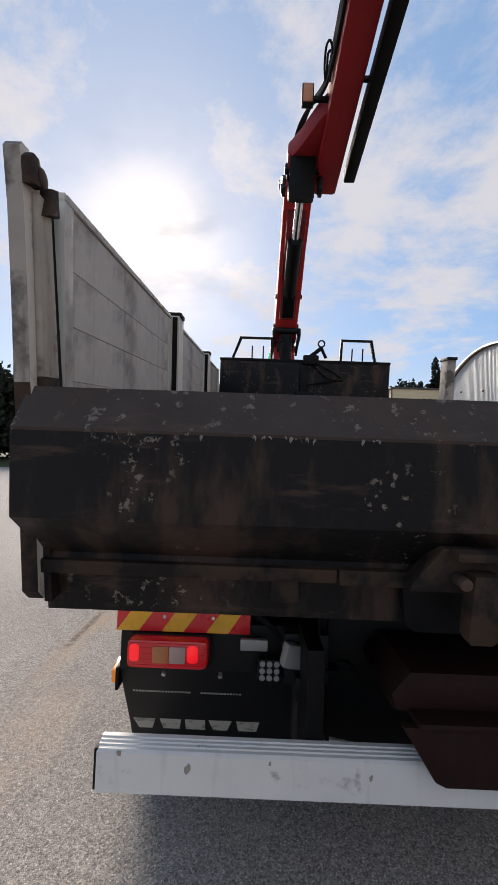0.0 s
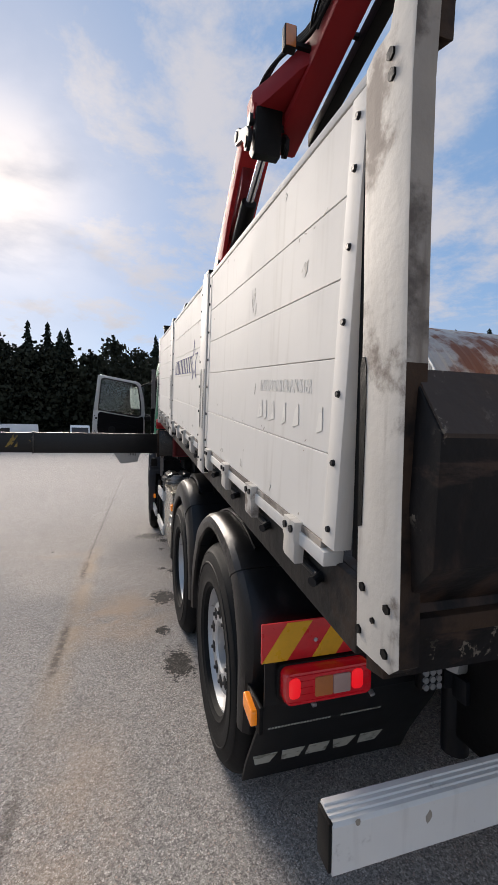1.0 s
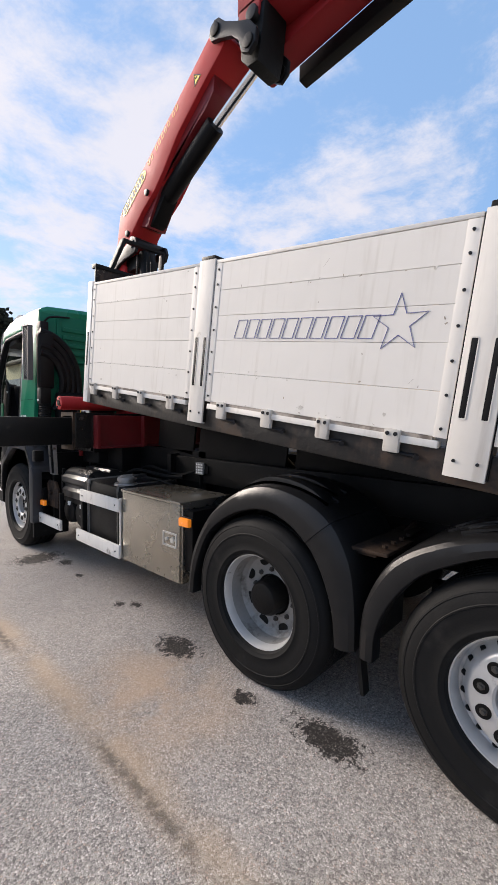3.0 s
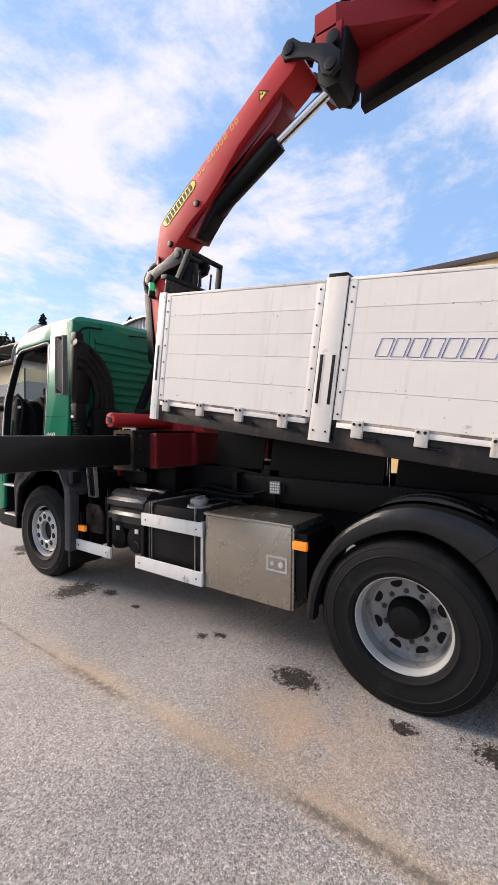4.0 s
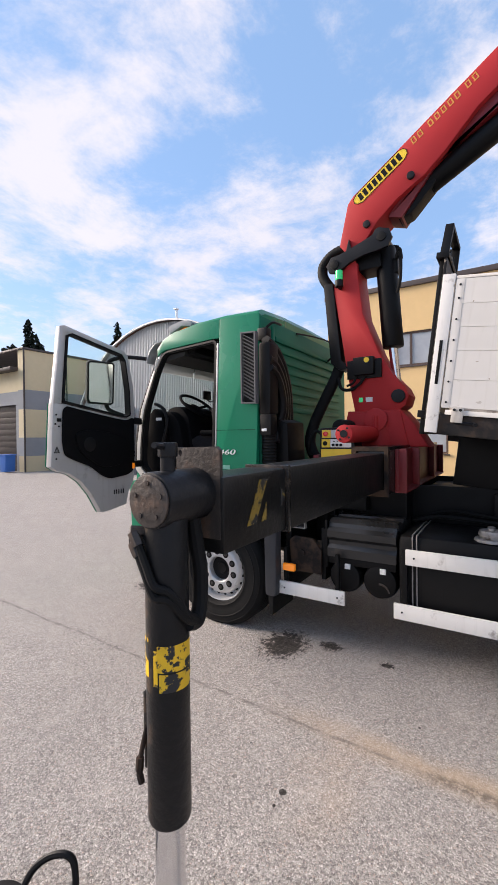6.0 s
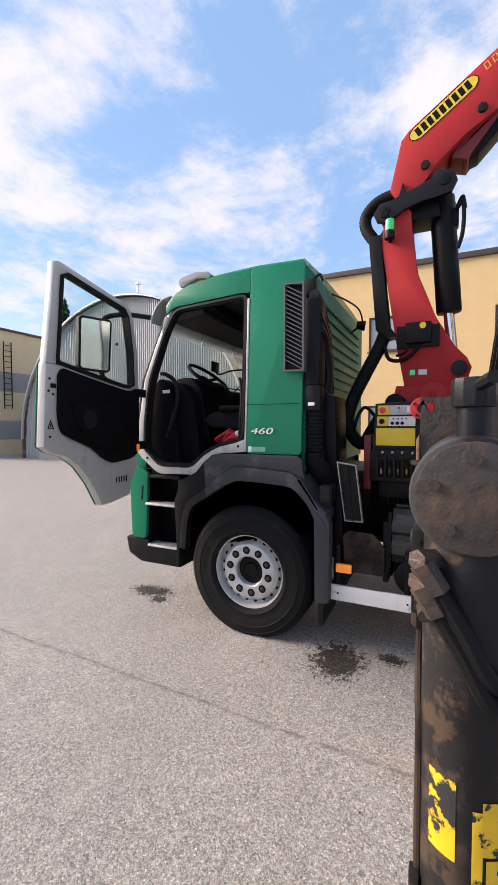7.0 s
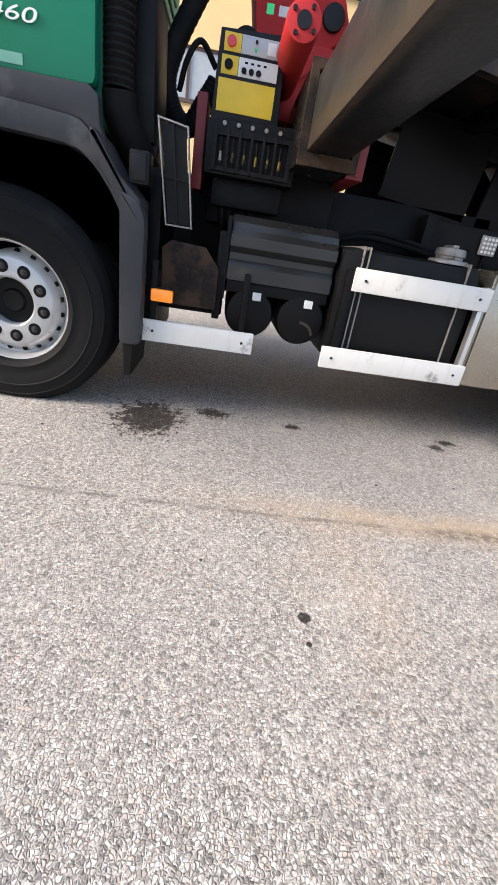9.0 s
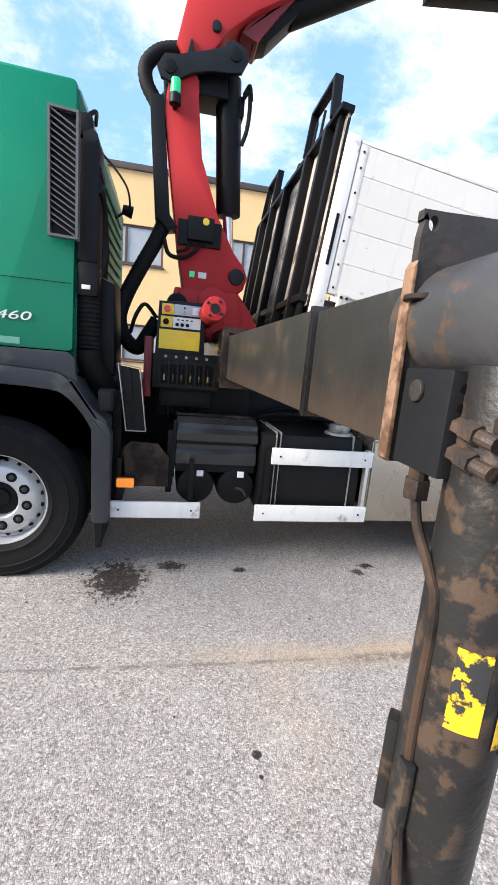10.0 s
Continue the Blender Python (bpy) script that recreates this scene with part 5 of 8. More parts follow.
def build_rear(truck):
    bm = fresh()
    prism(bm, [(0.052, 0.468), (0.052, 0.590), (0.060, 0.598), (0.072, 0.599), (0.075, 0.603), (0.086, 0.603), (0.089, 0.607), (0.100, 0.607), (0.103, 0.611), (0.120, 0.611), (0.124, 0.600), (0.124, 0.47), (0.116, 0.468), (0.116, 0.58), (0.062, 0.578), (0.062, 0.468)], "x", -1.152, 1.245, 0.0015)
    bar = part("underrun_bar", bm, ALU_WHITE, truck, "scuffed white aluminium underrun bar")
    for s in (-1, 1):
        bm = fresh()
        box(bm, s * 1.2 + 0.045 - 0.006, s * 1.2 + 0.045 + 0.006, 0.056, 0.122, 0.472, 0.60, 0.003)
        part("end_cap", bm, BLACK_PLASTIC, bar)
        bm = fresh()
        box(bm, s * 0.45 - 0.03, s * 0.45 + 0.03, 0.126, 0.40, 0.48, 0.9, 0.006)
        part("bar_arm", bm, BLACK_PAINT, bar)
    # dents and rubbed spots along the face of the bar
    rng = random.Random(17)
    for x, z, w in ((-0.86, 0.548, 0.020), (-0.60, 0.578, 0.009), (-0.28, 0.545, 0.012), (-0.04, 0.552, 0.030), (0.22, 0.53, 0.015), (-1.08, 0.59, 0.013)):
        bm = fresh()
        pts = []
        for i in range(9):
            a = 2 * math.pi * i / 9
            r = w * rng.uniform(0.5, 1.1)
            pts.append((x + r * math.cos(a) * 0.6, z + r * math.sin(a)))
        prism(bm, pts, "y", 0.0512, 0.0518)
        part("dent", bm, SCUFF, bar)
    # rubber flap, hung from the lamp bracket and bent forwards towards the wheel
    bm = fresh()
    prism(bm, [(0.440, 0.855), (0.440, 0.665), (0.508, 0.542), (0.648, 0.315), (0.705, 0.20), (0.716, 0.205), (0.660, 0.321), (0.519, 0.549), (0.452, 0.670), (0.452, 0.855)], "x", -1.205, -0.46, 0.003)
    flap = part("mud_flap", bm, FLAP_RUBBER, truck, "bent black rubber mud flap with pale marks")
    down = Vector((0.0, 0.140, -0.227)).normalized()
    face = Vector((0.0, -0.227, -0.140)).normalized()

    def on_flap(bm, pts, start, thick):
        """A flat shape on the lower fold: x, and the way down from its upper edge."""
        lo = [bm.verts.new(start + Vector((x, 0, 0)) + down * d + face * 0.0005) for x, d in pts]
        hi = [bm.verts.new(v.co + face * thick) for v in lo]
        bm.faces.new(lo)
        bm.faces.new(hi[::-1])
        for i in range(len(pts)):
            j = (i + 1) % len(pts)
            bm.faces.new((lo[i], lo[j], hi[j], hi[i]))
        bmesh.ops.recalc_face_normals(bm, faces=bm.faces)
    # plain blocks where the maker's name stands
    for x0, x1, cut in ((-1.186, -1.086, 0.022), (-1.066, -0.970, 0.012), (-0.952, -0.862, 0.0), (-0.846, -0.742, 0.022), (-0.722, -0.618, 0.012)):
        bm = fresh()
        on_flap(bm, [(x0, 0.0), (x1, 0.0), (x1 - cut, 0.084), (x0 + cut, 0.084)], Vector((0.0, 0.6215, 0.358)), 0.002)
        part("flap_bar", bm, PALE_LETTER, flap)
    for x0, x1 in ((-1.165, -0.905), (-0.875, -0.690)):
        bm = fresh()
        n = int((x1 - x0) / 0.0125)
        for i in range(n):
            x = x0 + i * 0.0125
            on_flap(bm, [(x, 0.0), (x + 0.009, 0.0), (x + 0.009, 0.011), (x, 0.011)], Vector((0.0, 0.509, 0.541)), 0.001)
        tagged(part("print_line", bm, PALE_LETTER, flap), kind="stuff")
    for x in (-1.022, -0.790):
        bm = fresh()
        rod(bm, (x, 0.448, 0.652), (x, 0.432, 0.644), 0.0095, seg=12, bevel=0.002)
        part("flap_bolt", bm, ALU, flap)
    # warning plate of red and yellow stripes
    bm = fresh()
    box(bm, -1.222, -0.674, 0.428, 0.436, 0.820, 0.952, 0.002)
    plate = part("warning_plate", bm, TAPE_RED, truck, "red and yellow striped warning plate")
    for i in range(3):
        bm = fresh()
        x = -1.222 + i * 0.183
        prism(bm, [(x + 0.002, 0.822), (min(x + 0.092, -0.677), 0.822), (min(x + 0.185, -0.677), 0.950), (x + 0.092, 0.950)], "y", 0.4255, 0.428)
        part("stripe", bm, TAPE_YELLOW, plate)
    for x in (-1.026, -0.826):
        bm = fresh()
        rod(bm, (x, 0.4255, 0.882), (x, 0.422, 0.882), 0.007, seg=10)
        part("rivet", bm, ALU, plate)
    # tail lamp: a moulded red cluster, a small amber and clear window in the middle, lit bulbs at the ends
    bm = fresh()
    prism(bm, rounded([(-1.160, 0.700), (-0.838, 0.700), (-0.838, 0.812), (-1.160, 0.812)], 0.028, 5), "y", 0.362, 0.432, 0.018)
    tail = part("tail_lamp", bm, LAMP_RED, truck, "moulded tail lamp cluster, lit red")
    bm = fresh()
    prism(bm, rounded([(-1.168, 0.690), (-0.828, 0.690), (-0.828, 0.818), (-1.168, 0.818)], 0.025), "y", 0.412, 0.438, 0.004)
    part("lamp_base", bm, BLACK_PLASTIC, tail)
    for name, x0, x1, mat in (("indicator", -1.056, -0.992, LAMP_AMBER), ("reversing_lens", -0.990, -0.926, LAMP_PINK)):
        bm = fresh()
        prism(bm, rounded([(x0, 0.726), (x1, 0.726), (x1, 0.790), (x0, 0.790)], 0.006), "y", 0.357, 0.366, 0.002)
        part(name, bm, mat, tail)
    for x0, x1 in ((-1.148, -1.108), (-0.920, -0.876)):
        bm = fresh()
        prism(bm, rounded([(x0, 0.728), (x1, 0.728), (x1, 0.796), (x0, 0.796)], 0.018), "y", 0.3595, 0.366, 0.003)
        part("lit_bulb", bm, LAMP_LIT, tail)
    for z in (0.716, 0.738, 0.760, 0.782, 0.800):
        bm = fresh()
        box(bm, -1.146, -0.852, 0.3605, 0.3635, z - 0.0012, z + 0.0012)
        part("lens_rib", bm, LAMP_RED, tail)
    bm = fresh()
    prism(bm, rounded([(0.466, 0.584), (0.572, 0.600), (0.566, 0.656), (0.462, 0.640)], 0.012), "x", -1.245, -1.222, 0.005)
    mk = part("corner_marker", bm, ORANGE, truck, "orange corner marker lamp")
    bm = fresh()
    box(bm, -1.223, -1.208, 0.44, 0.60, 0.57, 0.665, 0.006)
    part("marker_base", bm, BLACK_PLASTIC, mk)
    # lamps, coupling and hoses in the dark behind the bar
    bm = fresh()
    box(bm, -0.712, -0.602, 0.375, 0.40, 0.778, 0.822, 0.006)
    w = part("plate_lamp", bm, LAMP_CLEAR, truck, "narrow clear lamp")
    bm = fresh()
    box(bm, -0.640, -0.548, 0.36, 0.40, 0.672, 0.756, 0.012)
    w = part("reversing_lamp", bm, BLACK_PLASTIC, truck, "square reversing lamp")
    for i in range(3):
        for j in range(3):
            bm = fresh()
            x, z = -0.622 + i * 0.028, 0.688 + j * 0.026
            rod(bm, (x, 0.361, z), (x, 0.353, z), 0.0115, seg=10)
            part("led", bm, LAMP_CLEAR, w)
    bm = fresh()
    box(bm, -0.04, 0.04, -0.025, 0.025, -0.045, 0.045, 0.012, pose(-0.508, 0.33, 0.79, 0, 14, 20))
    part("work_lamp", bm, LAMP_CLEAR, truck, "small tilted clear work lamp")
    bm = fresh()
    box(bm, -0.54, -0.36, 0.36, 0.50, 0.66, 0.86, 0.02)
    box(bm, -0.50, -0.40, 0.30, 0.37, 0.63, 0.72, 0.012)
    rod(bm, (-0.45, 0.40, 0.4), (-0.45, 0.40, 0.68), 0.05, seg=14)
    part("valve_block", bm, DARK_GREY, truck, "dusty air valve block")
    bm = fresh()
    tube(bm, [(-0.36, 0.45, 0.7), (-0.28, 0.42, 0.72), (-0.22, 0.45, 0.62), (-0.3, 0.5, 0.5), (-0.4, 0.48, 0.45)], 0.02, 8)
    tube(bm, [(-0.54, 0.45, 0.8), (-0.6, 0.45, 0.86), (-0.7, 0.5, 0.9), (-0.8, 0.55, 0.86)], 0.014, 8)
    part("air_hose", bm, RUBBER, truck)
    bm = fresh()
    prism(bm, [(-0.36, 0.49), (-0.27, 0.475), (-0.255, 0.462), (-0.36, 0.468)], "y", 0.32, 0.335)
    part("tag", bm, WHITE_PLATE, truck)
    bm = fresh()
    box(bm, -0.36, 0.95, 0.42, 0.50, 0.40, 0.98, 0.02)
    rod(bm, (-0.12, 0.42, 0.74), (-0.12, 0.36, 0.74), 0.06, seg=16)
    part("rear_beam", bm, BLACK_PAINT, truck, "black rear cross beam")
    bm = fresh()
    prism(bm, [(-0.205, 0.74), (-0.10, 0.575), (-0.07, 0.562), (0.60, 0.562), (0.63, 0.575), (0.72, 0.74)], "y", -0.005, 0.035, 0.012)
    prism(bm, [(-0.222, 0.80), (-0.205, 0.745), (-0.13, 0.735), (0.66, 0.735), (0.735, 0.745), (0.75, 0.80), (0.69, 0.875), (-0.16, 0.875)], "y", 0.06, 0.42, 0.03)
    box(bm, -0.16, 0.69, -0.02, 0.10, 0.735, 0.760, 0.010)
    rod(bm, (0.26, -0.10, 0.66), (0.26, 0.1, 0.66), 0.075, seg=18, bevel=0.02)
    part("tow_hitch", bm, HITCH, truck, "rusty brown tow hitch plate")


TRUCK = build_truck()

# ---- tipper body, raised a little at the front ----
PLANK_Z = [(0.265, 0.453), (0.4544, 0.651), (0.6524, 0.807), (0.8084, 0.963), (0.9644, 1.129)]


def plank_mesh(length, height):
    """A hollow-section board: a slim plate with a rounded bead along both edges."""
    bm = fresh()
    h = height / 2
    prof = [(-0.0145, -h), (-0.016, -h + 0.0015), (-0.016, h - 0.0015), (-0.0145, h), (0.0145, h), (0.016, h - 0.0015), (0.016, -h + 0.0015), (0.0145, -h)]
    one = [bm.verts.new((x, -length / 2, z)) for x, z in prof]
    two = [bm.verts.new((x, length / 2, z)) for x, z in prof]
    bm.faces.new(one)
    bm.faces.new(two[::-1])
    for i in range(8):
        bm.faces.new((one[i], two[i], two[(i + 1) % 8], one[(i + 1) % 8]))
    bmesh.ops.recalc_face_normals(bm, faces=bm.faces)
    me = mesh_of("plank", bm, WHITE_PANEL, 20)
    me.materials.append(INNER_PANEL)
    for p in me.polygons:
        if p.normal.x > 0.5:
            p.material_index = 1
    return me


def build_side_panel(body, y0, y1, hinges, name):
    """One drop side: five boards between riveted end posts, a bottom rail and its hinges."""
    bm = fresh()
    box(bm, -1.281, -1.238, y0, y1, 1.131, 1.152, 0.005)
    side = part(name, bm, WHITE_PANEL, body, "dirty white aluminium drop side")
    side.data.materials.append(INNER_PANEL)
    for p in side.data.polygons:
        p.material_index = int(p.normal.x > 0.5)
    for a, b in ((y0, y0 + 0.055), (y1 - 0.055, y1)):
        bm = fresh()
        box(bm, -1.280, -1.240, a, b, 0.262, 1.130, 0.0015)
        post = part("end_post", bm, WHITE_PANEL, side)
        post.data.materials.append(INNER_PANEL)
        for p in post.data.polygons:
            p.material_index = int(p.normal.x > 0.5)
    for z0, z1 in PLANK_Z:
        piece("plank", plank_mesh(y1 - y0 - 0.11, z1 - z0), side, pose(-1.262, (y0 + y1) / 2, (z0 + z1) / 2))
    for y in (y0 + 0.028, y1 - 0.028):
        for z in (0.30, 0.44, 0.58, 0.72, 0.86, 1.0, 1.09):
            piece("rivet", RIVET, side, pose(-1.280, y, z))
    bm = fresh()
    box(bm, -1.286, -1.238, y0 + 0.03, y1 - 0.03, 0.216, 0.248, 0.003)
    part("bottom_rail", bm, WHITE_PANEL, side)
    bm = fresh()
    box(bm, -1.2812, -1.242, y0 + 0.056, y1 - 0.056, 0.248, 0.264)
    part("rail_gap", bm, POST_GRIME, side)
    for y in hinges:
        bm = fresh()
        prism(bm, [(-1.300, 0.270), (-1.300, 0.226), (-1.297, 0.216), (-1.297, 0.178), (-1.292, 0.166), (-1.270, 0.166), (-1.270, 0.270)], "y", y - 0.036, y + 0.036, 0.003)
        h = part("hinge", bm, WHITE_POST, side)
        for dy in (-0.019, 0.019):
            bm = fresh()
            rod(bm, (-1.300, y + dy, 0.250), (-1.305, y + dy, 0.250), 0.0095, seg=10)
            part("hinge_bolt", bm, DARK_GREY, h)
        bm = fresh()
        rod(bm, (-1.26, y - 0.10, 0.165), (-1.26, y + 0.02, 0.165), 0.010, seg=10)
        rod(bm, (-1.25, y - 0.10, 0.165), (-1.285, y - 0.12, 0.160), 0.012, seg=10)
        part("latch", bm, DARK_GREY, h)
    return side


def add_scuffs(body):
    """Chips and short scratches over the drop sides."""
    rng = random.Random(21)
    bm = fresh()
    for i in range(90):
        y, z = rng.uniform(0.0, 4.65), rng.choice((rng.uniform(0.28, 1.12), rng.gauss(0.455, 0.01), rng.gauss(0.28, 0.01), rng.gauss(0.965, 0.008)))
        if 1.36 < y < 1.6 or 3.05 < y < 3.3 or not 0.27 < z < 1.12:
            continue
        w, h, a = rng.uniform(0.001, 0.004), rng.uniform(0.003, 0.010), rng.uniform(-1.5, 1.5)
        if rng.random() < 0.15:
            w, h = 0.0007, rng.uniform(0.012, 0.03)
        v = []
        for u, t in ((-w, -h * 0.6), (w * 0.7, -h), (w, h * 0.7), (-w * 0.4, h)):
            v.append(bm.verts.new((-1.2786, y + u * math.cos(a) - t * math.sin(a), z + u * math.sin(a) + t * math.cos(a))))
        bm.faces.new(v)
    tagged(part("scuff_mark", bm, SCUFF, body), kind="stuff")


def add_smudges(body):
    """Rubbed, dirty spots: body y, z, half width, half height, lean."""
    rng = random.Random(5)
    for y, z, w, h, lean in ((0.57, 0.875, 0.010, 0.036, 0.25), (0.545, 0.845, 0.007, 0.022, 0.3), (0.59, 0.89, 0.003, 0.03, 0.0), (0.153, 0.871, 0.016, 0.022, 0.4), (0.314, 1.10, 0.016, 0.012, 0.0),
                             (0.319, 0.300, 0.010, 0.014, 0.0), (0.652, 0.307, 0.022, 0.016, 0.0), (0.97, 0.305, 0.030, 0.012, 0.0), (1.10, 0.50, 0.008, 0.004, 0.0), (0.512, 0.582, 0.005, 0.024, 0.3),
                             (1.72, 0.96, 0.010, 0.014, 0.2), (2.324, 0.305, 0.024, 0.012, 0.0), (2.366, 0.947, 0.004, 0.014, 0.3), (3.42, 0.41, 0.012, 0.008, 0.0), (4.50, 0.31, 0.02, 0.01, 0.0), (1.847, 0.329, 0.008, 0.010, 0.0), (3.60, 0.93, 0.006, 0.010, 0.0)):
        bm = fresh()
        pts = []
        for i in range(11):
            a = 2 * math.pi * i / 11
            r = rng.uniform(0.45, 1.15)
            v = h * r * math.sin(a)
            pts.append((y + w * r * math.cos(a) - lean * v, z + v))
        prism(bm, pts, "x", -1.2788, -1.2780)
        part("smudge", bm, SMUDGE, body)


def build_stake(body, y0, y1):
    bm = fresh()
    box(bm, -1.287, -1.20, y0, y1, 0.112, 1.160, 0.002)
    st = part("stake", bm, WHITE_STAKE, body, "white steel stake post with two slots")
    ym = (y0 + y1) / 2
    for y in (ym - 0.042, ym + 0.042):
        bm = fresh()
        box(bm, -1.2885, -1.28, y - 0.012, y + 0.012, 0.355, 0.672, 0.003)
        slot = part("slot", bm, HUB_BLACK, st)
        bm = fresh()
        outer = rounded([(y - 0.016, 0.349), (y + 0.016, 0.349), (y + 0.016, 0.678), (y - 0.016, 0.678)], 0.012)
        frame_prism(bm, outer, shrink(outer, 0.004), "x", -1.2895, -1.286)
        part("slot_lip", bm, WHITE_STAKE, slot)
    # thin black line down either side of the stake
    for a, b in ((y0 - 0.007, y0 - 0.001), (y1 + 0.001, y1 + 0.007)):
        bm = fresh()
        box(bm, -1.276, -1.21, a, b, 0.12, 1.15)
        part("stake_seal", bm, HUB_BLACK, st)
    bm = fresh()
    box(bm, -1.285, -1.19, y0 + 0.01, y1 - 0.01, 1.155, 1.185, 0.008)
    part("stake_cap", bm, BLACK_PAINT, st)
    for y in (ym - 0.045, ym + 0.045):
        piece("rivet", RIVET, st, pose(-1.287, y, 0.18))


def build_body():
    body = thing("tipper_body", "white drop-side tipper body, tilted up at the front", "tipper body", Matrix.Translation((0, 0, 1.1)) @ Matrix.Rotation(radians(7), 4, "X"))
    # floor and underframe
    bm = fresh()
    box(bm, -1.235, 1.235, -0.16, 4.80, 0.195, 0.225, 0.004)
    part("floor_plate", bm, DARK_STEEL, body, "scraped steel floor plate")
    for s in (-1, 1):
        bm = fresh()
        box(bm, s * 1.225 - 0.03, s * 1.225 + 0.03, -0.16, 4.81, 0.075, 0.222, 0.008)
        part("side_rail", bm, DARK_STEEL, body)
        bm = fresh()
        box(bm, s * 0.43 - 0.05, s * 0.43 + 0.05, -0.1, 4.75, 0.02, 0.15, 0.008)
        part("long_beam", bm, BLACK_PAINT, body)
        for y0, y1, z0 in ((0.3, 2.86, -0.20), (2.95, 4.0, -0.34), (4.08, 4.66, -0.34)) if s < 0 else ((0.3, 2.86, -0.20), (3.75, 4.66, -0.34)):
            bm = fresh()
            box(bm, s * 0.50 - 0.012, s * 0.50 + 0.012, y0, y1, z0, 0.10, 0.006)
            part("web_plate", bm, BLACK_PAINT, body)
    for i in range(12):
        bm = fresh()
        y = 0.05 + i * 0.42
        box(bm, -1.195, 1.195, y - 0.035, y + 0.035, 0.10, 0.194, 0.006)
        part("cross_beam", bm, BLACK_PAINT, body)
    build_side_panel(body, 3.258, 4.728, (4.62, 4.23, 3.84, 3.46), "front_side")
    build_side_panel(body, 1.563, 3.092, (2.92, 2.54, 2.16, 1.79), "middle_side")
    build_side_panel(body, -0.092, 1.387, (1.23, 0.84, 0.467, 0.105), "rear_side")
    build_stake(body, 3.10, 3.25)
    build_stake(body, 1.395, 1.555)
    # the one stake that still stands on the far side
    bm = fresh()
    box(bm, 1.20, 1.285, 2.98, 3.13, 0.112, 1.160, 0.006)
    far = part("stake", bm, POST_GRIME, body, "grimy white stake post of the dropped side")
    bm = fresh()
    box(bm, 1.19, 1.29, 2.96, 3.15, 1.155, 1.185, 0.008)
    part("stake_cap", bm, BLACK_PAINT, far)
    # front corner post
    bm = fresh()
    box(bm, -1.285, -1.235, 4.735, 4.815, 0.085, 1.165, 0.003)
    fp = part("front_post", bm, ALU_WHITE, body, "white front corner post")
    bm = fresh()
    box(bm, -1.2885, -1.284, 4.765, 4.785, 0.42, 0.72, 0.004)
    part("slot", bm, HUB_BLACK, fp)
    # rear corner post with its knuckles
    bm = fresh()
    prism(bm, [(-0.288, 0.135), (-0.263, 0.108), (-0.157, 0.095), (-0.148, 0.327), (-0.142, 0.72), (-0.126, 1.118), (-0.150, 1.130), (-0.190, 1.134), (-0.200, 1.168), (-0.214, 1.186), (-0.244, 1.186), (-0.256, 1.172), (-0.252, 1.04), (-0.259, 0.831), (-0.269, 0.634), (-0.275, 0.407)], "x", -1.290, -1.250, 0.002)
    rp = part("rear_post", bm, WHITE_POST, body, "scraped white rear corner post")
    rp.data.materials.append(POST_GRIME)
    rp.data.materials.append(BROWN_STEEL)
    for p in rp.data.polygons:
        p.material_index = (2 if p.center.z < 0.62 else 1) if p.normal.y < -0.6 or p.normal.z > 0.6 else 0
    bm = fresh()
    prism(bm, [(-0.238, 0.65), (-0.155, 0.65), (-0.15, 1.085), (-0.215, 1.09)], "x", -1.25, -1.234, 0.003)
    part("post_core", bm, POST_GRIME, rp)
    bm = fresh()
    prism(bm, [(-0.262, 0.10), (-0.16, 0.10), (-0.155, 0.648), (-0.238, 0.648)], "x", -1.2515, -1.232, 0.003)
    part("post_foot", bm, BROWN_STEEL, rp, "rusty foot of the post")
    bm = fresh()
    prism(bm, [(-0.255, 1.09), (-0.255, 1.150), (-0.24, 1.165), (-0.215, 1.165), (-0.205, 1.14), (-0.21, 1.10)], "x", -1.2515, -1.225, 0.006)
    prism(bm, [(-0.205, 1.04), (-0.17, 1.12), (-0.14, 1.13), (-0.14, 1.06)], "x", -1.252, -1.215, 0.008)
    rod(bm, (-1.255, -0.205, 1.125), (-1.222, -0.205, 1.125), 0.024, seg=16, bevel=0.005)
    part("knuckle", bm, BROWN_STEEL, rp, "worn rusty hinge knuckles")
    for y, z in ((-0.198, 1.096), (-0.203, 1.065), (-0.250, 0.221), (-0.173, 0.225), (-0.210, 0.178), (-0.165, 0.135), (-0.249, 0.138)):
        bm = fresh()
        rod(bm, (-1.2895, y, z), (-1.294, y, z), 0.0095 if z != 0.178 else 0.006, seg=6)
        part("bolt", bm, HUB_BLACK, rp)
    bm = fresh()
    prism(bm, [(-0.150, 0.335), (-0.162, 0.34), (-0.163, 0.56), (-0.160, 0.63), (-0.154, 0.648), (-0.146, 0.648), (-0.141, 0.63), (-0.1425, 0.60)], "x", -1.2915, -1.289)
    part("post_slot", bm, HUB_BLACK, rp)
    # dark strip added behind the open gap to stand for its shade
    bm = fresh()
    prism(bm, [(-0.094, 0.25), (-0.150, 0.25), (-0.142, 0.72), (-0.128, 1.10), (-0.094, 1.10)], "x", -1.268, -1.255)
    part("gap_seal", bm, RUBBER, rp)
    # the old post leans outwards towards its top
    for ob in (rp, *rp.children):
        for v in ob.data.vertices:
            v.co.x += 0.036 - 0.053 * (v.co.z - 0.135)
    add_scuffs(body)
    add_smudges(body)
    build_headboard(body)
    build_tailgate(body)
    build_side_writing(body)
    return body


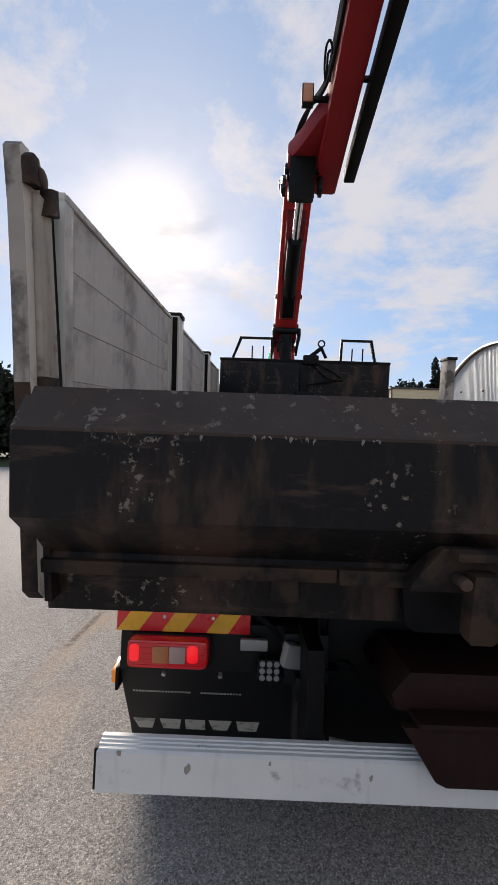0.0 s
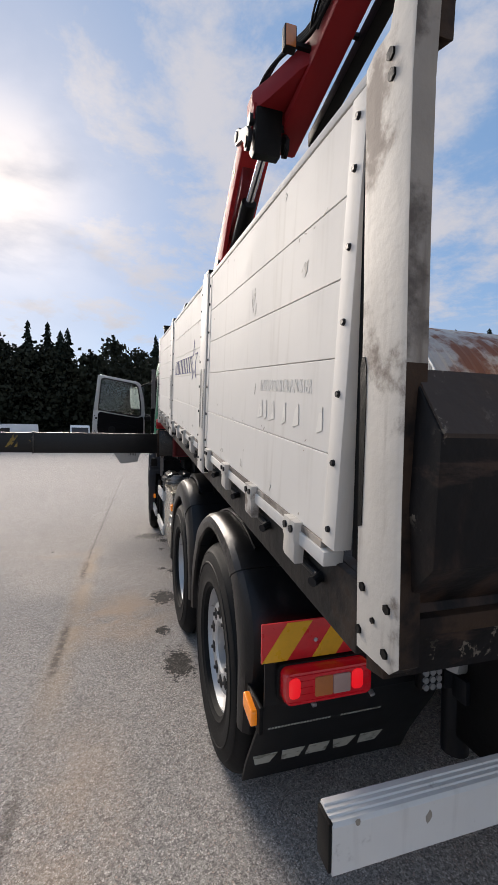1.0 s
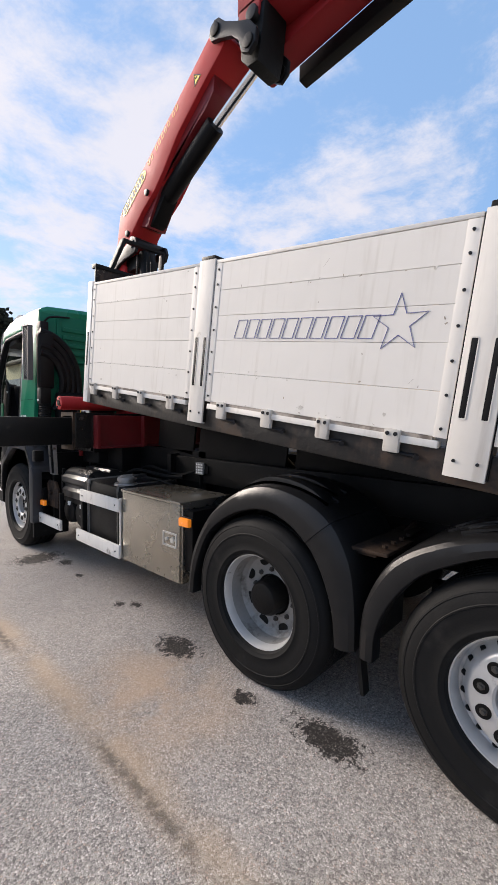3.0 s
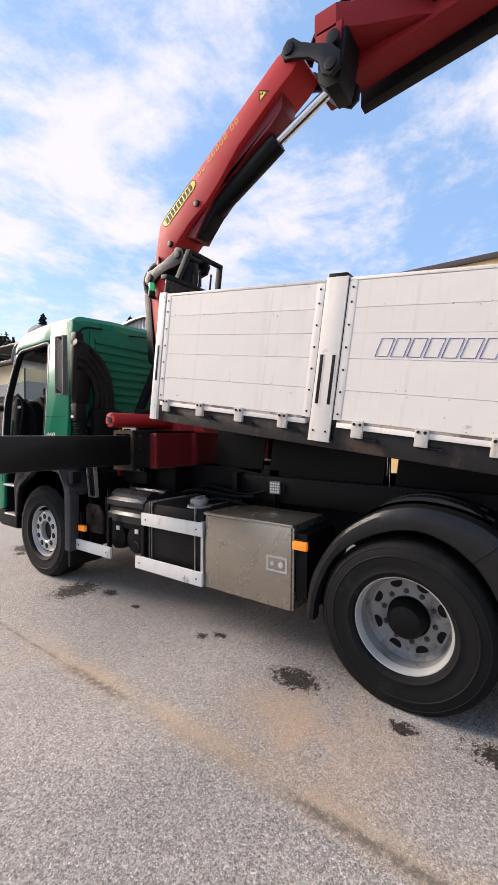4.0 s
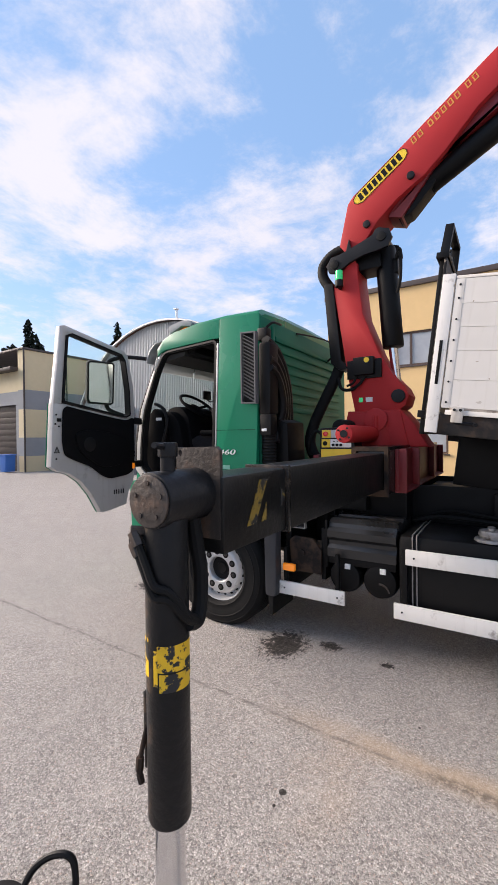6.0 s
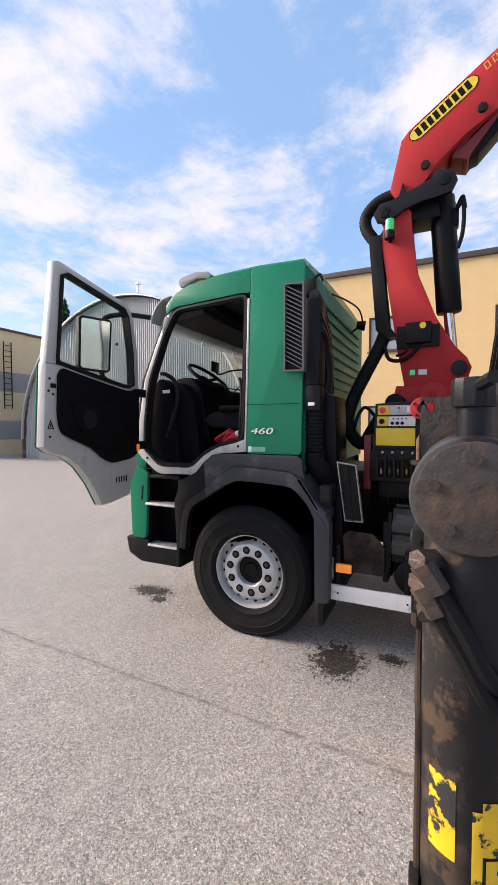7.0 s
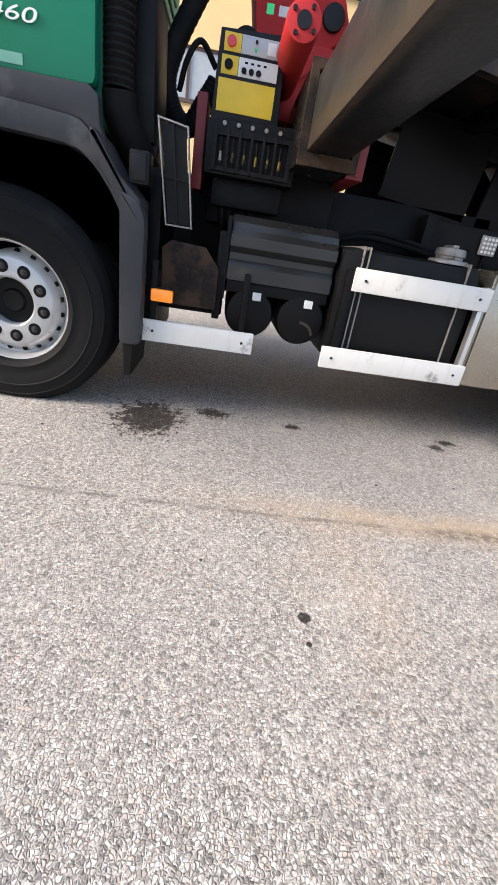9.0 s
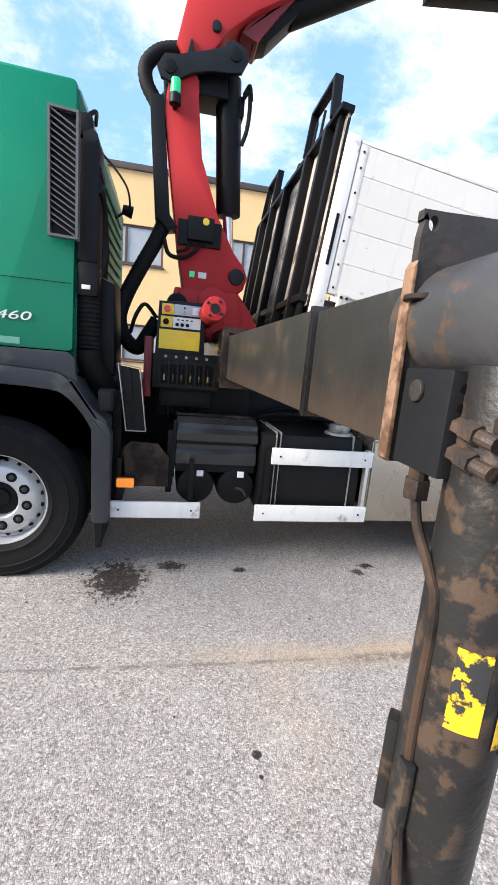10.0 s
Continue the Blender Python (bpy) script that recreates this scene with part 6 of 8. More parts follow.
def build_headboard(body):
    bm = fresh()
    box(bm, -1.245, 1.19, 4.745, 4.765, 0.2, 1.355, 0.004)
    hb = part("headboard", bm, GATE_STEEL, body, "rust-stained dark steel headboard")
    bm = fresh()
    box(bm, -1.25, 1.195, 4.735, 4.82, 1.335, 1.375, 0.006)
    part("top_rail", bm, BLACK_PAINT, hb)
    for i, x in enumerate((-1.17, -1.00, -0.60, 0.0, 0.5, 0.96, 1.16)):
        bm = fresh()
        box(bm, x - 0.03, x + 0.03, 4.766, 4.80 if i == 0 else 4.83, 0.1, 1.34, 0.006)
        part("upright", bm, BLACK_PAINT, hb)
    for z in (0.22,):
        bm = fresh()
        box(bm, -1.24, 1.18, 4.766, 4.82, z, z + 0.05, 0.006)
        part("crossbar", bm, BLACK_PAINT, hb)
    for x0, x1, x2, x3 in ((-1.09, -0.97, -0.50, -0.50), (0.47, 0.48, 0.93, 1.0)):
        bm = fresh()
        line = [(x0, 1.37), (x1, 1.685), (x2, 1.685), (x3, 1.37), (x3 - 0.03, 1.37), (x2 - 0.03, 1.655), (x1 + 0.03, 1.655), (x0 + 0.035, 1.37)]
        prism(bm, line, "y", 4.77, 4.83, 0.005)
        hoop = part("guard_hoop", bm, BLACK_PAINT, hb, "black guard hoop on the headboard")
        for k in range(2):
            bm = fresh()
            x = x1 + (x2 - x1) * (0.38 + 0.34 * k)
            rod(bm, (x, 4.8, 1.37), (x, 4.8, 1.56), 0.010, seg=8)
            part("guard_rod", bm, BLACK_PAINT, hoop)
    hb.data.materials.append(POST_GRIME)
    for p in hb.data.polygons:
        p.material_index = int(p.normal.y > 0.5)
    hb.location = (0.02, 0.065, -0.035)
    # lifting gear slung over the middle
    bm = fresh()
    box(bm, -0.06, 0.16, 4.66, 4.80, 1.30, 1.44, 0.03)
    rod(bm, (0.02, 4.72, 1.40), (0.19, 4.70, 1.54), 0.03, seg=10)
    rod(bm, (0.19, 4.70, 1.54), (0.26, 4.70, 1.40), 0.022, seg=10)
    ring = [(0.19 + 0.045 * math.cos(a), 4.70, 1.60 + 0.045 * math.sin(a)) for a in (2 * math.pi * i / 16 for i in range(17))]
    tube(bm, ring, 0.011, 6, 1)
    box(bm, -0.10, 0.02, 4.70, 4.735, 0.85, 1.30, 0.02)
    box(bm, -0.16, 0.12, 4.62, 4.735, 0.80, 0.92, 0.03)
    tube(bm, [(0.1, 4.72, 1.34), (0.35, 4.72, 1.22), (0.5, 4.72, 1.12)], 0.010, 6)
    tube(bm, [(0.05, 4.72, 1.32), (0.3, 4.71, 1.12), (0.52, 4.72, 1.09)], 0.010, 6)
    tube(bm, [(-0.05, 4.71, 1.0), (0.2, 4.7, 1.05), (0.5, 4.72, 1.1)], 0.010, 6)
    part("lifting_gear", bm, HUB_BLACK, hb, "black lifting hook and cables hung over the headboard")


def build_tailgate(body):
    """A folded steel tailgate with a shallow ridge, a ledge and a kick lip."""
    prof = [(-0.250, 0.622), (-0.330, 0.530), (-0.340, 0.330), (-0.245, 0.222), (-0.258, 0.205), (-0.250, 0.185), (-0.222, 0.180), (-0.215, 0.060), (-0.16, 0.045), (-0.155, 0.56)]
    bm = fresh()
    prism(bm, prof, "x", -1.256, 1.258, 0.004)
    for v in bm.verts:
        if v.co.x < 0:
            v.co.x += 0.028 * min(max((0.34 - v.co.z) / 0.12, 0.0), 1.0)
    gate = part("tailgate", bm, GATE_STEEL, body, "battered dark steel tailgate, rust-stained")
    # ledge
    bm = fresh()
    box(bm, -1.222, -0.50, -0.272, -0.235, 0.175, 0.210, 0.006)
    box(bm, -0.495, -0.28, -0.275, -0.235, 0.172, 0.212, 0.006)
    box(bm, -0.275, 1.2, -0.272, -0.235, 0.175, 0.210, 0.006)
    part("ledge", bm, BROWN_STEEL, gate, "rusty ledge along the gate")
    bm = fresh()
    prism(bm, [(-0.655, 0.165), (-0.588, 0.165), (-0.585, 0.115), (-0.60, 0.108), (-0.645, 0.108), (-0.66, 0.118)], "y", -0.243, -0.20, 0.006)
    part("rust_lug", bm, BROWN_STEEL, gate)
    bm = fresh()
    prism(bm, [(-0.2515, 0.626), (-0.3325, 0.533), (-0.3305, 0.526), (-0.248, 0.620)], "x", -1.252, 1.254)
    part("gate_slope", bm, GATE_SKYLIT, gate, "brown slope along the top of the gate, skylight in its colour")
    # hook lever on the right half
    bm = fresh()
    box(bm, -0.265, 0.75, -0.372, -0.33, 0.274, 0.294, 0.006)
    prism(bm, [(-0.345, 0.185), (-0.345, 0.200), (-0.275, 0.290), (0.6, 0.290), (0.6, 0.19)], "y", -0.325, -0.27, 0.008)
    latch = part("gate_latch", bm, BROWN_STEEL, gate, "rusty gate latch and lever")
    bm = fresh()
    prism(bm, [(-0.225, 0.245), (-0.168, 0.245), (-0.160, 0.10), (-0.175, 0.088), (-0.222, 0.088), (-0.230, 0.10)], "y", -0.372, -0.325, 0.008)
    part("lever", bm, BROWN_STEEL, latch)
    bm = fresh()
    rod(bm, (-0.243, -0.325, 0.225), (-0.243, -0.375, 0.225), 0.014, seg=10, bevel=0.003)
    part("latch_pin", bm, CAST_RUST, latch)
    bm = fresh()
    prism(bm, [(-0.34, 0.172), (-0.325, 0.075), (-0.30, 0.055), (-0.16, 0.055), (-0.145, 0.075), (-0.13, 0.172)], "y", -0.262, -0.232, 0.008)
    part("latch_plate", bm, BLACK_PAINT, latch)
    # flakes of paint curling off the upper fold
    rng = random.Random(8)
    bm = fresh()
    for i in range(26):
        x = rng.choice((-0.86, -0.70, -0.61, -0.60, -0.45, -0.10, 0.15)) + rng.gauss(0, 0.022)
        w, h = rng.uniform(0.001, 0.005), 0.003 + 0.014 * rng.random() ** 2
        z = 0.529 + rng.uniform(-0.004, 0.002)
        lean = rng.uniform(-0.004, 0.004)
        v = [bm.verts.new(p) for p in ((x - w, -0.3330, z), (x - w * 0.2, -0.3335, z + 0.002), (x + w, -0.3330, z - 0.001), (x + w * 0.5 + lean, -0.3352, z - h * 0.6), (x + lean, -0.3358, z - h), (x - w * 0.7 + lean, -0.3346, z - h * 0.4))]
        bm.faces.new(v)
    tagged(part("paint_flake", bm, BARE_SCRATCH, gate), kind="stuff")


def build_side_writing(body):
    """Slanted outlined blocks and a star in place of the hauler's name."""
    y0, y1, z0, z1 = 2.875, 1.945, 0.668, 0.776
    n, gap = 10, 0.016
    step = (y0 - y1) / n
    for i in range(n):
        bm = fresh()
        a, b = y0 - i * step, y0 - (i + 1) * step + gap
        lean = 0.03
        outer = [(a, z0), (b, z0), (b - lean, z1), (a - lean, z1)]
        frame_prism(bm, outer, shrink(outer, 0.003), "x", -1.2805, -1.2785)
        part("outline_block", bm, BLUE_LINE, body)
    pts = []
    for i in range(10):
        r = 0.135 if i % 2 == 0 else 0.053
        a = math.pi / 2 + i * math.pi / 5 + 0.06
        pts.append((1.840 - r * math.cos(a), 0.735 + r * math.sin(a)))
    bm = fresh()
    frame_prism(bm, pts, shrink(pts, 0.0032), "x", -1.2805, -1.2785)
    part("outline_star", bm, BLUE_LINE, body)
    lettering("faded_lettering", "ANLEGGSGARTNER-MESTER", 0.050, FADED, body, spot(LEFT, -1.2783, 0.46, 0.578), 0.0006, 0.62)
    for a, w in ((0.47, 0.05), (0.40, 0.02), (0.36, 0.05), (0.25, 0.03), (0.17, 0.04), (0.03, 0.03)):
        bm = fresh()
        prism(bm, [(a, 0.49), (a - w, 0.50), (a - w * 0.8, 0.55), (a - w * 0.3, 0.535)], "x", -1.2795, -1.2783)
        part("faded_mark", bm, FADED, body)


build_body()

# ---- cab ----
OPENING = rounded([(6.652, 2.705), (7.355, 2.665), (7.455, 2.47), (7.585, 2.06), (7.640, 1.70), (7.650, 1.455), (7.475, 1.298), (7.145, 1.298), (6.99, 1.432), (6.85, 1.487), (6.652, 1.535)], 0.075)


def cab_x(z):
    """Half the width of the cab at a height: upright, then drawn in to the roof."""
    return 1.225 if z < 1.95 else 1.225 - 0.085 * min((z - 1.95) / 0.85, 1.0) ** 1.3


def skew(bm):
    """Lean the upright cab sides in towards the roof."""
    for v in bm.verts:
        v.co.x *= cab_x(v.co.z) / 1.225


def build_cab(truck):
    # left side round the door opening
    bm = fresh()
    seam = 6.63
    prism(bm, rounded([(6.182, 1.435), (6.182, 2.895), (seam, 2.895), (seam, 1.435)], 0.03), "x", -1.225, -1.175, 0.006)
    skew(bm)
    corner = part("rear_pillar", bm, GREEN, truck, "green painted cab corner")
    lettering("number", "460", 0.068, WHITE_PLATE, corner, spot(LEFT, -1.2265, 6.597, 1.590), 0.0025, 1.85, 0.2)
    bm = fresh()
    box(bm, -1.2265, -1.224, 6.19, 6.625, 1.816, 1.820)
    part("panel_seam", bm, BLACK_PLASTIC, corner)
    bm = fresh()
    box(bm, -1.2275, -1.225, 6.585, 6.612, 1.448, 1.492)
    part("sticker", bm, WHITE_PLATE, corner)
    bm = fresh()
    box(bm, -1.2275, -1.225, 6.468, 6.584, 1.452, 1.490)
    part("sticker", bm, PALE_GREEN, corner, "pale green sticker")
    bm = fresh()
    prism(bm, [(seam, 2.895), (6.95, 2.885), (7.22, 2.85), (7.36, 2.795), (7.44, 2.70), (7.43, 2.62), (7.385, 2.655), (7.33, 2.676), (6.72, 2.712), (seam, 2.705)], "x", -1.225, -1.175, 0.006)
    skew(bm)
    part("roof_side", bm, GREEN, truck)
    bm = fresh()
    prism(bm, [(7.385, 2.655), (7.43, 2.62), (7.53, 2.37), (7.64, 2.06), (7.70, 1.71), (7.715, 1.46), (7.645, 1.455), (7.635, 1.70), (7.580, 2.06), (7.450, 2.47)], "x", -1.212, -1.13, 0.008)
    skew(bm)
    part("front_pillar", bm, SILVER, truck, "silver-grey front pillar")
    bm = fresh()
    prism(bm, [(7.43, 2.62), (7.46, 2.62), (7.675, 2.05), (7.735, 1.72), (7.745, 1.46), (7.713, 1.46), (7.70, 1.71), (7.642, 2.06), (7.532, 2.37)], "x", -1.205, -1.12, 0.006)
    skew(bm)
    part("pillar_cover", bm, BLACK_PLASTIC, truck)
    bm = fresh()
    frame_prism(bm, OPENING, shrink(OPENING, 0.020), "x", -1.222, -1.16)
    skew(bm)
    part("door_frame", bm, BLACK_PLASTIC, truck, "black door frame and seal")
    bm = fresh()
    box(bm, -1.2245, -1.18, 6.632, 6.650, 1.50, 2.66, 0.004)
    skew(bm)
    part("frame_edge", bm, SILVER, truck, "pale edge of the door frame")
    bm = fresh()
    frame_prism(bm, shrink(OPENING, 0.0195), shrink(OPENING, 0.034), "x", -1.212, -1.15)
    skew(bm)
    part("door_seal", bm, RUBBER, truck)
    bm = fresh()
    prism(bm, [(7.715, 1.46), (7.645, 1.455), (7.62, 1.425), (7.505, 1.322), (7.44, 1.297), (7.18, 1.297), (7.12, 1.318), (7.02, 1.405), (6.95, 1.447), (6.87, 1.482), (6.72, 1.517), (6.652, 1.545), (6.631, 1.53), (6.631, 1.447), (6.87, 1.428), (6.955, 1.388), (7.09, 1.255), (7.13, 1.243), (7.45, 1.236), (7.50, 1.250), (7.66, 1.365), (7.71, 1.42)], "x", -1.228, -1.18, 0.004)
    part("door_sill", bm, SILVER, truck, "pale painted door sill")
    for y, z in ((6.70, 1.49), (7.60, 1.37)):
        bm = fresh()
        rod(bm, (-1.227, y, z), (-1.231, y, z), 0.011, seg=12)
        part("sill_plug", bm, HUB_BLACK, truck)
    # roof
    bm = fresh()
    rows = []
    for y, dz, k in ((6.182, 0.0, 1.0), (6.22, 0.035, 1.0), (6.6, 0.045, 1.0), (6.95, 0.03, 0.995), (7.22, -0.01, 0.985), (7.36, -0.07, 0.975), (7.445, -0.17, 0.97)):
        cs = [(-1.145, 2.80), (-1.135, 2.87), (-1.10, 2.925), (-1.03, 2.955), (-0.6, 2.985), (0.0, 2.995), (0.6, 2.985), (1.03, 2.955), (1.10, 2.925), (1.135, 2.87), (1.145, 2.80)]
        rows.append([bm.verts.new((x * k, y, z + dz - (0.045 if y > 6.21 else 0.06))) for x, z in cs])
    for u, v in zip(rows, rows[1:]):
        for i in range(len(u) - 1):
            bm.faces.new((u[i], u[i + 1], v[i + 1], v[i]))
    bm.faces.new(rows[0])
    bm.faces.new(rows[-1][::-1])
    bmesh.ops.recalc_face_normals(bm, faces=bm.faces)
    part("roof", bm, GREEN, truck)
    # back wall with pressed ribs
    bm = fresh()
    box(bm, -1.14, 1.14, 6.17, 6.215, 1.30, 2.86, 0.02)
    back = part("back_wall", bm, GREEN_BACK, truck, "green back wall with pressed ribs")
    for i in range(8):
        z = 2.00 + i * 0.095
        bm = fresh()
        box(bm, -0.88, 0.88, 6.148, 6.169, z, z + 0.052, 0.01)
        part("rib", bm, GREEN_BACK, back)
    bm = fresh()
    box(bm, -0.95, -0.90, 6.15, 6.169, 1.9, 2.8, 0.008)
    part("rib", bm, GREEN_BACK, back)
    bm = fresh()
    box(bm, -1.16, -1.06, 6.10, 6.20, 2.62, 2.74, 0.02)
    tube(bm, [(-1.1, 6.14, 2.74), (-1.04, 6.1, 2.80), (-0.8, 6.14, 2.84)], 0.012, 8)
    part("rear_bracket", bm, BLACK_PLASTIC, truck)
    bm = fresh()
    tube(bm, [(-0.40, 6.16, 2.84), (-0.1, 6.10, 2.86), (0.25, 6.05, 2.86), (0.42, 6.04, 2.78), (0.45, 6.07, 2.72)], 0.009, 8)
    tube(bm, [(0.45, 6.17, 2.66), (0.46, 6.12, 2.70), (0.47, 6.08, 2.73)], 0.012, 8)
    w = part("rear_work_lamp", bm, BLACK_PLASTIC, truck, "black work lamp on a bracket")
    bm = fresh()
    rod(bm, (0.47, 6.11, 2.75), (0.49, 6.02, 2.735), 0.042, 0.055, 16, 0.008)
    part("lamp_head", bm, BLACK_PLASTIC, w)
    # right side, floor, front
    bm = fresh()
    wall_cells(bm, "x", 1.225, 1.175, 6.205, 7.55, 1.2, 2.86, [(6.72, 7.42, 1.98, 2.62)])
    skew(bm)
    part("right_side", bm, GREEN, truck)
    bm = fresh()
    box(bm, 1.15, 1.156, 6.72, 7.42, 1.98, 2.62)
    g = part("side_window", bm, GLASS, truck)
    g.visible_shadow = False
    bm = fresh()
    prism(bm, [(7.72, 0.62), (7.86, 0.62), (7.90, 1.0), (7.84, 1.30), (7.74, 1.80), (7.67, 1.80), (7.72, 1.28)], "x", -1.10, 1.10, 0.01)
    part("front_panel", bm, GREEN, truck)
    bm = fresh()
    prism(bm, rounded([(7.625, 0.645), (7.72, 0.64), (7.785, 0.66), (7.815, 1.28), (7.73, 1.30), (7.60, 1.24)], 0.03), "x", -1.225, -1.185, 0.014)
    corner = part("corner_panel", bm, GREEN, truck, "green front corner panel")
    bm = fresh()
    prism(bm, rounded([(7.655, 0.99), (7.675, 0.99), (7.665, 1.12), (7.645, 1.12)], 0.008), "x", -1.2265, -1.2245)
    part("slot", bm, HUB_BLACK, corner)
    bm = fresh()
    prism(bm, [(7.27, 0.43), (7.68, 0.43), (7.82, 0.50), (7.85, 0.64), (7.60, 0.64), (7.60, 0.58), (7.27, 0.58)], "x", -1.228, 1.228, 0.02)
    part("bumper", bm, BLACK_PLASTIC, truck)
    bm = fresh()
    p0, p1 = (7.455, 2.64), (7.725, 1.84)
    v = [bm.verts.new(c) for c in ((-1.08, p0[0], p0[1]), (1.08, p0[0], p0[1]), (1.12, p1[0], p1[1]), (-1.12, p1[0], p1[1]))]
    w = [bm.verts.new(c.co + Vector((0, 0.008, 0.003))) for c in v]
    bm.faces.new(v)
    bm.faces.new(w[::-1])
    for i in range(4):
        bm.faces.new((v[i], w[i], w[(i + 1) % 4], v[(i + 1) % 4]))
    bmesh.ops.recalc_face_normals(bm, faces=bm.faces)
    g = part("windscreen", bm, GLASS, truck)
    g.visible_shadow = False
    bm = fresh()
    prism(bm, [(7.40, 2.76), (7.47, 2.70), (7.46, 2.60), (7.40, 2.60)], "x", -1.12, 1.12)
    rod(bm, (1.13, 7.45, 2.68), (1.17, 7.75, 1.80), 0.05, seg=8)
    part("windscreen_frame", bm, BLACK_PLASTIC, truck)
    # wipers and clips
    bm = fresh()
    for x in (-0.55, 0.25):
        tube(bm, [(x, 7.79, 1.83), (x + 0.2, 7.74, 1.95), (x + 0.5, 7.66, 2.18)], 0.009, 6)
        rod(bm, (x + 0.15, 7.69, 2.12), (x + 0.75, 7.69, 2.13), 0.008, seg=6)
    part("wiper", bm, BLACK_PLASTIC, truck)
    # sun visor and roof beacon
    bm = fresh()
    arcp = [(7.41, 2.79), (7.50, 2.775), (7.575, 2.715), (7.615, 2.635), (7.628, 2.575), (7.620, 2.573), (7.605, 2.63), (7.565, 2.702), (7.495, 2.762), (7.41, 2.779)]
    prism(bm, arcp, "x", -1.13, 1.10, 0.004)
    part("sun_visor", bm, VISOR, truck, "pale smoked sun visor")
    bm = fresh()
    prism(bm, [(7.13, 2.86), (7.32, 2.84), (7.33, 2.91), (7.2, 2.945), (7.11, 2.935)], "x", -0.98, -0.62, 0.02)
    b = part("roof_beacon", bm, ORANGE, truck, "amber roof beacon under a pale cover")
    bm = fresh()
    prism(bm, [(7.38, 2.89), (7.40, 2.93), (7.38, 2.965), (7.30, 2.985), (7.20, 3.0), (7.10, 2.985), (7.06, 2.95), (7.08, 2.92), (7.2, 2.94), (7.3, 2.905), (7.34, 2.885)], "x", -1.03, -0.58, 0.014)
    part("beacon_cover", bm, STUCCO_GREY, b)
    # inside
    bm = fresh()
    box(bm, -1.12, 1.12, 6.23, 7.40, 2.70, 2.80, 0.03)
    prism(bm, [(7.10, 2.60), (7.40, 2.56), (7.42, 2.70), (7.10, 2.70)], "x", -1.10, 1.10, 0.02)
    lining = part("headlining", bm, LINER, truck)
    bm = fresh()
    box(bm, -1.08, 1.08, 6.98, 7.09, 2.62, 2.70, 0.02)
    part("storage_lip", bm, CAB_TRIM, lining)
    for x in (-0.86, -0.20, 0.46):
        bm = fresh()
        prism(bm, [(7.425, 2.60), (7.435, 2.60), (7.475, 2.47), (7.465, 2.47)], "x", x - 0.315, x + 0.315)
        part("windscreen_blind", bm, BLIND, truck, "grey translucent sun blind")
    bm = fresh()
    prism(bm, rounded([(7.18, 1.45), (7.26, 1.92), (7.40, 2.06), (7.60, 2.02), (7.72, 1.84), (7.72, 1.2), (7.22, 1.2)], 0.08), "x", -1.02, 1.12, 0.03)
    prism(bm, rounded([(7.14, 1.5), (7.24, 2.0), (7.36, 2.11), (7.56, 2.10), (7.56, 1.6)], 0.08), "x", -0.90, -0.25, 0.05)
    prism(bm, rounded([(7.10, 1.5), (7.14, 1.86), (7.30, 2.02), (7.42, 1.6)], 0.05), "x", -0.25, 0.25, 0.05)
    dash = part("dashboard", bm, CAB_TRIM, truck, "black moulded dashboard")
    bm = fresh()
    prism(bm, [(7.215, 1.86), (7.255, 1.98), (7.262, 1.98), (7.222, 1.86)], "x", -0.22, 0.10, 0.004)
    part("centre_screen", bm, VAN_GLASS, dash)
    for i in range(5):
        bm = fresh()
        box(bm, -0.20 + i * 0.065, -0.155 + i * 0.065, 7.118, 7.126, 1.70, 1.73, 0.003)
        part("switch", bm, DARK_GREY, dash)
    bm = fresh()
    box(bm, -0.36, -0.21, 7.44, 7.46, 2.225, 2.335, 0.012)
    tube(bm, [(-0.29, 7.45, 2.23), (-0.27, 7.40, 2.20), (-0.20, 7.30, 2.24), (-0.12, 7.16, 2.26), (-0.06, 7.12, 2.30)], 0.009, 8)
    part("device_holder", bm, DARK_GREY, dash, "grey device on a bent arm")
    bm = fresh()
    box(bm, -1.15, 1.15, 6.25, 7.62, 1.20, 1.28, 0.01)
    box(bm, -0.25, 0.3, 6.3, 7.2, 1.28, 1.55, 0.04)
    box(bm, -1.12, 1.12, 6.22, 6.25, 1.3, 2.75)
    box(bm, 1.10, 1.16, 6.25, 7.5, 1.28, 1.96)
    part("cab_floor", bm, CAB_TRIM, truck)
    bm = fresh()
    ring = [(-0.62 + 0.215 * math.cos(a), 7.335 + 0.215 * math.sin(a) * 0.80, 2.125 + 0.215 * math.sin(a) * 0.60) for a in (2 * math.pi * i / 28 for i in range(29))]
    tube(bm, ring, 0.017, 8, 1)
    for a in (0.1, math.pi - 0.1, -math.pi / 2):
        rod(bm, (-0.62, 7.35, 2.09), (-0.62 + 0.21 * math.cos(a), 7.335 + 0.168 * math.sin(a), 2.125 + 0.126 * math.sin(a)), 0.016, seg=8)
    rod(bm, (-0.62, 7.345, 2.105), (-0.62, 7.40, 2.04), 0.075, 0.06, 18, 0.012)
    rod(bm, (-0.62, 7.37, 2.07), (-0.62, 7.46, 1.85), 0.05, seg=14)
    part("steering_wheel", bm, CAB_TRIM, truck, "black steering wheel")
    bm = fresh()
    box(bm, -0.80, -0.38, 6.6, 7.0, 1.28, 1.60, 0.03)
    seat = part("driver_seat", bm, CAB_TRIM, truck, "charcoal driver's seat")
    bm = fresh()
    prism(bm, rounded([(6.52, 1.60), (7.17, 1.64), (7.20, 1.74), (7.10, 1.785), (6.52, 1.76)], 0.06), "x", -0.92, -0.36, 0.04)
    part("cushion", bm, SEAT_CLOTH, seat)
    bm = fresh()
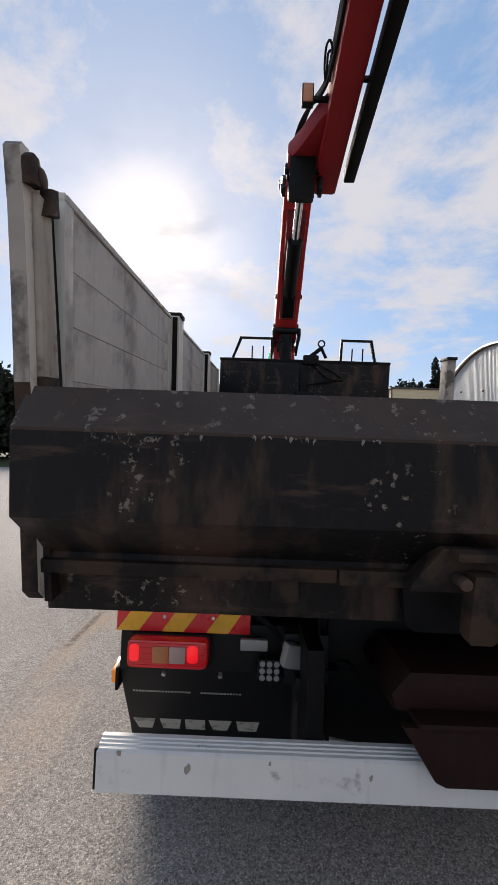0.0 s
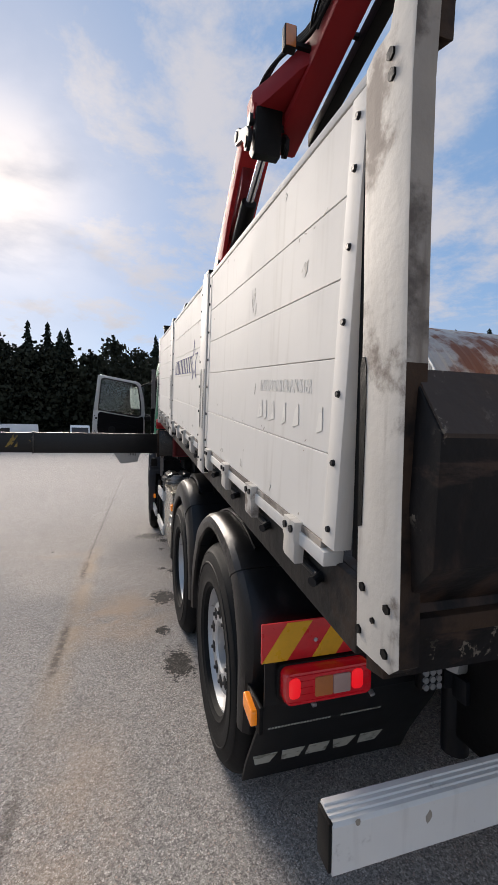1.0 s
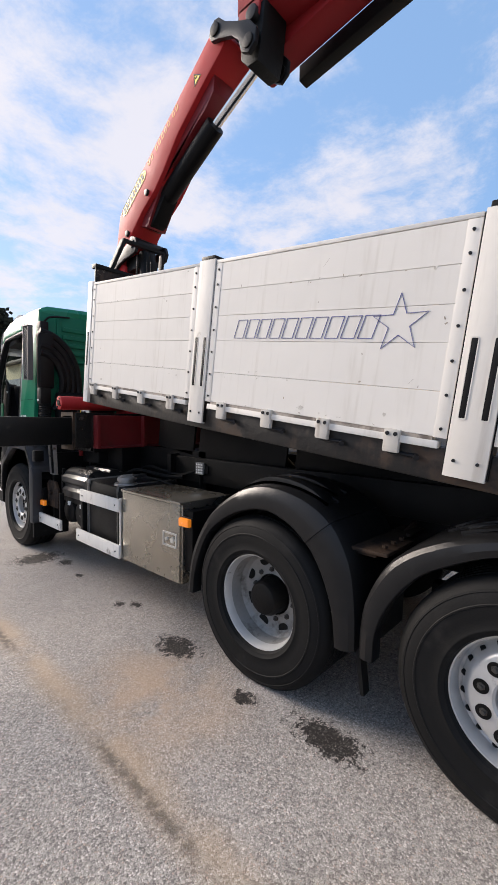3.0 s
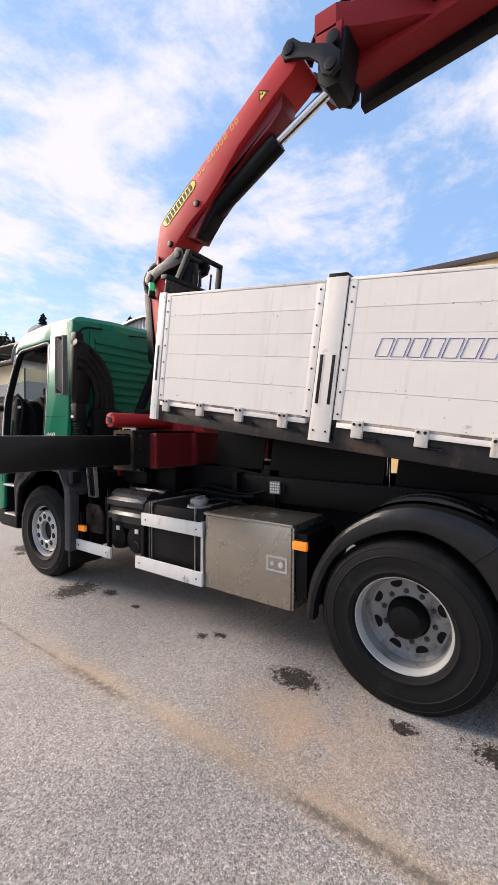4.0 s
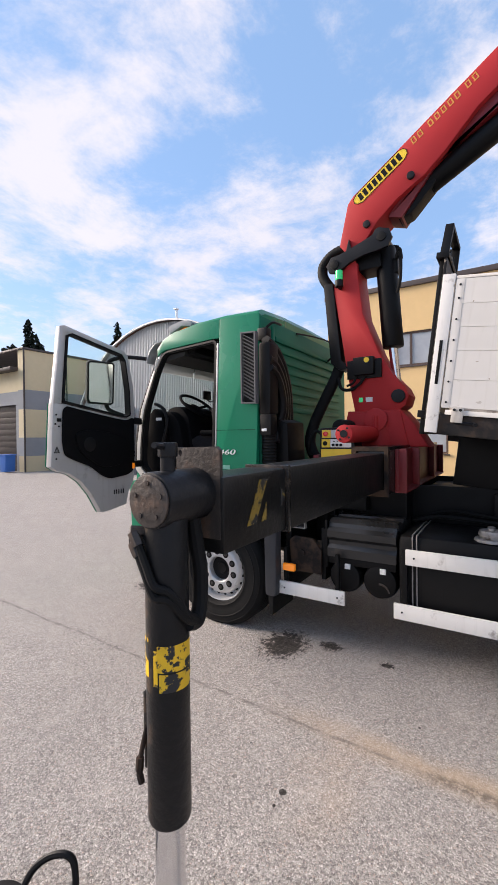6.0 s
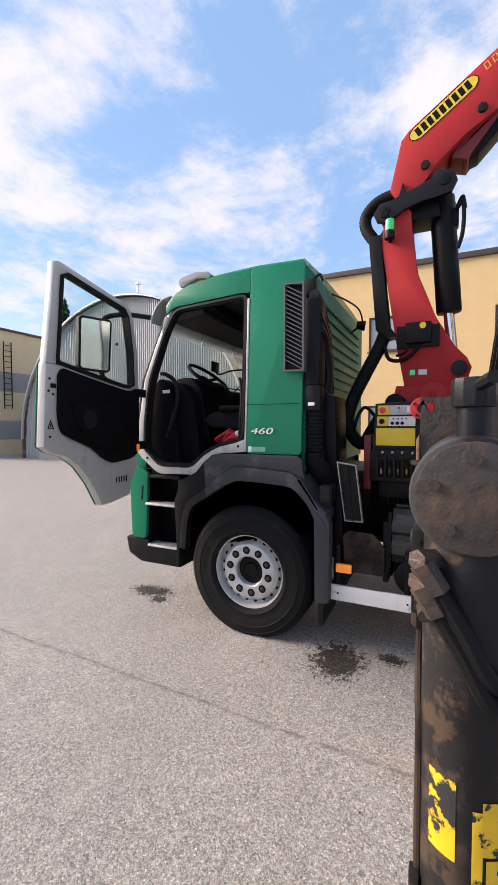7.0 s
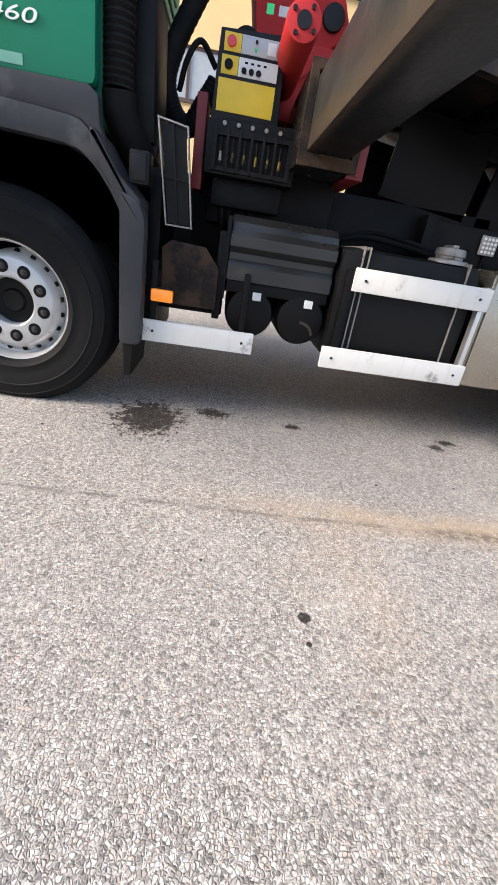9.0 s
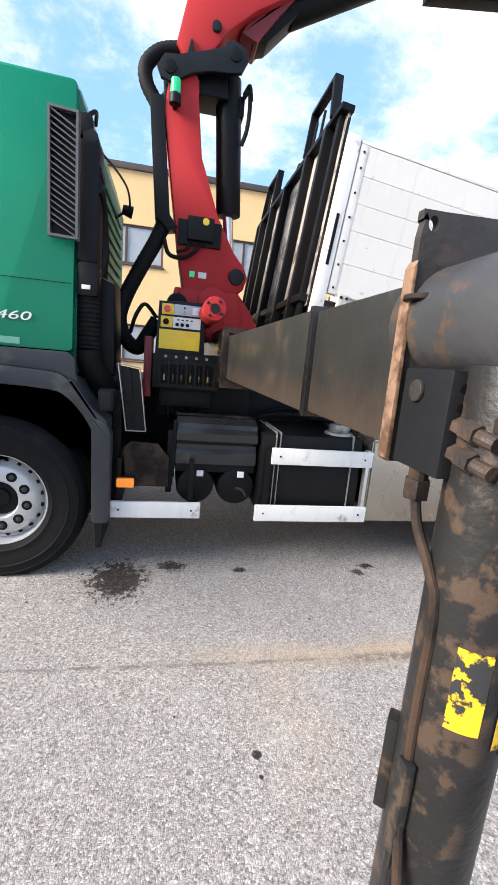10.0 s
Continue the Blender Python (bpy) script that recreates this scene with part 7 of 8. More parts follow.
    prism(bm, rounded([(6.36, 1.70), (6.58, 1.70), (6.50, 2.46), (6.34, 2.46)], 0.06), "x", -0.88, -0.38, 0.05)
    part("backrest", bm, SEAT_CLOTH, seat)
    bm = fresh()
    rod(bm, (-0.95, 6.66, 1.80), (-0.95, 7.02, 1.80), 0.032, seg=14, bevel=0.012)
    part("arm_rest", bm, CAB_TRIM, seat)
    bm = fresh()
    tube(bm, [(-1.07, 7.50, 1.56), (-1.10, 7.455, 1.60), (-1.11, 7.40, 1.74), (-1.11, 7.352, 1.92), (-1.11, 7.39, 2.05), (-1.11, 7.47, 2.105), (-1.08, 7.55, 2.125)], 0.019, 10)
    part("grab_rail", bm, BLACK_PLASTIC, truck)
    bm = fresh()
    prism(bm, rounded([(7.34, 1.29), (7.40, 1.75), (7.44, 2.02), (7.56, 2.09), (7.66, 1.98), (7.72, 1.70), (7.73, 1.25), (7.50, 1.24)], 0.05), "x", -1.09, -0.96, 0.015)
    part("kick_panel", bm, CAB_TRIM, truck)
    bm = fresh()
    box(bm, -1.094, -1.088, 7.45, 7.53, 1.945, 1.975, 0.003)
    part("kick_label", bm, WHITE_PLATE, truck)
    bm = fresh()
    tube(bm, [(-1.12, 6.74, 1.52), (-1.13, 6.725, 1.7), (-1.13, 6.715, 1.9), (-1.12, 6.73, 2.0), (-1.08, 6.76, 2.04)], 0.016, 8)
    part("seat_belt_guide", bm, BLACK_PLASTIC, truck)
    # wheel arch, steps, rear wing
    mouth = [(7.17, 0.62), (7.155, 0.80), (7.12, 0.95), (7.05, 1.02), (6.96, 1.075), (6.83, 1.16), (6.73, 1.205), (6.66, 1.222), (6.30, 1.205), (6.20, 1.165), (6.12, 1.08), (6.06, 0.98), (6.02, 0.88)]
    brow = [(7.235, 0.62), (7.215, 0.83), (7.175, 0.99), (7.09, 1.075), (6.985, 1.14), (6.86, 1.24), (6.75, 1.305), (6.66, 1.330), (6.29, 1.310), (6.21, 1.285), (6.15, 1.215), (6.08, 1.10), (5.985, 0.99)]
    crest = [(7.27, 0.62), (7.30, 1.0), (7.23, 1.19), (7.08, 1.27), (7.0, 1.36), (6.92, 1.42), (6.80, 1.43), (6.66, 1.43), (6.20, 1.43), (6.16, 1.40), (6.152, 1.30), (6.10, 1.16), (5.98, 1.02)]
    bm = fresh()
    prism(bm, [*arc(brow[4:], 3), *reversed(crest[4:])], "x", -1.262, -1.20, 0.012)
    w = part("wheel_arch", bm, GREY_PLASTIC, truck, "dark plastic wheel arch with a paler brow")
    bm = fresh()
    prism(bm, [*arc(mouth[4:], 3), *reversed(arc(brow[4:], 3))], "x", -1.288, -1.21, 0.012)
    part("arch_lip", bm, GREY_PLASTIC, w, "weathered grey brow")
    bm = fresh()
    prism(bm, [*arc(mouth[:5], 3), *reversed(arc(brow[:5], 3))], "x", -1.280, -1.21, 0.012)
    part("arch_front", bm, GUARD_PLASTIC, w)
    bm = fresh()
    prism(bm, [*brow[:5], *reversed(crest[:5])], "x", -1.255, -1.20, 0.010)
    part("arch_side", bm, BLACK_PLASTIC, w)
    bm = fresh()
    prism(bm, [*mouth, *[(y * 0.98 + 0.13, z * 0.985 + 0.03) for y, z in reversed(mouth)]], "x", -1.205, -0.75)
    part("arch_liner", bm, BLACK_PLASTIC, w)
    bm = fresh()
    prism(bm, rounded([(6.055, 1.07), (5.975, 1.045), (5.935, 0.97), (5.94, 0.39), (6.045, 0.39)], 0.03), "x", -1.330, -1.22, 0.02)
    prism(bm, rounded([(6.185, 1.285), (6.150, 1.27), (6.06, 1.13), (5.96, 1.04), (5.96, 0.97), (6.05, 0.97), (6.105, 1.09), (6.18, 1.20)], 0.015), "x", -1.322, -1.0, 0.02)
    part("rear_wing", bm, GREY_PLASTIC, w, "grey upright rear wing")
    bm = fresh()
    prism(bm, [(5.99, 0.22), (6.02, 0.22), (6.03, 0.42), (5.98, 0.42)], "x", -1.3, -0.9)
    part("front_flap", bm, RUBBER, w)
    bm = fresh()
    box(bm, -0.95, -0.85, 7.22, 7.66, 0.45, 1.22, 0.01)
    box(bm, -1.21, -0.90, 7.245, 7.29, 0.62, 1.2, 0.01)
    box(bm, -1.22, -0.90, 7.27, 7.66, 0.94, 0.965, 0.006)
    box(bm, -1.215, -0.90, 7.27, 7.64, 1.19, 1.22, 0.006)
    box(bm, -1.245, -1.2, 7.255, 7.285, 0.45, 0.80, 0.006)
    box(bm, -1.183, -0.85, 7.645, 7.70, 0.45, 1.26, 0.006)
    st = part("entry_step", bm, BLACK_PLASTIC, truck, "black entry step with bright treads")
    for z, y0, y1 in ((0.968, 7.275, 7.62), (0.60, 7.29, 7.60)):
        bm = fresh()
        for i in range(4):
            box(bm, -1.232 + i * 0.03, -1.208 + i * 0.03, y0, y1, z - 0.012, z + 0.006, 0.003)
        box(bm, -1.236, -1.08, y0, y1, z - 0.016, z - 0.004, 0.002)
        part("tread", bm, ALU, st)
    # air intake behind the cab
    bm = fresh()
    outer = [(6.145, 2.045), (6.30, 2.05), (6.30, 2.69), (6.145, 2.68)]
    frame_prism(bm, outer, shrink(outer, 0.013), "x", -1.285, -1.23)
    sn = part("air_intake", bm, LOUVRE, truck, "black louvred air intake with ribbed duct")
    for i in range(18):
        bm = fresh()
        z = 2.058 + i * 0.0315
        prism(bm, [(6.157, z), (6.288, z + 0.075), (6.288, z + 0.083), (6.157, z + 0.008)], "x", -1.28, -1.25)
        part("louvre", bm, LOUVRE, sn)
    bm = fresh()
    box(bm, -1.245, -1.225, 6.15, 6.295, 2.05, 2.685)
    part("intake_back", bm, BLACK_PLASTIC, sn)
    for i in range(4):
        bm = fresh()
        r = 0.60 - i * 0.085
        line = [(-1.19 + 0.8 * r * math.sin(a), 6.105 - 0.012 * i, 2.02 + r * math.cos(a)) for a in (0.05, 0.4, 0.8, 1.2, 1.57)]
        tube(bm, [*line, (line[-1][0] - 0.02, 6.10, 1.86), (line[-1][0] - 0.10, 6.10, 1.70)], 0.042, 10, 5)
        part("duct_fold", bm, BLACK_PLASTIC, sn)
    bm = fresh()
    box(bm, -1.19, -1.02, 6.05, 6.17, 1.95, 2.60, 0.03)
    box(bm, -1.19, -1.06, 6.045, 6.17, 1.76, 1.96, 0.03)
    part("duct", bm, BLACK_PLASTIC, sn)
    bm = fresh()
    tube(bm, [(-1.11, 6.11, 1.80 - i * 0.0135) for i in range(26)], 0.060, 16, 1, 0.009)
    tube(bm, [(-1.11, 6.11, 1.46), (-1.09, 6.10, 1.36), (-1.0, 6.03, 1.24), (-0.8, 6.0, 1.15)], 0.075, 14)
    part("bellows", bm, RUBBER, sn)
    bm = fresh()
    box(bm, -1.195, -1.185, 6.09, 6.14, 1.80, 1.825, 0.003)
    part("duct_label", bm, WHITE_PLATE, sn)
    bm = fresh()
    prism(bm, [(5.96, 1.3), (6.14, 1.3), (6.14, 1.86), (6.08, 1.92), (5.98, 1.88)], "x", -1.0, -0.62, 0.04)
    rod(bm, (-0.85, 5.95, 1.2), (-0.85, 6.1, 1.2), 0.16, seg=20, bevel=0.02)
    part("air_cleaner", bm, BLACK_PLASTIC, sn)
    build_door(truck)


def build_door(truck):
    """The driver's door, swung out square to the cab."""
    turn = pose(-1.335, 7.60, 0, 0, 0, 3)  # -x runs outwards from the hinge
    hole = [(-0.07, 1.99), (-0.08, 2.25), (-0.13, 2.545), (-0.18, 2.603), (-0.765, 2.69), (-0.82, 2.66), (-0.852, 2.30), (-0.872, 2.10), (-0.86, 2.07), (-0.60, 2.03), (-0.30, 1.985), (-0.13, 1.965)]
    bm = fresh()
    # outer shell below the window, and the window surround
    low = [(0.0, 2.03), (-0.13, 1.955), (-0.30, 1.975), (-0.60, 2.02), (-0.84, 2.06), (-0.955, 2.06), (-0.985, 1.515), (-0.93, 1.475), (-0.80, 1.44), (-0.68, 1.36), (-0.56, 1.22), (-0.455, 1.045), (-0.36, 1.045), (-0.13, 1.08), (-0.10, 1.20), (-0.03, 1.30), (0.0, 1.5)]
    prism(bm, low, "y", 0.0, 0.07, 0.012)
    top = [(0.0, 2.03), (-0.015, 2.30), (-0.085, 2.60), (-0.14, 2.645), (-0.83, 2.750), (-0.875, 2.735), (-0.912, 2.40), (-0.955, 2.06), (-0.872, 2.06), (-0.852, 2.30), (-0.82, 2.66), (-0.765, 2.69), (-0.18, 2.603), (-0.13, 2.545), (-0.08, 2.25), (-0.07, 2.0), (-0.11, 1.965)]
    prism(bm, top, "y", 0.0, 0.06, 0.01)
    door = part("door", bm, SILVER, truck, "open driver's door, silver inner shell with black trim", turn)
    bm = fresh()
    frame_prism(bm, hole, shrink(hole, 0.016), "y", -0.016, 0.05)
    part("window_seal", bm, RUBBER, door)
    bm = fresh()
    prism(bm, shrink(hole, 0.02), "y", 0.026, 0.032)
    g = part("pane", bm, GLASS, door)
    g.visible_shadow = False
    bm = fresh()
    trim = [(-0.03, 1.98), (-0.13, 1.935), (-0.30, 1.955), (-0.60, 2.0), (-0.84, 2.04), (-0.872, 2.0), (-0.885, 1.72), (-0.86, 1.60), (-0.74, 1.55), (-0.58, 1.49), (-0.46, 1.40), (-0.36, 1.36), (-0.14, 1.38), (-0.05, 1.42), (-0.03, 1.55)]
    trim = rounded(trim, 0.05)
    prism(bm, trim, "y", -0.03, -0.001, 0.012)
    tr = part("inner_trim", bm, CAB_TRIM, door, "black door trim")
    bm = fresh()
    prism(bm, rounded([(-0.14, 1.60), (-0.20, 1.50), (-0.45, 1.47), (-0.62, 1.56), (-0.74, 1.66), (-0.78, 1.80), (-0.60, 1.84), (-0.30, 1.80), (-0.14, 1.74)], 0.09), "y", -0.05, -0.026, 0.010)
    part("armrest", bm, CAB_TRIM, tr)
    bm = fresh()
    rod(bm, (-0.62, -0.028, 1.70), (-0.62, -0.056, 1.70), 0.075, 0.065, 24, 0.008)
    part("speaker", bm, RUBBER, tr)
    bm = fresh()
    box(bm, -0.075, -0.05, -0.045, -0.028, 1.44, 1.50, 0.005)
    part("reflector", bm, ORANGE, tr)
    bm = fresh()
    prism(bm, [p for p in low], "y", 0.071, 0.085, 0.01)
    part("outer_skin", bm, GREEN, door, "green outer skin")
    bm = fresh()
    for i in range(5):
        box(bm, -0.30 + i * 0.03, -0.29 + i * 0.03, -0.004, 0.0, 1.20, 1.245)
    part("drain_slot", bm, HUB_BLACK, door)
    bm = fresh()
    tri = [(-0.955, 1.63), (-0.90, 1.63), (-0.927, 1.69)]
    frame_prism(bm, tri, shrink(tri, 0.006), "y", -0.003, 0.0)
    box(bm, -0.930, -0.924, -0.003, 0.0, 1.642, 1.665)
    part("warning_sticker", bm, BLACK_PLASTIC, door)
    bm = fresh()
    box(bm, -0.925, -0.885, -0.012, 0.0, 1.90, 1.93, 0.004)
    for x, z in ((-0.93, 1.96), (-0.905, 1.86), (-0.94, 1.88), (-0.935, 1.58)):
        rod(bm, (x, 0.0, z), (x, -0.006, z), 0.008, seg=8)
    part("latch", bm, HUB_BLACK, door)
    for z in (1.45, 1.9):
        bm = fresh()
        box(bm, -0.03, 0.11, 0.0, 0.05, z, z + 0.07, 0.01)
        part("hinge", bm, BLACK_PLASTIC, door)
    # mirror arm and housing stand on the cab's front pillar
    bm = fresh()
    tube(bm, [(-1.14, 7.62, 2.62), (-1.25, 7.80, 2.64), (-1.38, 7.90, 2.60), (-1.44, 7.92, 2.52)], 0.022, 10)
    arm = part("mirror", bm, BLACK_PLASTIC, truck, "large black wing mirror")
    bm = fresh()
    tube(bm, [(-1.18, 7.70, 1.95), (-1.28, 7.82, 2.0), (-1.40, 7.91, 2.06), (-1.44, 7.92, 2.12)], 0.022, 10)
    part("lower_arm", bm, BLACK_PLASTIC, arm)
    m = pose(-1.495, 7.92, 2.345, 7, 0, -22)
    bm = fresh()
    outline = [(-0.12, -0.225), (0.11, -0.235), (0.14, -0.21), (0.14, 0.20), (0.12, 0.225), (-0.125, 0.225), (-0.15, 0.20), (-0.145, -0.19)]
    prism(bm, outline, "y", 0.0, 0.08, 0.02)
    part("housing", bm, BLACK_PLASTIC, arm, "", m)
    bm = fresh()
    prism(bm, shrink(outline, 0.022), "y", -0.0015, 0.002)
    part("mirror_glass", bm, MIRROR, arm, "", m)


build_cab(TRUCK)


def build_cab_clutter():
    bm = fresh()
    rng = random.Random(3)
    for i in range(5):
        a = rng.uniform(0, 3)
        box(bm, -0.09, 0.09, -0.05, 0.05, -0.012, 0.02, 0.012, pose(-1.06 + 0.03 * i, 6.80 + i * 0.045, 1.56 - abs(i - 3) * 0.015, 20 * a, 25, 40 * a))
    c = solid("work_cloth", bm, CLOTH_RED, "crumpled red cloth lying by the driver's seat", "cloth")
    bm = fresh()
    box(bm, -1.1, -0.95, 6.74, 6.80, 1.565, 1.615, 0.02)
    part("lining", bm, CLOTH_PALE, c)


build_cab_clutter()

# ---- loader crane ----
def build_crane():
    crane = thing("loader_crane", "red loader crane behind the cab with a black outrigger set down", "crane")
    # base
    bm = fresh()
    box(bm, -1.06, 1.06, 4.99, 5.018, 1.305, 1.640, 0.008)
    for x in (-1.04, -0.50, 0.37, 1.04):
        box(bm, x - 0.02, x + 0.02, 4.93, 4.99, 1.305, 1.640, 0.006)
    prism(bm, [(4.93, 1.30), (5.018, 1.30), (5.018, 1.33), (4.93, 1.31)], "x", -1.06, 1.06, 0.004)
    base = part("crane_base", bm, RED_DULL, crane, "grimy red crane base")
    bm = fresh()
    box(bm, -0.75, 0.75, 4.99, 5.70, 1.02, 1.32, 0.02)
    box(bm, -0.5, 0.5, 4.7, 5.5, 0.8, 1.04, 0.01)
    box(bm, -0.5, 0.5, 4.45, 4.92, 1.0, 1.26, 0.01)
    part("base_mount", bm, BLACK_PAINT, base)
    bm = fresh()
    rod(bm, (-0.24, 5.33, 1.60), (-0.24, 5.33, 1.99), 0.27, 0.235, 28, 0.02)
    prism(bm, [(5.02, 1.60), (5.66, 1.60), (5.56, 1.98), (5.10, 1.98)], "x", -0.46, -0.02, 0.02)
    prism(bm, [(5.60, 1.99), (5.10, 1.99), (4.99, 1.86), (4.90, 1.70), (4.86, 1.645), (5.68, 1.645)], "x", -0.44, -0.04, 0.02)
    part("pedestal", bm, RED, crane, "flared red pedestal")
    bm = fresh()
    rod(bm, (-1.265, 5.357, 1.765), (1.1, 5.357, 1.765), 0.072, seg=28, bevel=0.01)
    sl = part("slewing_cylinder", bm, RED, crane, "red slewing cylinder")
    bm = fresh()
    rod(bm, (-1.26, 5.357, 1.765), (-1.272, 5.357, 1.765), 0.030, seg=14)
    for i in range(4):
        a = i * math.pi / 2 + 0.6
        rod(bm, (-1.262, 5.357 + 0.052 * math.cos(a), 1.765 + 0.052 * math.sin(a)), (-1.274, 5.357 + 0.052 * math.cos(a), 1.765 + 0.052 * math.sin(a)), 0.009, seg=8)
    part("cylinder_plug", bm, DARK_GREY, sl)
    bm = fresh()
    rod(bm, (-0.50, 5.31, 1.90), (-0.52, 5.31, 1.90), 0.105, seg=24, bevel=0.006)
    rod(bm, (-0.52, 5.31, 1.82), (-0.52, 5.31, 1.93), 0.02, seg=8)
    part("slew_disc", bm, RED, crane)
    # column
    bm = fresh()
    prism(bm, [(5.535, 1.975), (5.605, 2.34), (5.74, 3.20), (5.70, 3.50), (5.60, 3.58), (5.50, 3.42), (5.495, 3.30), (5.45, 2.93), (5.30, 2.54), (5.16, 2.30), (5.07, 2.20), (5.035, 2.12), (5.06, 2.03), (5.13, 1.975)], "x", -0.42, -0.08, 0.014)
    col = part("column", bm, RED, crane, "tapered red crane column")
    for y, z, r in ((5.125, 2.115, 0.062), (5.70, 3.46, 0.06)):
        bm = fresh()
        rod(bm, (-0.445, y, z), (-0.05, y, z), r, seg=22, bevel=0.008)
        part("pivot_pin", bm, DARK_GREY, col)
    bm = fresh()
    box(bm, -0.50, -0.425, 5.33, 5.53, 2.33, 2.50, 0.015)
    box(bm, -0.45, -0.425, 5.27, 5.60, 2.30, 2.48, 0.006)
    sb = part("control_unit", bm, BLACK_PLASTIC, col, "black control unit with a yellow dot")
    bm = fresh()
    rod(bm, (-0.50, 5.395, 2.465), (-0.506, 5.395, 2.465), 0.025, seg=14)
    part("label_dot", bm, YELLOW, sb)
    bm = fresh()
    tube(bm, [(-0.46, 5.42, 2.33), (-0.47, 5.47, 2.25), (-0.46, 5.56, 2.20), (-0.44, 5.66, 2.22), (-0.42, 5.70, 2.33)], 0.016, 8)
    tube(bm, [(-0.46, 5.5, 2.33), (-0.48, 5.53, 2.26), (-0.45, 5.60, 2.24)], 0.012, 8)
    part("cable", bm, RUBBER, sb)
    for y, w, m in ((5.475, 0.04, LENS_GREEN), (5.395, 0.065, WHITE_PLATE)):
        bm = fresh()
        box(bm, -0.4235, -0.4195, y - w / 2, y + w / 2, 2.075, 2.12, 0.001)
        part("label", bm, m, col)
    # black cover down the front edge and the thick hose
    bm = fresh()
    prism(bm, [(5.745, 3.28), (5.665, 2.50), (5.60, 2.42), (5.68, 2.40), (5.775, 2.48), (5.845, 3.28)], "x", -0.43, -0.25, 0.01)
    cov = part("hose_cover", bm, BLACK_PLASTIC, crane, "black hose cover")
    bm = fresh()
    tube(bm, [(-0.34, 5.70, 2.48), (-0.36, 5.76, 2.32), (-0.38, 5.87, 2.10), (-0.40, 5.97, 1.88), (-0.42, 6.01, 1.70), (-0.44, 5.95, 1.55), (-0.46, 5.86, 1.50), (-0.48, 5.79, 1.60), (-0.48, 5.72, 1.72)], 0.055, 14, 12, 0.003)
    part("corrugated_hose", bm, RUBBER, cov)
    bm = fresh()
    tube(bm, [(-0.34, 5.80, 3.26), (-0.34, 5.875, 3.38), (-0.34, 5.88, 3.49), (-0.34, 5.80, 3.58), (-0.34, 5.69, 3.62), (-0.34, 5.55, 3.63)], 0.050, 14, 8, 0.003)
    part("loop_hose", bm, RUBBER, cov)
    # knee lever
    for x0, x1 in ((-0.465, -0.425), (-0.06, -0.02)):
        bm = fresh()
        prism(bm, [(5.80, 3.44), (5.77, 3.37), (5.69, 3.35), (5.56, 3.43), (5.42, 3.47), (5.30, 3.48), (5.20, 3.50), (5.16, 3.58), (5.19, 3.66), (5.27, 3.69), (5.36, 3.63), (5.50, 3.58), (5.66, 3.53), (5.75, 3.52)], "x", x0, x1, 0.01)
        kl = part("knee_lever", bm, DARK_GREY, crane, "dark grey knee lever")
        for y, z in ((5.71, 3.44), (5.255, 3.60)):
            bm = fresh()
            rod(bm, (x0 - 0.012, y, z), (x1, y, z), 0.045, seg=18, bevel=0.006)
            part("lever_pin", bm, HUB_BLACK, kl)
    bm = fresh()
    prism(bm, [(5.62, 3.47), (5.52, 3.47), (5.57, 3.66)], "x", -0.46, -0.42, 0.008)
    part("lug", bm, DARK_GREY, crane)
    bm = fresh()
    rod(bm, (-0.47, 5.665, 3.27), (-0.47, 5.665, 3.37), 0.036, seg=16, bevel=0.01)
    bc = part("beacon", bm, LENS_GREEN, crane, "small green signal lamp")
    bm = fresh()
    rod(bm, (-0.47, 5.665, 3.21), (-0.47, 5.665, 3.275), 0.042, seg=16, bevel=0.006)
    box(bm, -0.48, -0.40, 5.65, 5.68, 3.20, 3.225)
    part("lamp_base", bm, BLACK_PLASTIC, bc)
    # lift cylinder
    bm = fresh()
    rod(bm, (-0.25, 5.275, 3.56), (-0.25, 5.205, 2.60), 0.098, seg=28, bevel=0.015)
    box(bm, -0.31, -0.19, 5.145, 5.20, 3.30, 3.44, 0.012)
    prism(bm, [(5.28, 3.36), (5.50, 3.36), (5.52, 3.50), (5.30, 3.52)], "x", -0.38, -0.12, 0.01)
    cyl = part("lift_cylinder", bm, BLACK_PAINT, crane, "black lift cylinder")
    bm = fresh()
    rod(bm, (-0.25, 5.21, 2.62), (-0.25, 5.16, 2.12), 0.042, seg=22)
    part("piston_rod", bm, CHROME, cyl)
    bm = fresh()
    tube(bm, [(-0.32, 5.16, 3.42), (-0.34, 5.12, 3.46), (-0.35, 5.11, 3.34), (-0.34, 5.12, 3.2), (-0.32, 5.15, 3.1)], 0.016, 8)
    tube(bm, [(-0.32, 5.16, 3.44), (-0.34, 5.12, 3.50), (-0.35, 5.10, 3.40)], 0.013, 8)
    part("cylinder_pipe", bm, RUBBER, cyl)
    # main boom
    bm = fresh()
    prism(bm, [(5.66, 3.60), (5.575, 3.985), (5.52, 4.05), (4.00, 5.105), (3.90, 5.125), (3.80, 5.09), (3.75, 4.98), (3.84, 4.89), (4.02, 4.775), (4.45, 4.46), (4.70, 4.19), (4.86, 4.045), (5.10, 3.90), (5.29, 3.74), (5.45, 3.52), (5.58, 3.50)], "x", -0.425, -0.065, 0.02)
    boom = part("main_boom", bm, RED, crane, "red main boom with maker's badge")
    bm = fresh()
    prism(bm, [(3.97, 4.82), (4.45, 4.49), (4.86, 4.07), (5.12, 3.92), (5.20, 3.78), (5.08, 3.74), (4.92, 3.95), (4.72, 4.20), (4.10, 4.545), (3.98, 4.66)], "x", -0.37, -0.12, 0.01)
    # keel takes the duller red of the base
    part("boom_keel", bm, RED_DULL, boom)
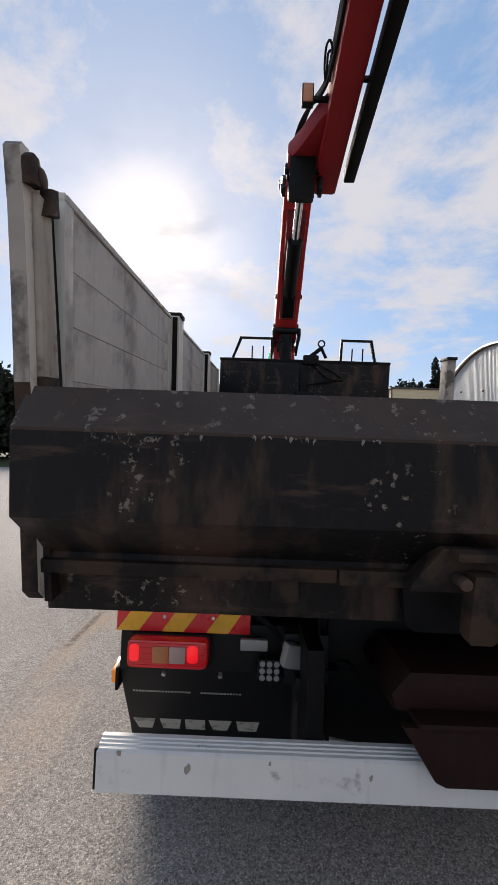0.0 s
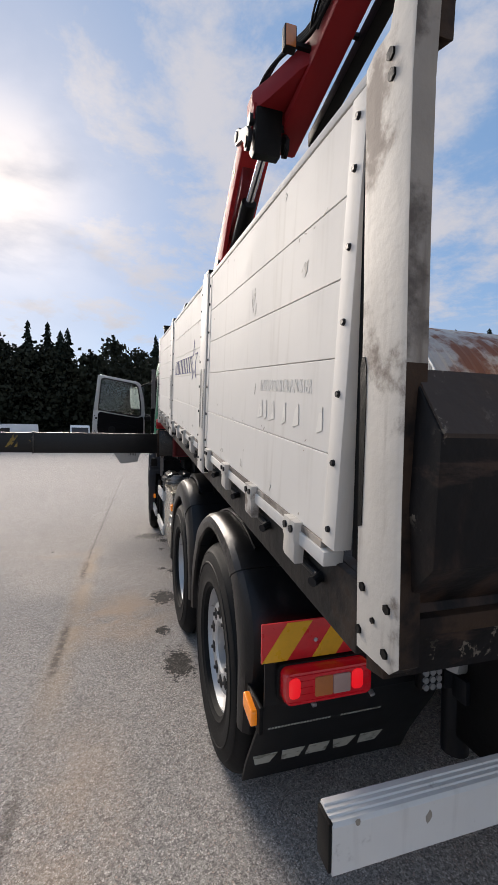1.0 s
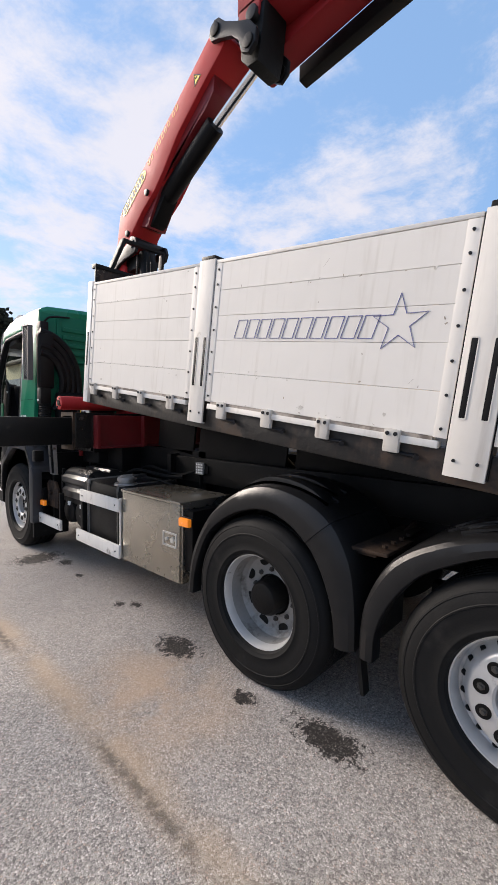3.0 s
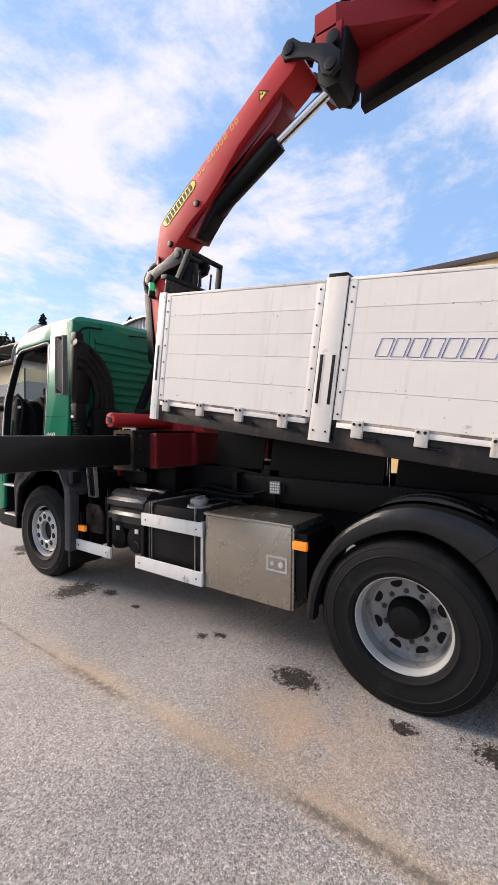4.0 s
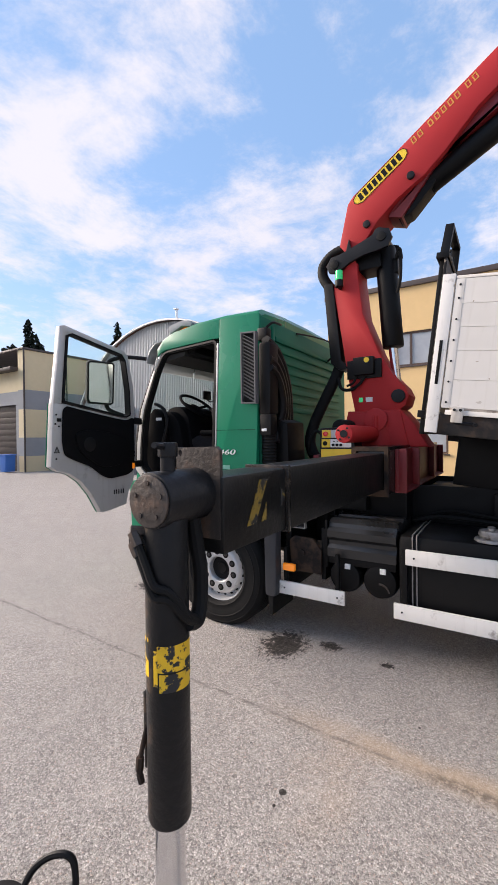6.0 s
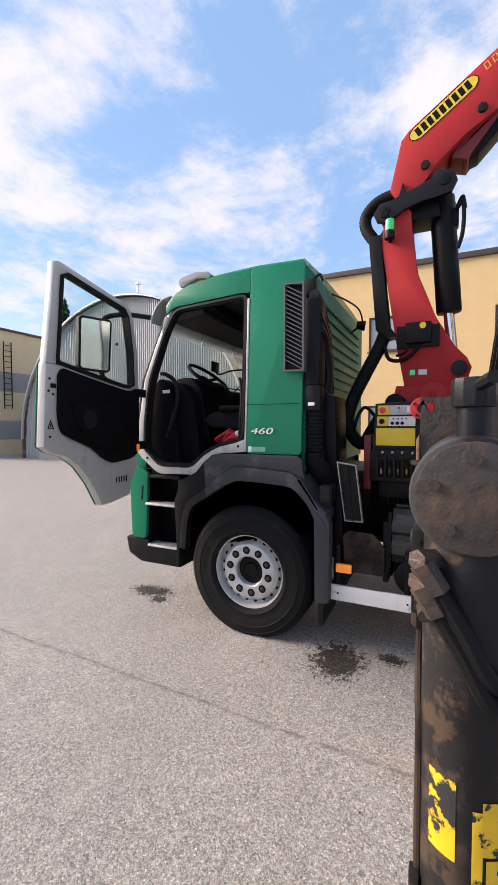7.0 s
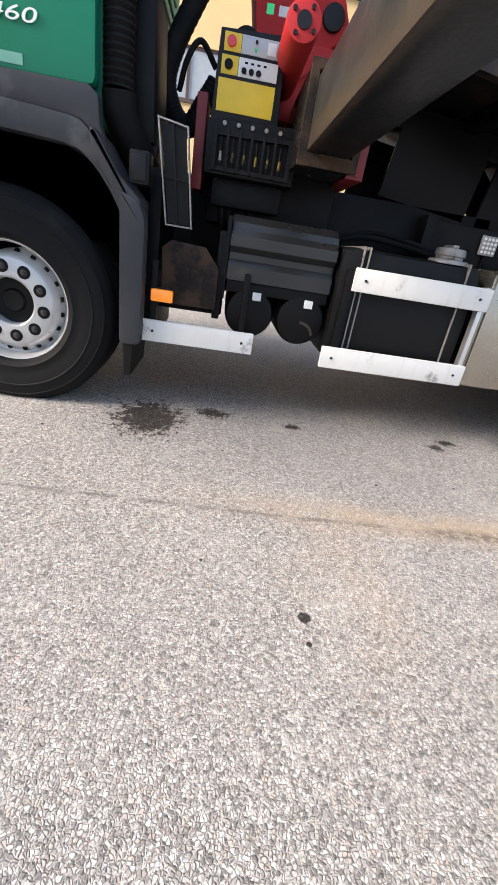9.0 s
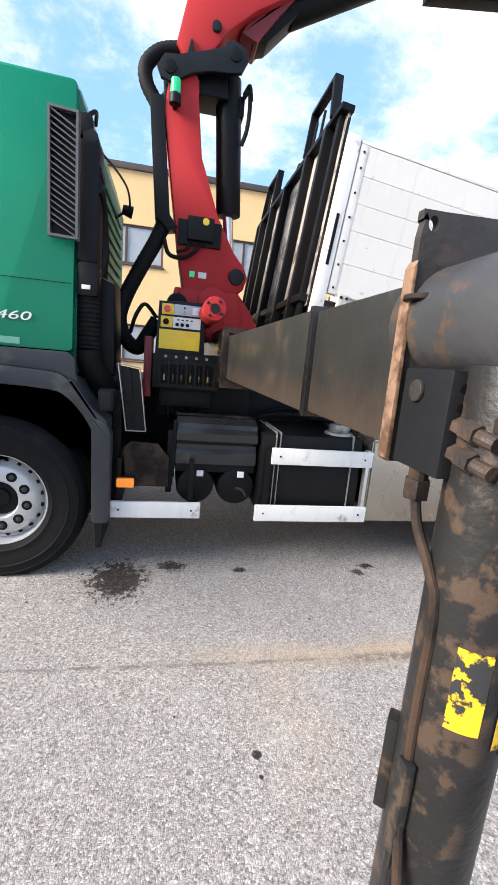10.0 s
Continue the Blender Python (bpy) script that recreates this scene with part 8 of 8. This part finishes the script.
    for y, z, r in ((5.385, 3.735, 0.034), (4.985, 4.06, 0.034), (5.27, 3.62, 0.05), (3.44, 4.97, 0.06)):
        bm = fresh()
        rod(bm, (-0.452, y, z), (-0.04, y, z), r, seg=18, bevel=0.006)
        part("boom_pin", bm, DARK_GREY, boom)
    # badge, model line and warning sign along the boom
    way = Vector((0, 4.00 - 5.52, 5.105 - 4.05)).normalized()
    up = Vector((0, -way.z, way.y)) * -1
    up = Vector((0, way.z, -way.y)) if up.z < 0 else up

    def along(s, h):
        p = Vector((0, 5.52, 4.05)) + way * s + up * h
        return (p.y, p.z)
    badge = [along(0.03, -0.128), along(0.50, -0.128), along(0.545, -0.105), along(0.562, -0.07), along(0.545, -0.032), along(0.50, -0.014), along(0.03, -0.014), along(-0.018, -0.035), along(-0.035, -0.07), along(-0.018, -0.105)]
    bm = fresh()
    prism(bm, badge, "x", -0.4275, -0.4245)
    bd = part("badge", bm, YELLOW, boom, "yellow rounded badge with dark bars")
    bm = fresh()
    frame_prism(bm, badge, shrink(badge, 0.006), "x", -0.4285, -0.4275)
    part("badge_rim", bm, HUB_BLACK, bd)
    for i in range(9):
        bm = fresh()
        s = 0.025 + i * 0.054
        prism(bm, [along(s, -0.105), along(s + 0.036, -0.105), along(s + 0.042, -0.036), along(s + 0.006, -0.036)], "x", -0.4290, -0.4275)
        part("badge_bar", bm, HUB_BLACK, bd)
    for i, s in enumerate((0.62, 0.685, 0.79, 0.855, 0.92, 0.985, 1.05, 1.15, 1.215)):
        bm = fresh()
        o = [along(s, -0.085), along(s + 0.042, -0.085), along(s + 0.052, -0.025), along(s + 0.01, -0.025)]
        frame_prism(bm, o, shrink(o, 0.010), "x", -0.4270, -0.4245)
        part("model_bar", bm, OCHRE_LETTER, boom)
    bm = fresh()
    tri = [along(1.50, -0.17), along(1.62, -0.17), along(1.56, -0.06)]
    prism(bm, tri, "x", -0.4270, -0.4245)
    wt = part("warning_sign", bm, YELLOW, boom, "yellow warning triangle")
    bm = fresh()
    frame_prism(bm, tri, shrink(tri, 0.010), "x", -0.4285, -0.4270)
    prism(bm, [along(1.565, -0.15), along(1.575, -0.12), along(1.555, -0.12), along(1.56, -0.09), along(1.545, -0.125), along(1.56, -0.125)], "x", -0.4285, -0.4270)
    part("sign_mark", bm, HUB_BLACK, wt)
    # jib cylinder
    bm = fresh()
    rod(bm, (-0.25, 4.86, 4.035), (-0.25, 4.08, 4.455), 0.098, seg=28, bevel=0.015)
    prism(bm, [(4.80, 4.12), (4.94, 4.02), (5.14, 3.82), (5.11, 3.745), (5.0, 3.775), (4.79, 4.0)], "x", -0.34, -0.16, 0.012)
    jc = part("jib_cylinder", bm, BLACK_PAINT, crane, "black jib cylinder")
    bm = fresh()
    rod(bm, (-0.25, 4.10, 4.445), (-0.25, 3.53, 4.705), 0.047, seg=22)
    part("piston_rod", bm, CHROME, jc)
    # elbow link
    for x0, x1 in ((-0.48, -0.435), (-0.05, -0.01)):
        bm = fresh()
        prism(bm, [(3.90, 5.10), (3.93, 5.04), (3.90, 4.98), (3.80, 4.95), (3.64, 4.88), (3.55, 4.79), (3.52, 4.68), (3.44, 4.63), (3.36, 4.68), (3.35, 4.79), (3.43, 4.89), (3.57, 4.96), (3.72, 5.05), (3.80, 5.13), (3.86, 5.14)], "x", x0, x1, 0.01)
        el = part("elbow_link", bm, DARK_GREY, crane, "dark grey elbow link")
        for y, z in ((3.845, 5.05), (3.435, 4.72)):
            bm = fresh()
            rod(bm, (x0 - 0.015, y, z), (x1, y, z), 0.055, seg=18, bevel=0.006)
            part("link_pin", bm, HUB_BLACK, el)
    bm = fresh()
    prism(bm, [(3.60, 4.70), (3.52, 4.61), (3.40, 4.60), (3.36, 4.75), (3.33, 5.05), (3.60, 5.05)], "x", -0.40, -0.10, 0.02)
    part("elbow_bracket", bm, HUB_BLACK, crane)
    # outer boom, its ram housing and the folded jib beside it
    def lift(y, h):
        return (y, 4.865 + (3.73 - y) * 0.15 + h)
    bm = fresh()
    prism(bm, [lift(3.73, 0.0), lift(-2.4, 0.0), lift(-2.4, 0.38), lift(2.9, 0.38), lift(3.5, 0.36), lift(3.62, 0.30), lift(3.68, 0.12)], "x", -0.075, 0.205, 0.035)
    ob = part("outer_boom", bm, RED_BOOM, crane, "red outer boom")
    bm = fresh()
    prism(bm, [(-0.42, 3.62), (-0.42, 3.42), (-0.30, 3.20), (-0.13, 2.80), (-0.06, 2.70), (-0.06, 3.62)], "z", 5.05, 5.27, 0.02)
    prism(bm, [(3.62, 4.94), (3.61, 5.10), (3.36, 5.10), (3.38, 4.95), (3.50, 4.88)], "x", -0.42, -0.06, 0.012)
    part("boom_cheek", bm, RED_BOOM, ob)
    bm = fresh()
    prism(bm, [lift(3.45, -0.08), lift(-2.6, -0.08), lift(-2.6, 0.06), lift(3.45, 0.06)], "x", 0.245, 0.375, 0.012)
    j = part("folded_jib", bm, BLACK_PAINT, ob, "black folded jib tube")
    for y in (2.4, 1.2, 0.0):
        bm = fresh()
        a = lift(y, 0.03)
        box(bm, 0.20, 0.25, a[0] - 0.02, a[0] + 0.02, a[1] - 0.02, a[1] + 0.02, 0.004)
        part("jib_clip", bm, DARK_GREY, j)
    for k in range(4):
        bm = fresh()
        o = k * 0.022
        tube(bm, [(-0.30 + o, 3.75, 5.02), (-0.34 + o, 3.62, 5.20 + o), (-0.33 + o, 3.35, 5.33 + o), (-0.25 + o * 0.6, 3.0, 5.31 + o), (-0.13 + o * 0.3, 2.62, 5.20 + o * 1.6), (-0.10, 2.2, 5.19 + o * 2.2), (-0.097, 1.6, 5.27 + o * 2.2), (-0.097, 0.4, 5.45 + o * 2.2)], 0.019, 8)
        part("boom_hose", bm, RUBBER, ob)
    bm = fresh()
    tube(bm, [(-0.12, 2.62, 5.22), (-0.16, 2.45, 5.25), (-0.175, 2.27, 5.27), (-0.15, 2.2, 5.25), (-0.115, 2.28, 5.2), (-0.10, 2.5, 5.16)], 0.011, 8)
    tube(bm, [(-0.12, 2.55, 5.22), (-0.14, 2.42, 5.24), (-0.15, 2.32, 5.25), (-0.13, 2.27, 5.23), (-0.11, 2.35, 5.2)], 0.011, 8)
    part("hose_loop", bm, RUBBER, ob)
    bm = fresh()
    box(bm, -0.345, -0.225, 2.66, 2.74, 5.09, 5.30, 0.012)
    box(bm, -0.24, -0.06, 2.68, 2.72, 5.14, 5.18)
    fl = part("boom_lamp", bm, BLACK_PLASTIC, ob, "amber-faced flood lamp on the boom")
    bm = fresh()
    box(bm, -0.333, -0.237, 2.652, 2.662, 5.10, 5.29, 0.004)
    part("lens", bm, LAMP_AMBER, fl)
    for ob in crane.children:
        if ob.name.split(".")[0] in ("main_boom", "jib_cylinder", "elbow_link", "elbow_bracket", "outer_boom"):
            ob.location = (0.0, 0.015, 0.028)
    build_panel(crane)
    build_outrigger(crane)
    return crane


def build_panel(crane):
    """The control stand with its switch panel, label and lever row."""
    bm = fresh()
    prism(bm, [(5.26, 1.235), (5.725, 1.235), (5.725, 1.47), (5.265, 1.49)], "x", -0.93, -0.55, 0.012)
    pn = part("control_stand", bm, BLACK_PLASTIC, crane, "dark control stand with yellow panels and levers")
    bm = fresh()
    prism(bm, [(5.375, 1.48), (5.715, 1.465), (5.70, 1.82), (5.395, 1.835)], "x", -0.905, -0.68, 0.012)
    bx = part("switch_box", bm, DARK_GREY, pn)

    def plate(name, y0, y1, z0, z1, mat, out=-0.910):
        b = fresh()
        box(b, out, -0.903, y1, y0, z0, z1, 0.001)
        return part(name, b, mat, bx)
    plate("yellow_plate", 5.68, 5.60, 1.735, 1.805, YELLOW)
    plate("grey_plate", 5.598, 5.42, 1.735, 1.805, SILVER)
    plate("display", 5.475, 5.435, 1.748, 1.795, WHITE_PLATE, -0.912)
    plate("yellow_plate", 5.685, 5.605, 1.65, 1.722, YELLOW)
    plate("white_plate", 5.603, 5.415, 1.65, 1.722, WHITE_PLATE)
    plate("yellow_label", 5.692, 5.415, 1.505, 1.635, YELLOW)
    for y, z, r, m in ((5.645, 1.77, 0.022, LAMP_RED), (5.65, 1.686, 0.020, HUB_BLACK), (5.575, 1.672, 0.012, HUB_BLACK), (5.54, 1.672, 0.012, HUB_BLACK), (5.505, 1.672, 0.012, HUB_BLACK), (5.53, 1.785, 0.006, HUB_BLACK), (5.53, 1.757, 0.006, LENS_GREEN)):
        bm = fresh()
        rod(bm, (-0.908, y, z), (-0.925, y, z), r, seg=14, bevel=0.003)
        part("knob", bm, m, bx)
    for i in range(4):
        bm = fresh()
        box(bm, -0.9112, -0.9098, 5.56 - i * 0.03, 5.575 - i * 0.03, 1.70, 1.708)
        part("print_bar", bm, HUB_BLACK, bx)
    bm = fresh()
    outer = [(5.29, 1.25), (5.69, 1.25), (5.69, 1.42), (5.29, 1.43)]
    frame_prism(bm, outer, shrink(outer, 0.02), "x", -0.955, -0.925)
    part("lever_guard", bm, BLACK_PLASTIC, pn)
    for i in range(6):
        y = 5.645 - i * 0.06
        bm = fresh()
        rod(bm, (-0.94, y, 1.27), (-0.955, y, 1.39), 0.008, seg=8)
        lv = part("lever", bm, HUB_BLACK, pn)
        bm = fresh()
        rod(bm, (-0.951, y, 1.295), (-0.957, y, 1.335), 0.0085, 0.006, 10, 0.002)
        part("grip", bm, YELLOW_DULL if i else GREASY_CAP, lv)
        bm = fresh()
        box(bm, -0.96, -0.93, y + 0.022, y + 0.036, 1.25, 1.43, 0.003)
        part("divider", bm, BLACK_PLASTIC, pn)
    for i in range(5):
        bm = fresh()
        rod(bm, (-0.93, 5.64 - i * 0.07, 1.455), (-0.938, 5.64 - i * 0.07, 1.455), 0.010, seg=12)
        part("dial", bm, GREASY_CAP, pn)
    bm = fresh()
    box(bm, -0.86, -0.6, 5.735, 5.79, 1.16, 1.58, 0.01)
    part("red_plate", bm, RED_DULL, pn)
    bm = fresh()
    rod(bm, (-0.75, 5.58, 1.83), (-0.45, 5.58, 1.83), 0.075, seg=22, bevel=0.03)
    tube(bm, [(-0.7, 5.72, 1.72), (-0.75, 5.80, 1.80), (-0.76, 5.86, 1.72), (-0.7, 5.9, 1.6)], 0.014, 8)
    part("reel", bm, RUBBER, pn)
    bm = fresh()
    box(bm, -0.86, -0.55, 5.30, 5.68, 1.10, 1.235, 0.02)
    for i in range(5):
        tube(bm, [(-0.8 + i * 0.04, 5.62 - i * 0.07, 1.12), (-0.78, 5.6 - i * 0.07, 1.0), (-0.6, 5.55 - i * 0.05, 0.93), (-0.45, 5.4, 0.95)], 0.017, 8)
    part("valve_bank", bm, HUB_BLACK, pn)


def tilt(bm):
    """The beam lies a finger lower than its housing."""
    for v in bm.verts:
        v.co.z -= 0.010


def build_outrigger(crane):
    bm = fresh()
    box(bm, -1.245, 1.245, 5.02, 5.29, 1.305, 1.665, 0.012)
    hs = part("outrigger_housing", bm, BLACK_BEAM, crane, "black outrigger housing")
    bm = fresh()
    frame_prism(bm, [(5.02, 1.29), (5.295, 1.29), (5.295, 1.665), (5.02, 1.665)], [(5.05, 1.34), (5.26, 1.34), (5.26, 1.63), (5.05, 1.63)], "x", -1.268, -1.246)
    part("housing_flange", bm, BROWN_STEEL, hs)
    bm = fresh()
    box(bm, -2.835, -1.25, 5.055, 5.258, 1.355, 1.625, 0.012)
    tilt(bm)
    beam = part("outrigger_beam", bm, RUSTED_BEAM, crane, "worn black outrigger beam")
    bm = fresh()
    box(bm, -2.85, -2.825, 5.049, 5.264, 1.349, 1.631, 0.004)
    tilt(bm)
    part("beam_collar", bm, BLACK_BEAM, beam)
    bm = fresh()
    box(bm, -3.30, -2.85, 5.061, 5.252, 1.361, 1.619, 0.010)
    tilt(bm)
    tip = part("beam_tip", bm, RUSTED_BEAM, beam)
    # marks in a dull yellow that holds both their wear and the shade there
    for mark in ([(-3.16, 1.43), (-3.10, 1.43), (-3.01, 1.59), (-3.07, 1.59)], [(-3.06, 1.43), (-3.02, 1.43), (-3.02, 1.50)], [(-2.90, 1.47), (-2.86, 1.505), (-2.90, 1.54)]):
        bm = fresh()
        prism(bm, mark, "y", 5.0585, 5.0605)
        tilt(bm)
        part("yellow_mark", bm, YELLOW_DULL, tip)
    # support leg
    lx, ly = -3.446, 5.179
    hz = 1.550
    bm = fresh()
    rod(bm, (lx, ly, 0.55), (lx, ly, hz - 0.06), 0.068, seg=32, bevel=0.012)
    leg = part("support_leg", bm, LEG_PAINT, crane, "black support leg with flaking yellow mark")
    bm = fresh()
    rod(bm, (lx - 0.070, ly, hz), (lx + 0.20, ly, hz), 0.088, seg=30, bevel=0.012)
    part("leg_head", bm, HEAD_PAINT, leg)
    bm = fresh()
    rod(bm, (lx - 0.0705, ly, hz), (lx - 0.078, ly, hz), 0.080, seg=28, bevel=0.003)
    for i in range(5):
        a = i * 1.256 + 0.3
        rod(bm, (lx - 0.075, ly + 0.055 * math.cos(a), hz + 0.055 * math.sin(a)), (lx - 0.083, ly + 0.055 * math.cos(a), hz + 0.055 * math.sin(a)), 0.008, seg=8)
    part("head_cap", bm, CAST_RUST, leg, "weathered bare end cap")
    bm = fresh()
    rod(bm, (lx, ly, 0.10), (lx, ly, 0.56), 0.047, seg=24)
    part("inner_rod", bm, CHROME, leg, "bright inner rod")
    bm = fresh()
    lathe(bm, [(0.0, 0.0), (0.122, 0.0), (0.127, 0.012), (0.118, 0.024), (0.078, 0.038), (0.062, 0.085), (0.052, 0.10), (0.0, 0.10)], 28)
    bmesh.ops.rotate(bm, verts=bm.verts, cent=(0, 0, 0), matrix=Matrix.Rotation(radians(90), 3, "Y"))
    for v in bm.verts:
        v.co = Vector((lx + v.co.x, ly + v.co.y, abs(v.co.z)))
    bmesh.ops.recalc_face_normals(bm, faces=bm.faces)
    part("foot_plate", bm, RUBBER, leg, "round black foot plate")
    # plate with a hole, pipe elbow on top
    bm = fresh()
    cy, cz = 5.271, 1.718
    hole = [(cy + 0.0085 * math.cos(a), cz + 0.011 * math.sin(a)) for a in (radians(-135 + i * 30) for i in range(12))]
    square = []
    for i in range(12):
        a = radians(-135 + i * 30)
        k = 1 / max(abs(math.cos(a)), abs(math.sin(a)))
        square.append((cy + 0.018 * k * math.cos(a), cz + 0.018 * k * math.sin(a)))
    square[4] = (cy + 0.013, cz + 0.013)
    frame_prism(bm, square, hole, "x", -3.314, -3.298)
    prism(bm, [(5.253, 1.736), (5.115, 1.740), (5.10, 1.727), (5.10, 1.43), (5.255, 1.43), (5.262, 1.36), (5.289, 1.36), (5.289, 1.700), (5.253, 1.700)], "x", -3.314, -3.298)
    lug = part("lug_plate", bm, CAST_RUST, leg, "rust-brown lug plate with a hole")
    bm = fresh()
    prism(bm, [(5.287, 1.36), (5.295, 1.365), (5.295, 1.60), (5.2945, 1.655), (5.289, 1.665)], "x", -3.319, -3.292, 0.002)
    part("lug_edge", bm, TAN_RUST, lug, "tan rusted plate edge")
    bm = fresh()
    rod(bm, (-3.325, 5.272, 1.607), (-3.325, 5.272, 1.615), 0.032, seg=20, bevel=0.002)
    part("washer", bm, BROWN_STEEL, lug)
    bm = fresh()
    rod(bm, (lx + 0.01, ly, hz + 0.06), (lx + 0.01, ly, hz + 0.165), 0.024, seg=14)
    rod(bm, (lx + 0.01, ly, hz + 0.13), (lx + 0.01, ly, hz + 0.175), 0.032, seg=12, bevel=0.004)
    rod(bm, (lx + 0.01, ly, hz + 0.16), (lx - 0.07, ly - 0.02, hz + 0.168), 0.010, seg=8)
    part("tap", bm, DARK_GREY, leg, "hydraulic tap on top of the leg")
    # valve block with unions and pipes
    bm = fresh()
    box(bm, -3.445, -3.335, 5.255, 5.292, 1.367, 1.510, 0.005)
    vb = part("valve_block", bm, DARK_GREY, leg, "dark valve block")
    for z in (1.440, 1.405):
        bm = fresh()
        rod(bm, (-3.445, 5.274, z), (-3.462, 5.273, z - 0.003), 0.012, seg=6)
        rod(bm, (-3.462, 5.273, z - 0.003), (-3.484, 5.272, z - 0.007), 0.0145, seg=6)
        rod(bm, (-3.484, 5.272, z - 0.007), (-3.510, 5.268, z - 0.012), 0.010, seg=12)
        part("pipe_union", bm, CAST_RUST, vb)
    bm = fresh()
    rod(bm, (-3.375, 5.291, 1.478), (-3.375, 5.298, 1.478), 0.016, seg=18, bevel=0.003)
    part("boss", bm, CAST_RUST, vb)
    for z in (1.487, 1.462):
        bm = fresh()
        rod(bm, (-3.4445, 5.274, z), (-3.4465, 5.274, z), 0.006, seg=12)
        part("port", bm, HUB_BLACK, vb)
    bm = fresh()
    tube(bm, [(-3.385, 5.276, 1.372), (-3.387, 5.277, 1.34), (-3.405, 5.279, 1.29), (-3.445, 5.277, 1.24), (-3.466, 5.274, 1.19), (-3.468, 5.274, 1.05), (-3.472, 5.274, 0.93), (-3.480, 5.277, 0.86), (-3.497, 5.280, 0.80), (-3.510, 5.281, 0.75), (-3.514, 5.280, 0.715)], 0.0075, 10)
    rod(bm, (-3.509, 5.281, 0.765), (-3.514, 5.280, 0.725), 0.0125, seg=6)
    rod(bm, (-3.514, 5.280, 0.718), (-3.512, 5.272, 0.690), 0.011, seg=6)
    rod(bm, (-3.385, 5.276, 1.322), (-3.385, 5.276, 1.352), 0.019, seg=6, bevel=0.002)
    rod(bm, (-3.385, 5.276, 1.352), (-3.385, 5.276, 1.37), 0.014, seg=12)
    part("steel_pipe", bm, BROWN_STEEL, leg, "rusty steel pipe")
    for k in (0, 1):
        bm = fresh()
        o = k * 0.032
        rod(bm, (lx - 0.074, ly + 0.068, 1.450 - o), (lx - 0.075, ly + 0.044, 1.412 - o), 0.018, seg=6)
        rod(bm, (lx - 0.040, ly + 0.045, 1.450 - o), (lx - 0.080, ly + 0.074, 1.456 - o), 0.016, seg=6)
        un = part("hose_union", bm, CAST_RUST, leg)
        bm = fresh()
        tube(bm, [(lx - 0.075, ly + 0.046, 1.415 - o), (lx - 0.079, ly + 0.012, 1.360 - o), (lx - 0.078, ly - 0.022, 1.300 - o), (lx - 0.056, ly - 0.062, 1.28 - o * 0.7), (lx - 0.01, ly - 0.084, 1.21 - o * 0.5), (lx + 0.05, ly - 0.075, 1.165 - o * 0.3)], 0.013, 8)
        part("hose", bm, RUBBER, un)
    bm = fresh()
    tube(bm, [(lx + 0.105, ly - 0.02, 1.47), (lx + 0.110, ly - 0.03, 1.38), (lx + 0.115, ly - 0.04, 1.30), (lx + 0.10, ly - 0.05, 1.20), (lx + 0.07, ly - 0.06, 1.155), (lx + 0.02, ly - 0.065, 1.165)], 0.026, 12)
    part("leg_hose", bm, RUBBER, leg)
    bm = fresh()
    box(bm, lx - 0.030, lx - 0.008, ly + 0.066, ly + 0.082, 0.75, 0.93, 0.003)
    rod(bm, (lx - 0.020, ly + 0.072, 0.69), (lx - 0.020, ly + 0.072, 0.77), 0.012, seg=10)
    part("grease_nipple", bm, LEG_PAINT, leg)
    bm = fresh()
    box(bm, 0.066, 0.084, -0.014, 0.014, 0.775, 0.94, 0.003, pose(lx, ly, 0, 0, 0, 50))
    part("clip_plate", bm, LEG_PAINT, leg)
    # the plate, block and pipe sit low against the head
    for ob in leg.children:
        if ob.name.split(".")[0] in ("lug_plate", "valve_block", "steel_pipe"):
            ob.location = (0.012, -0.026, -0.030)
    # yellow mark wrapped round the tube
    bm = fresh()
    for z0, z1, a0, a1 in ((1.035, 1.115, 195, 300), (0.975, 1.03, 200, 300), (0.99, 1.10, 184, 196), (1.012, 1.132, 130, 166)):
        n = 10
        v = []
        for i in range(n + 1):
            a = radians(a0 + (a1 - a0) * i / n)
            x, y = lx + 0.0692 * math.cos(a), ly + 0.0692 * math.sin(a)
            v.append((bm.verts.new((x, y, z0)), bm.verts.new((x, y, z1))))
        for p, q in zip(v, v[1:]):
            bm.faces.new((p[0], q[0], q[1], p[1]))
    bmesh.ops.recalc_face_normals(bm, faces=bm.faces)
    part("yellow_band", bm, YELLOW_WORN, leg)


build_crane()

# ---- loose things on the ground ----
def build_pad():
    pad = thing("outrigger_pad", "black rubber ground pad with a bent steel carrying loop", "pad", pose(-3.625, 5.83, 0, 0, 0, 0))
    bm = fresh()
    rod(bm, (-0.04, 0.02, 0.0), (-0.04, 0.02, 0.045), 0.118, seg=32, bevel=0.008)
    part("pad_disc", bm, RUBBER, pad)
    bm = fresh()
    tube(bm, [(0.06, 0.005, 0.025), (0.106, -0.001, 0.08), (0.146, -0.043, 0.12), (0.179, -0.105, 0.135), (0.192, -0.138, 0.10), (0.17, -0.158, 0.014), (0.10, -0.10, 0.014), (0.05, -0.03, 0.02)], 0.013, 8)
    part("carrying_loop", bm, HUB_BLACK, pad)


build_pad()
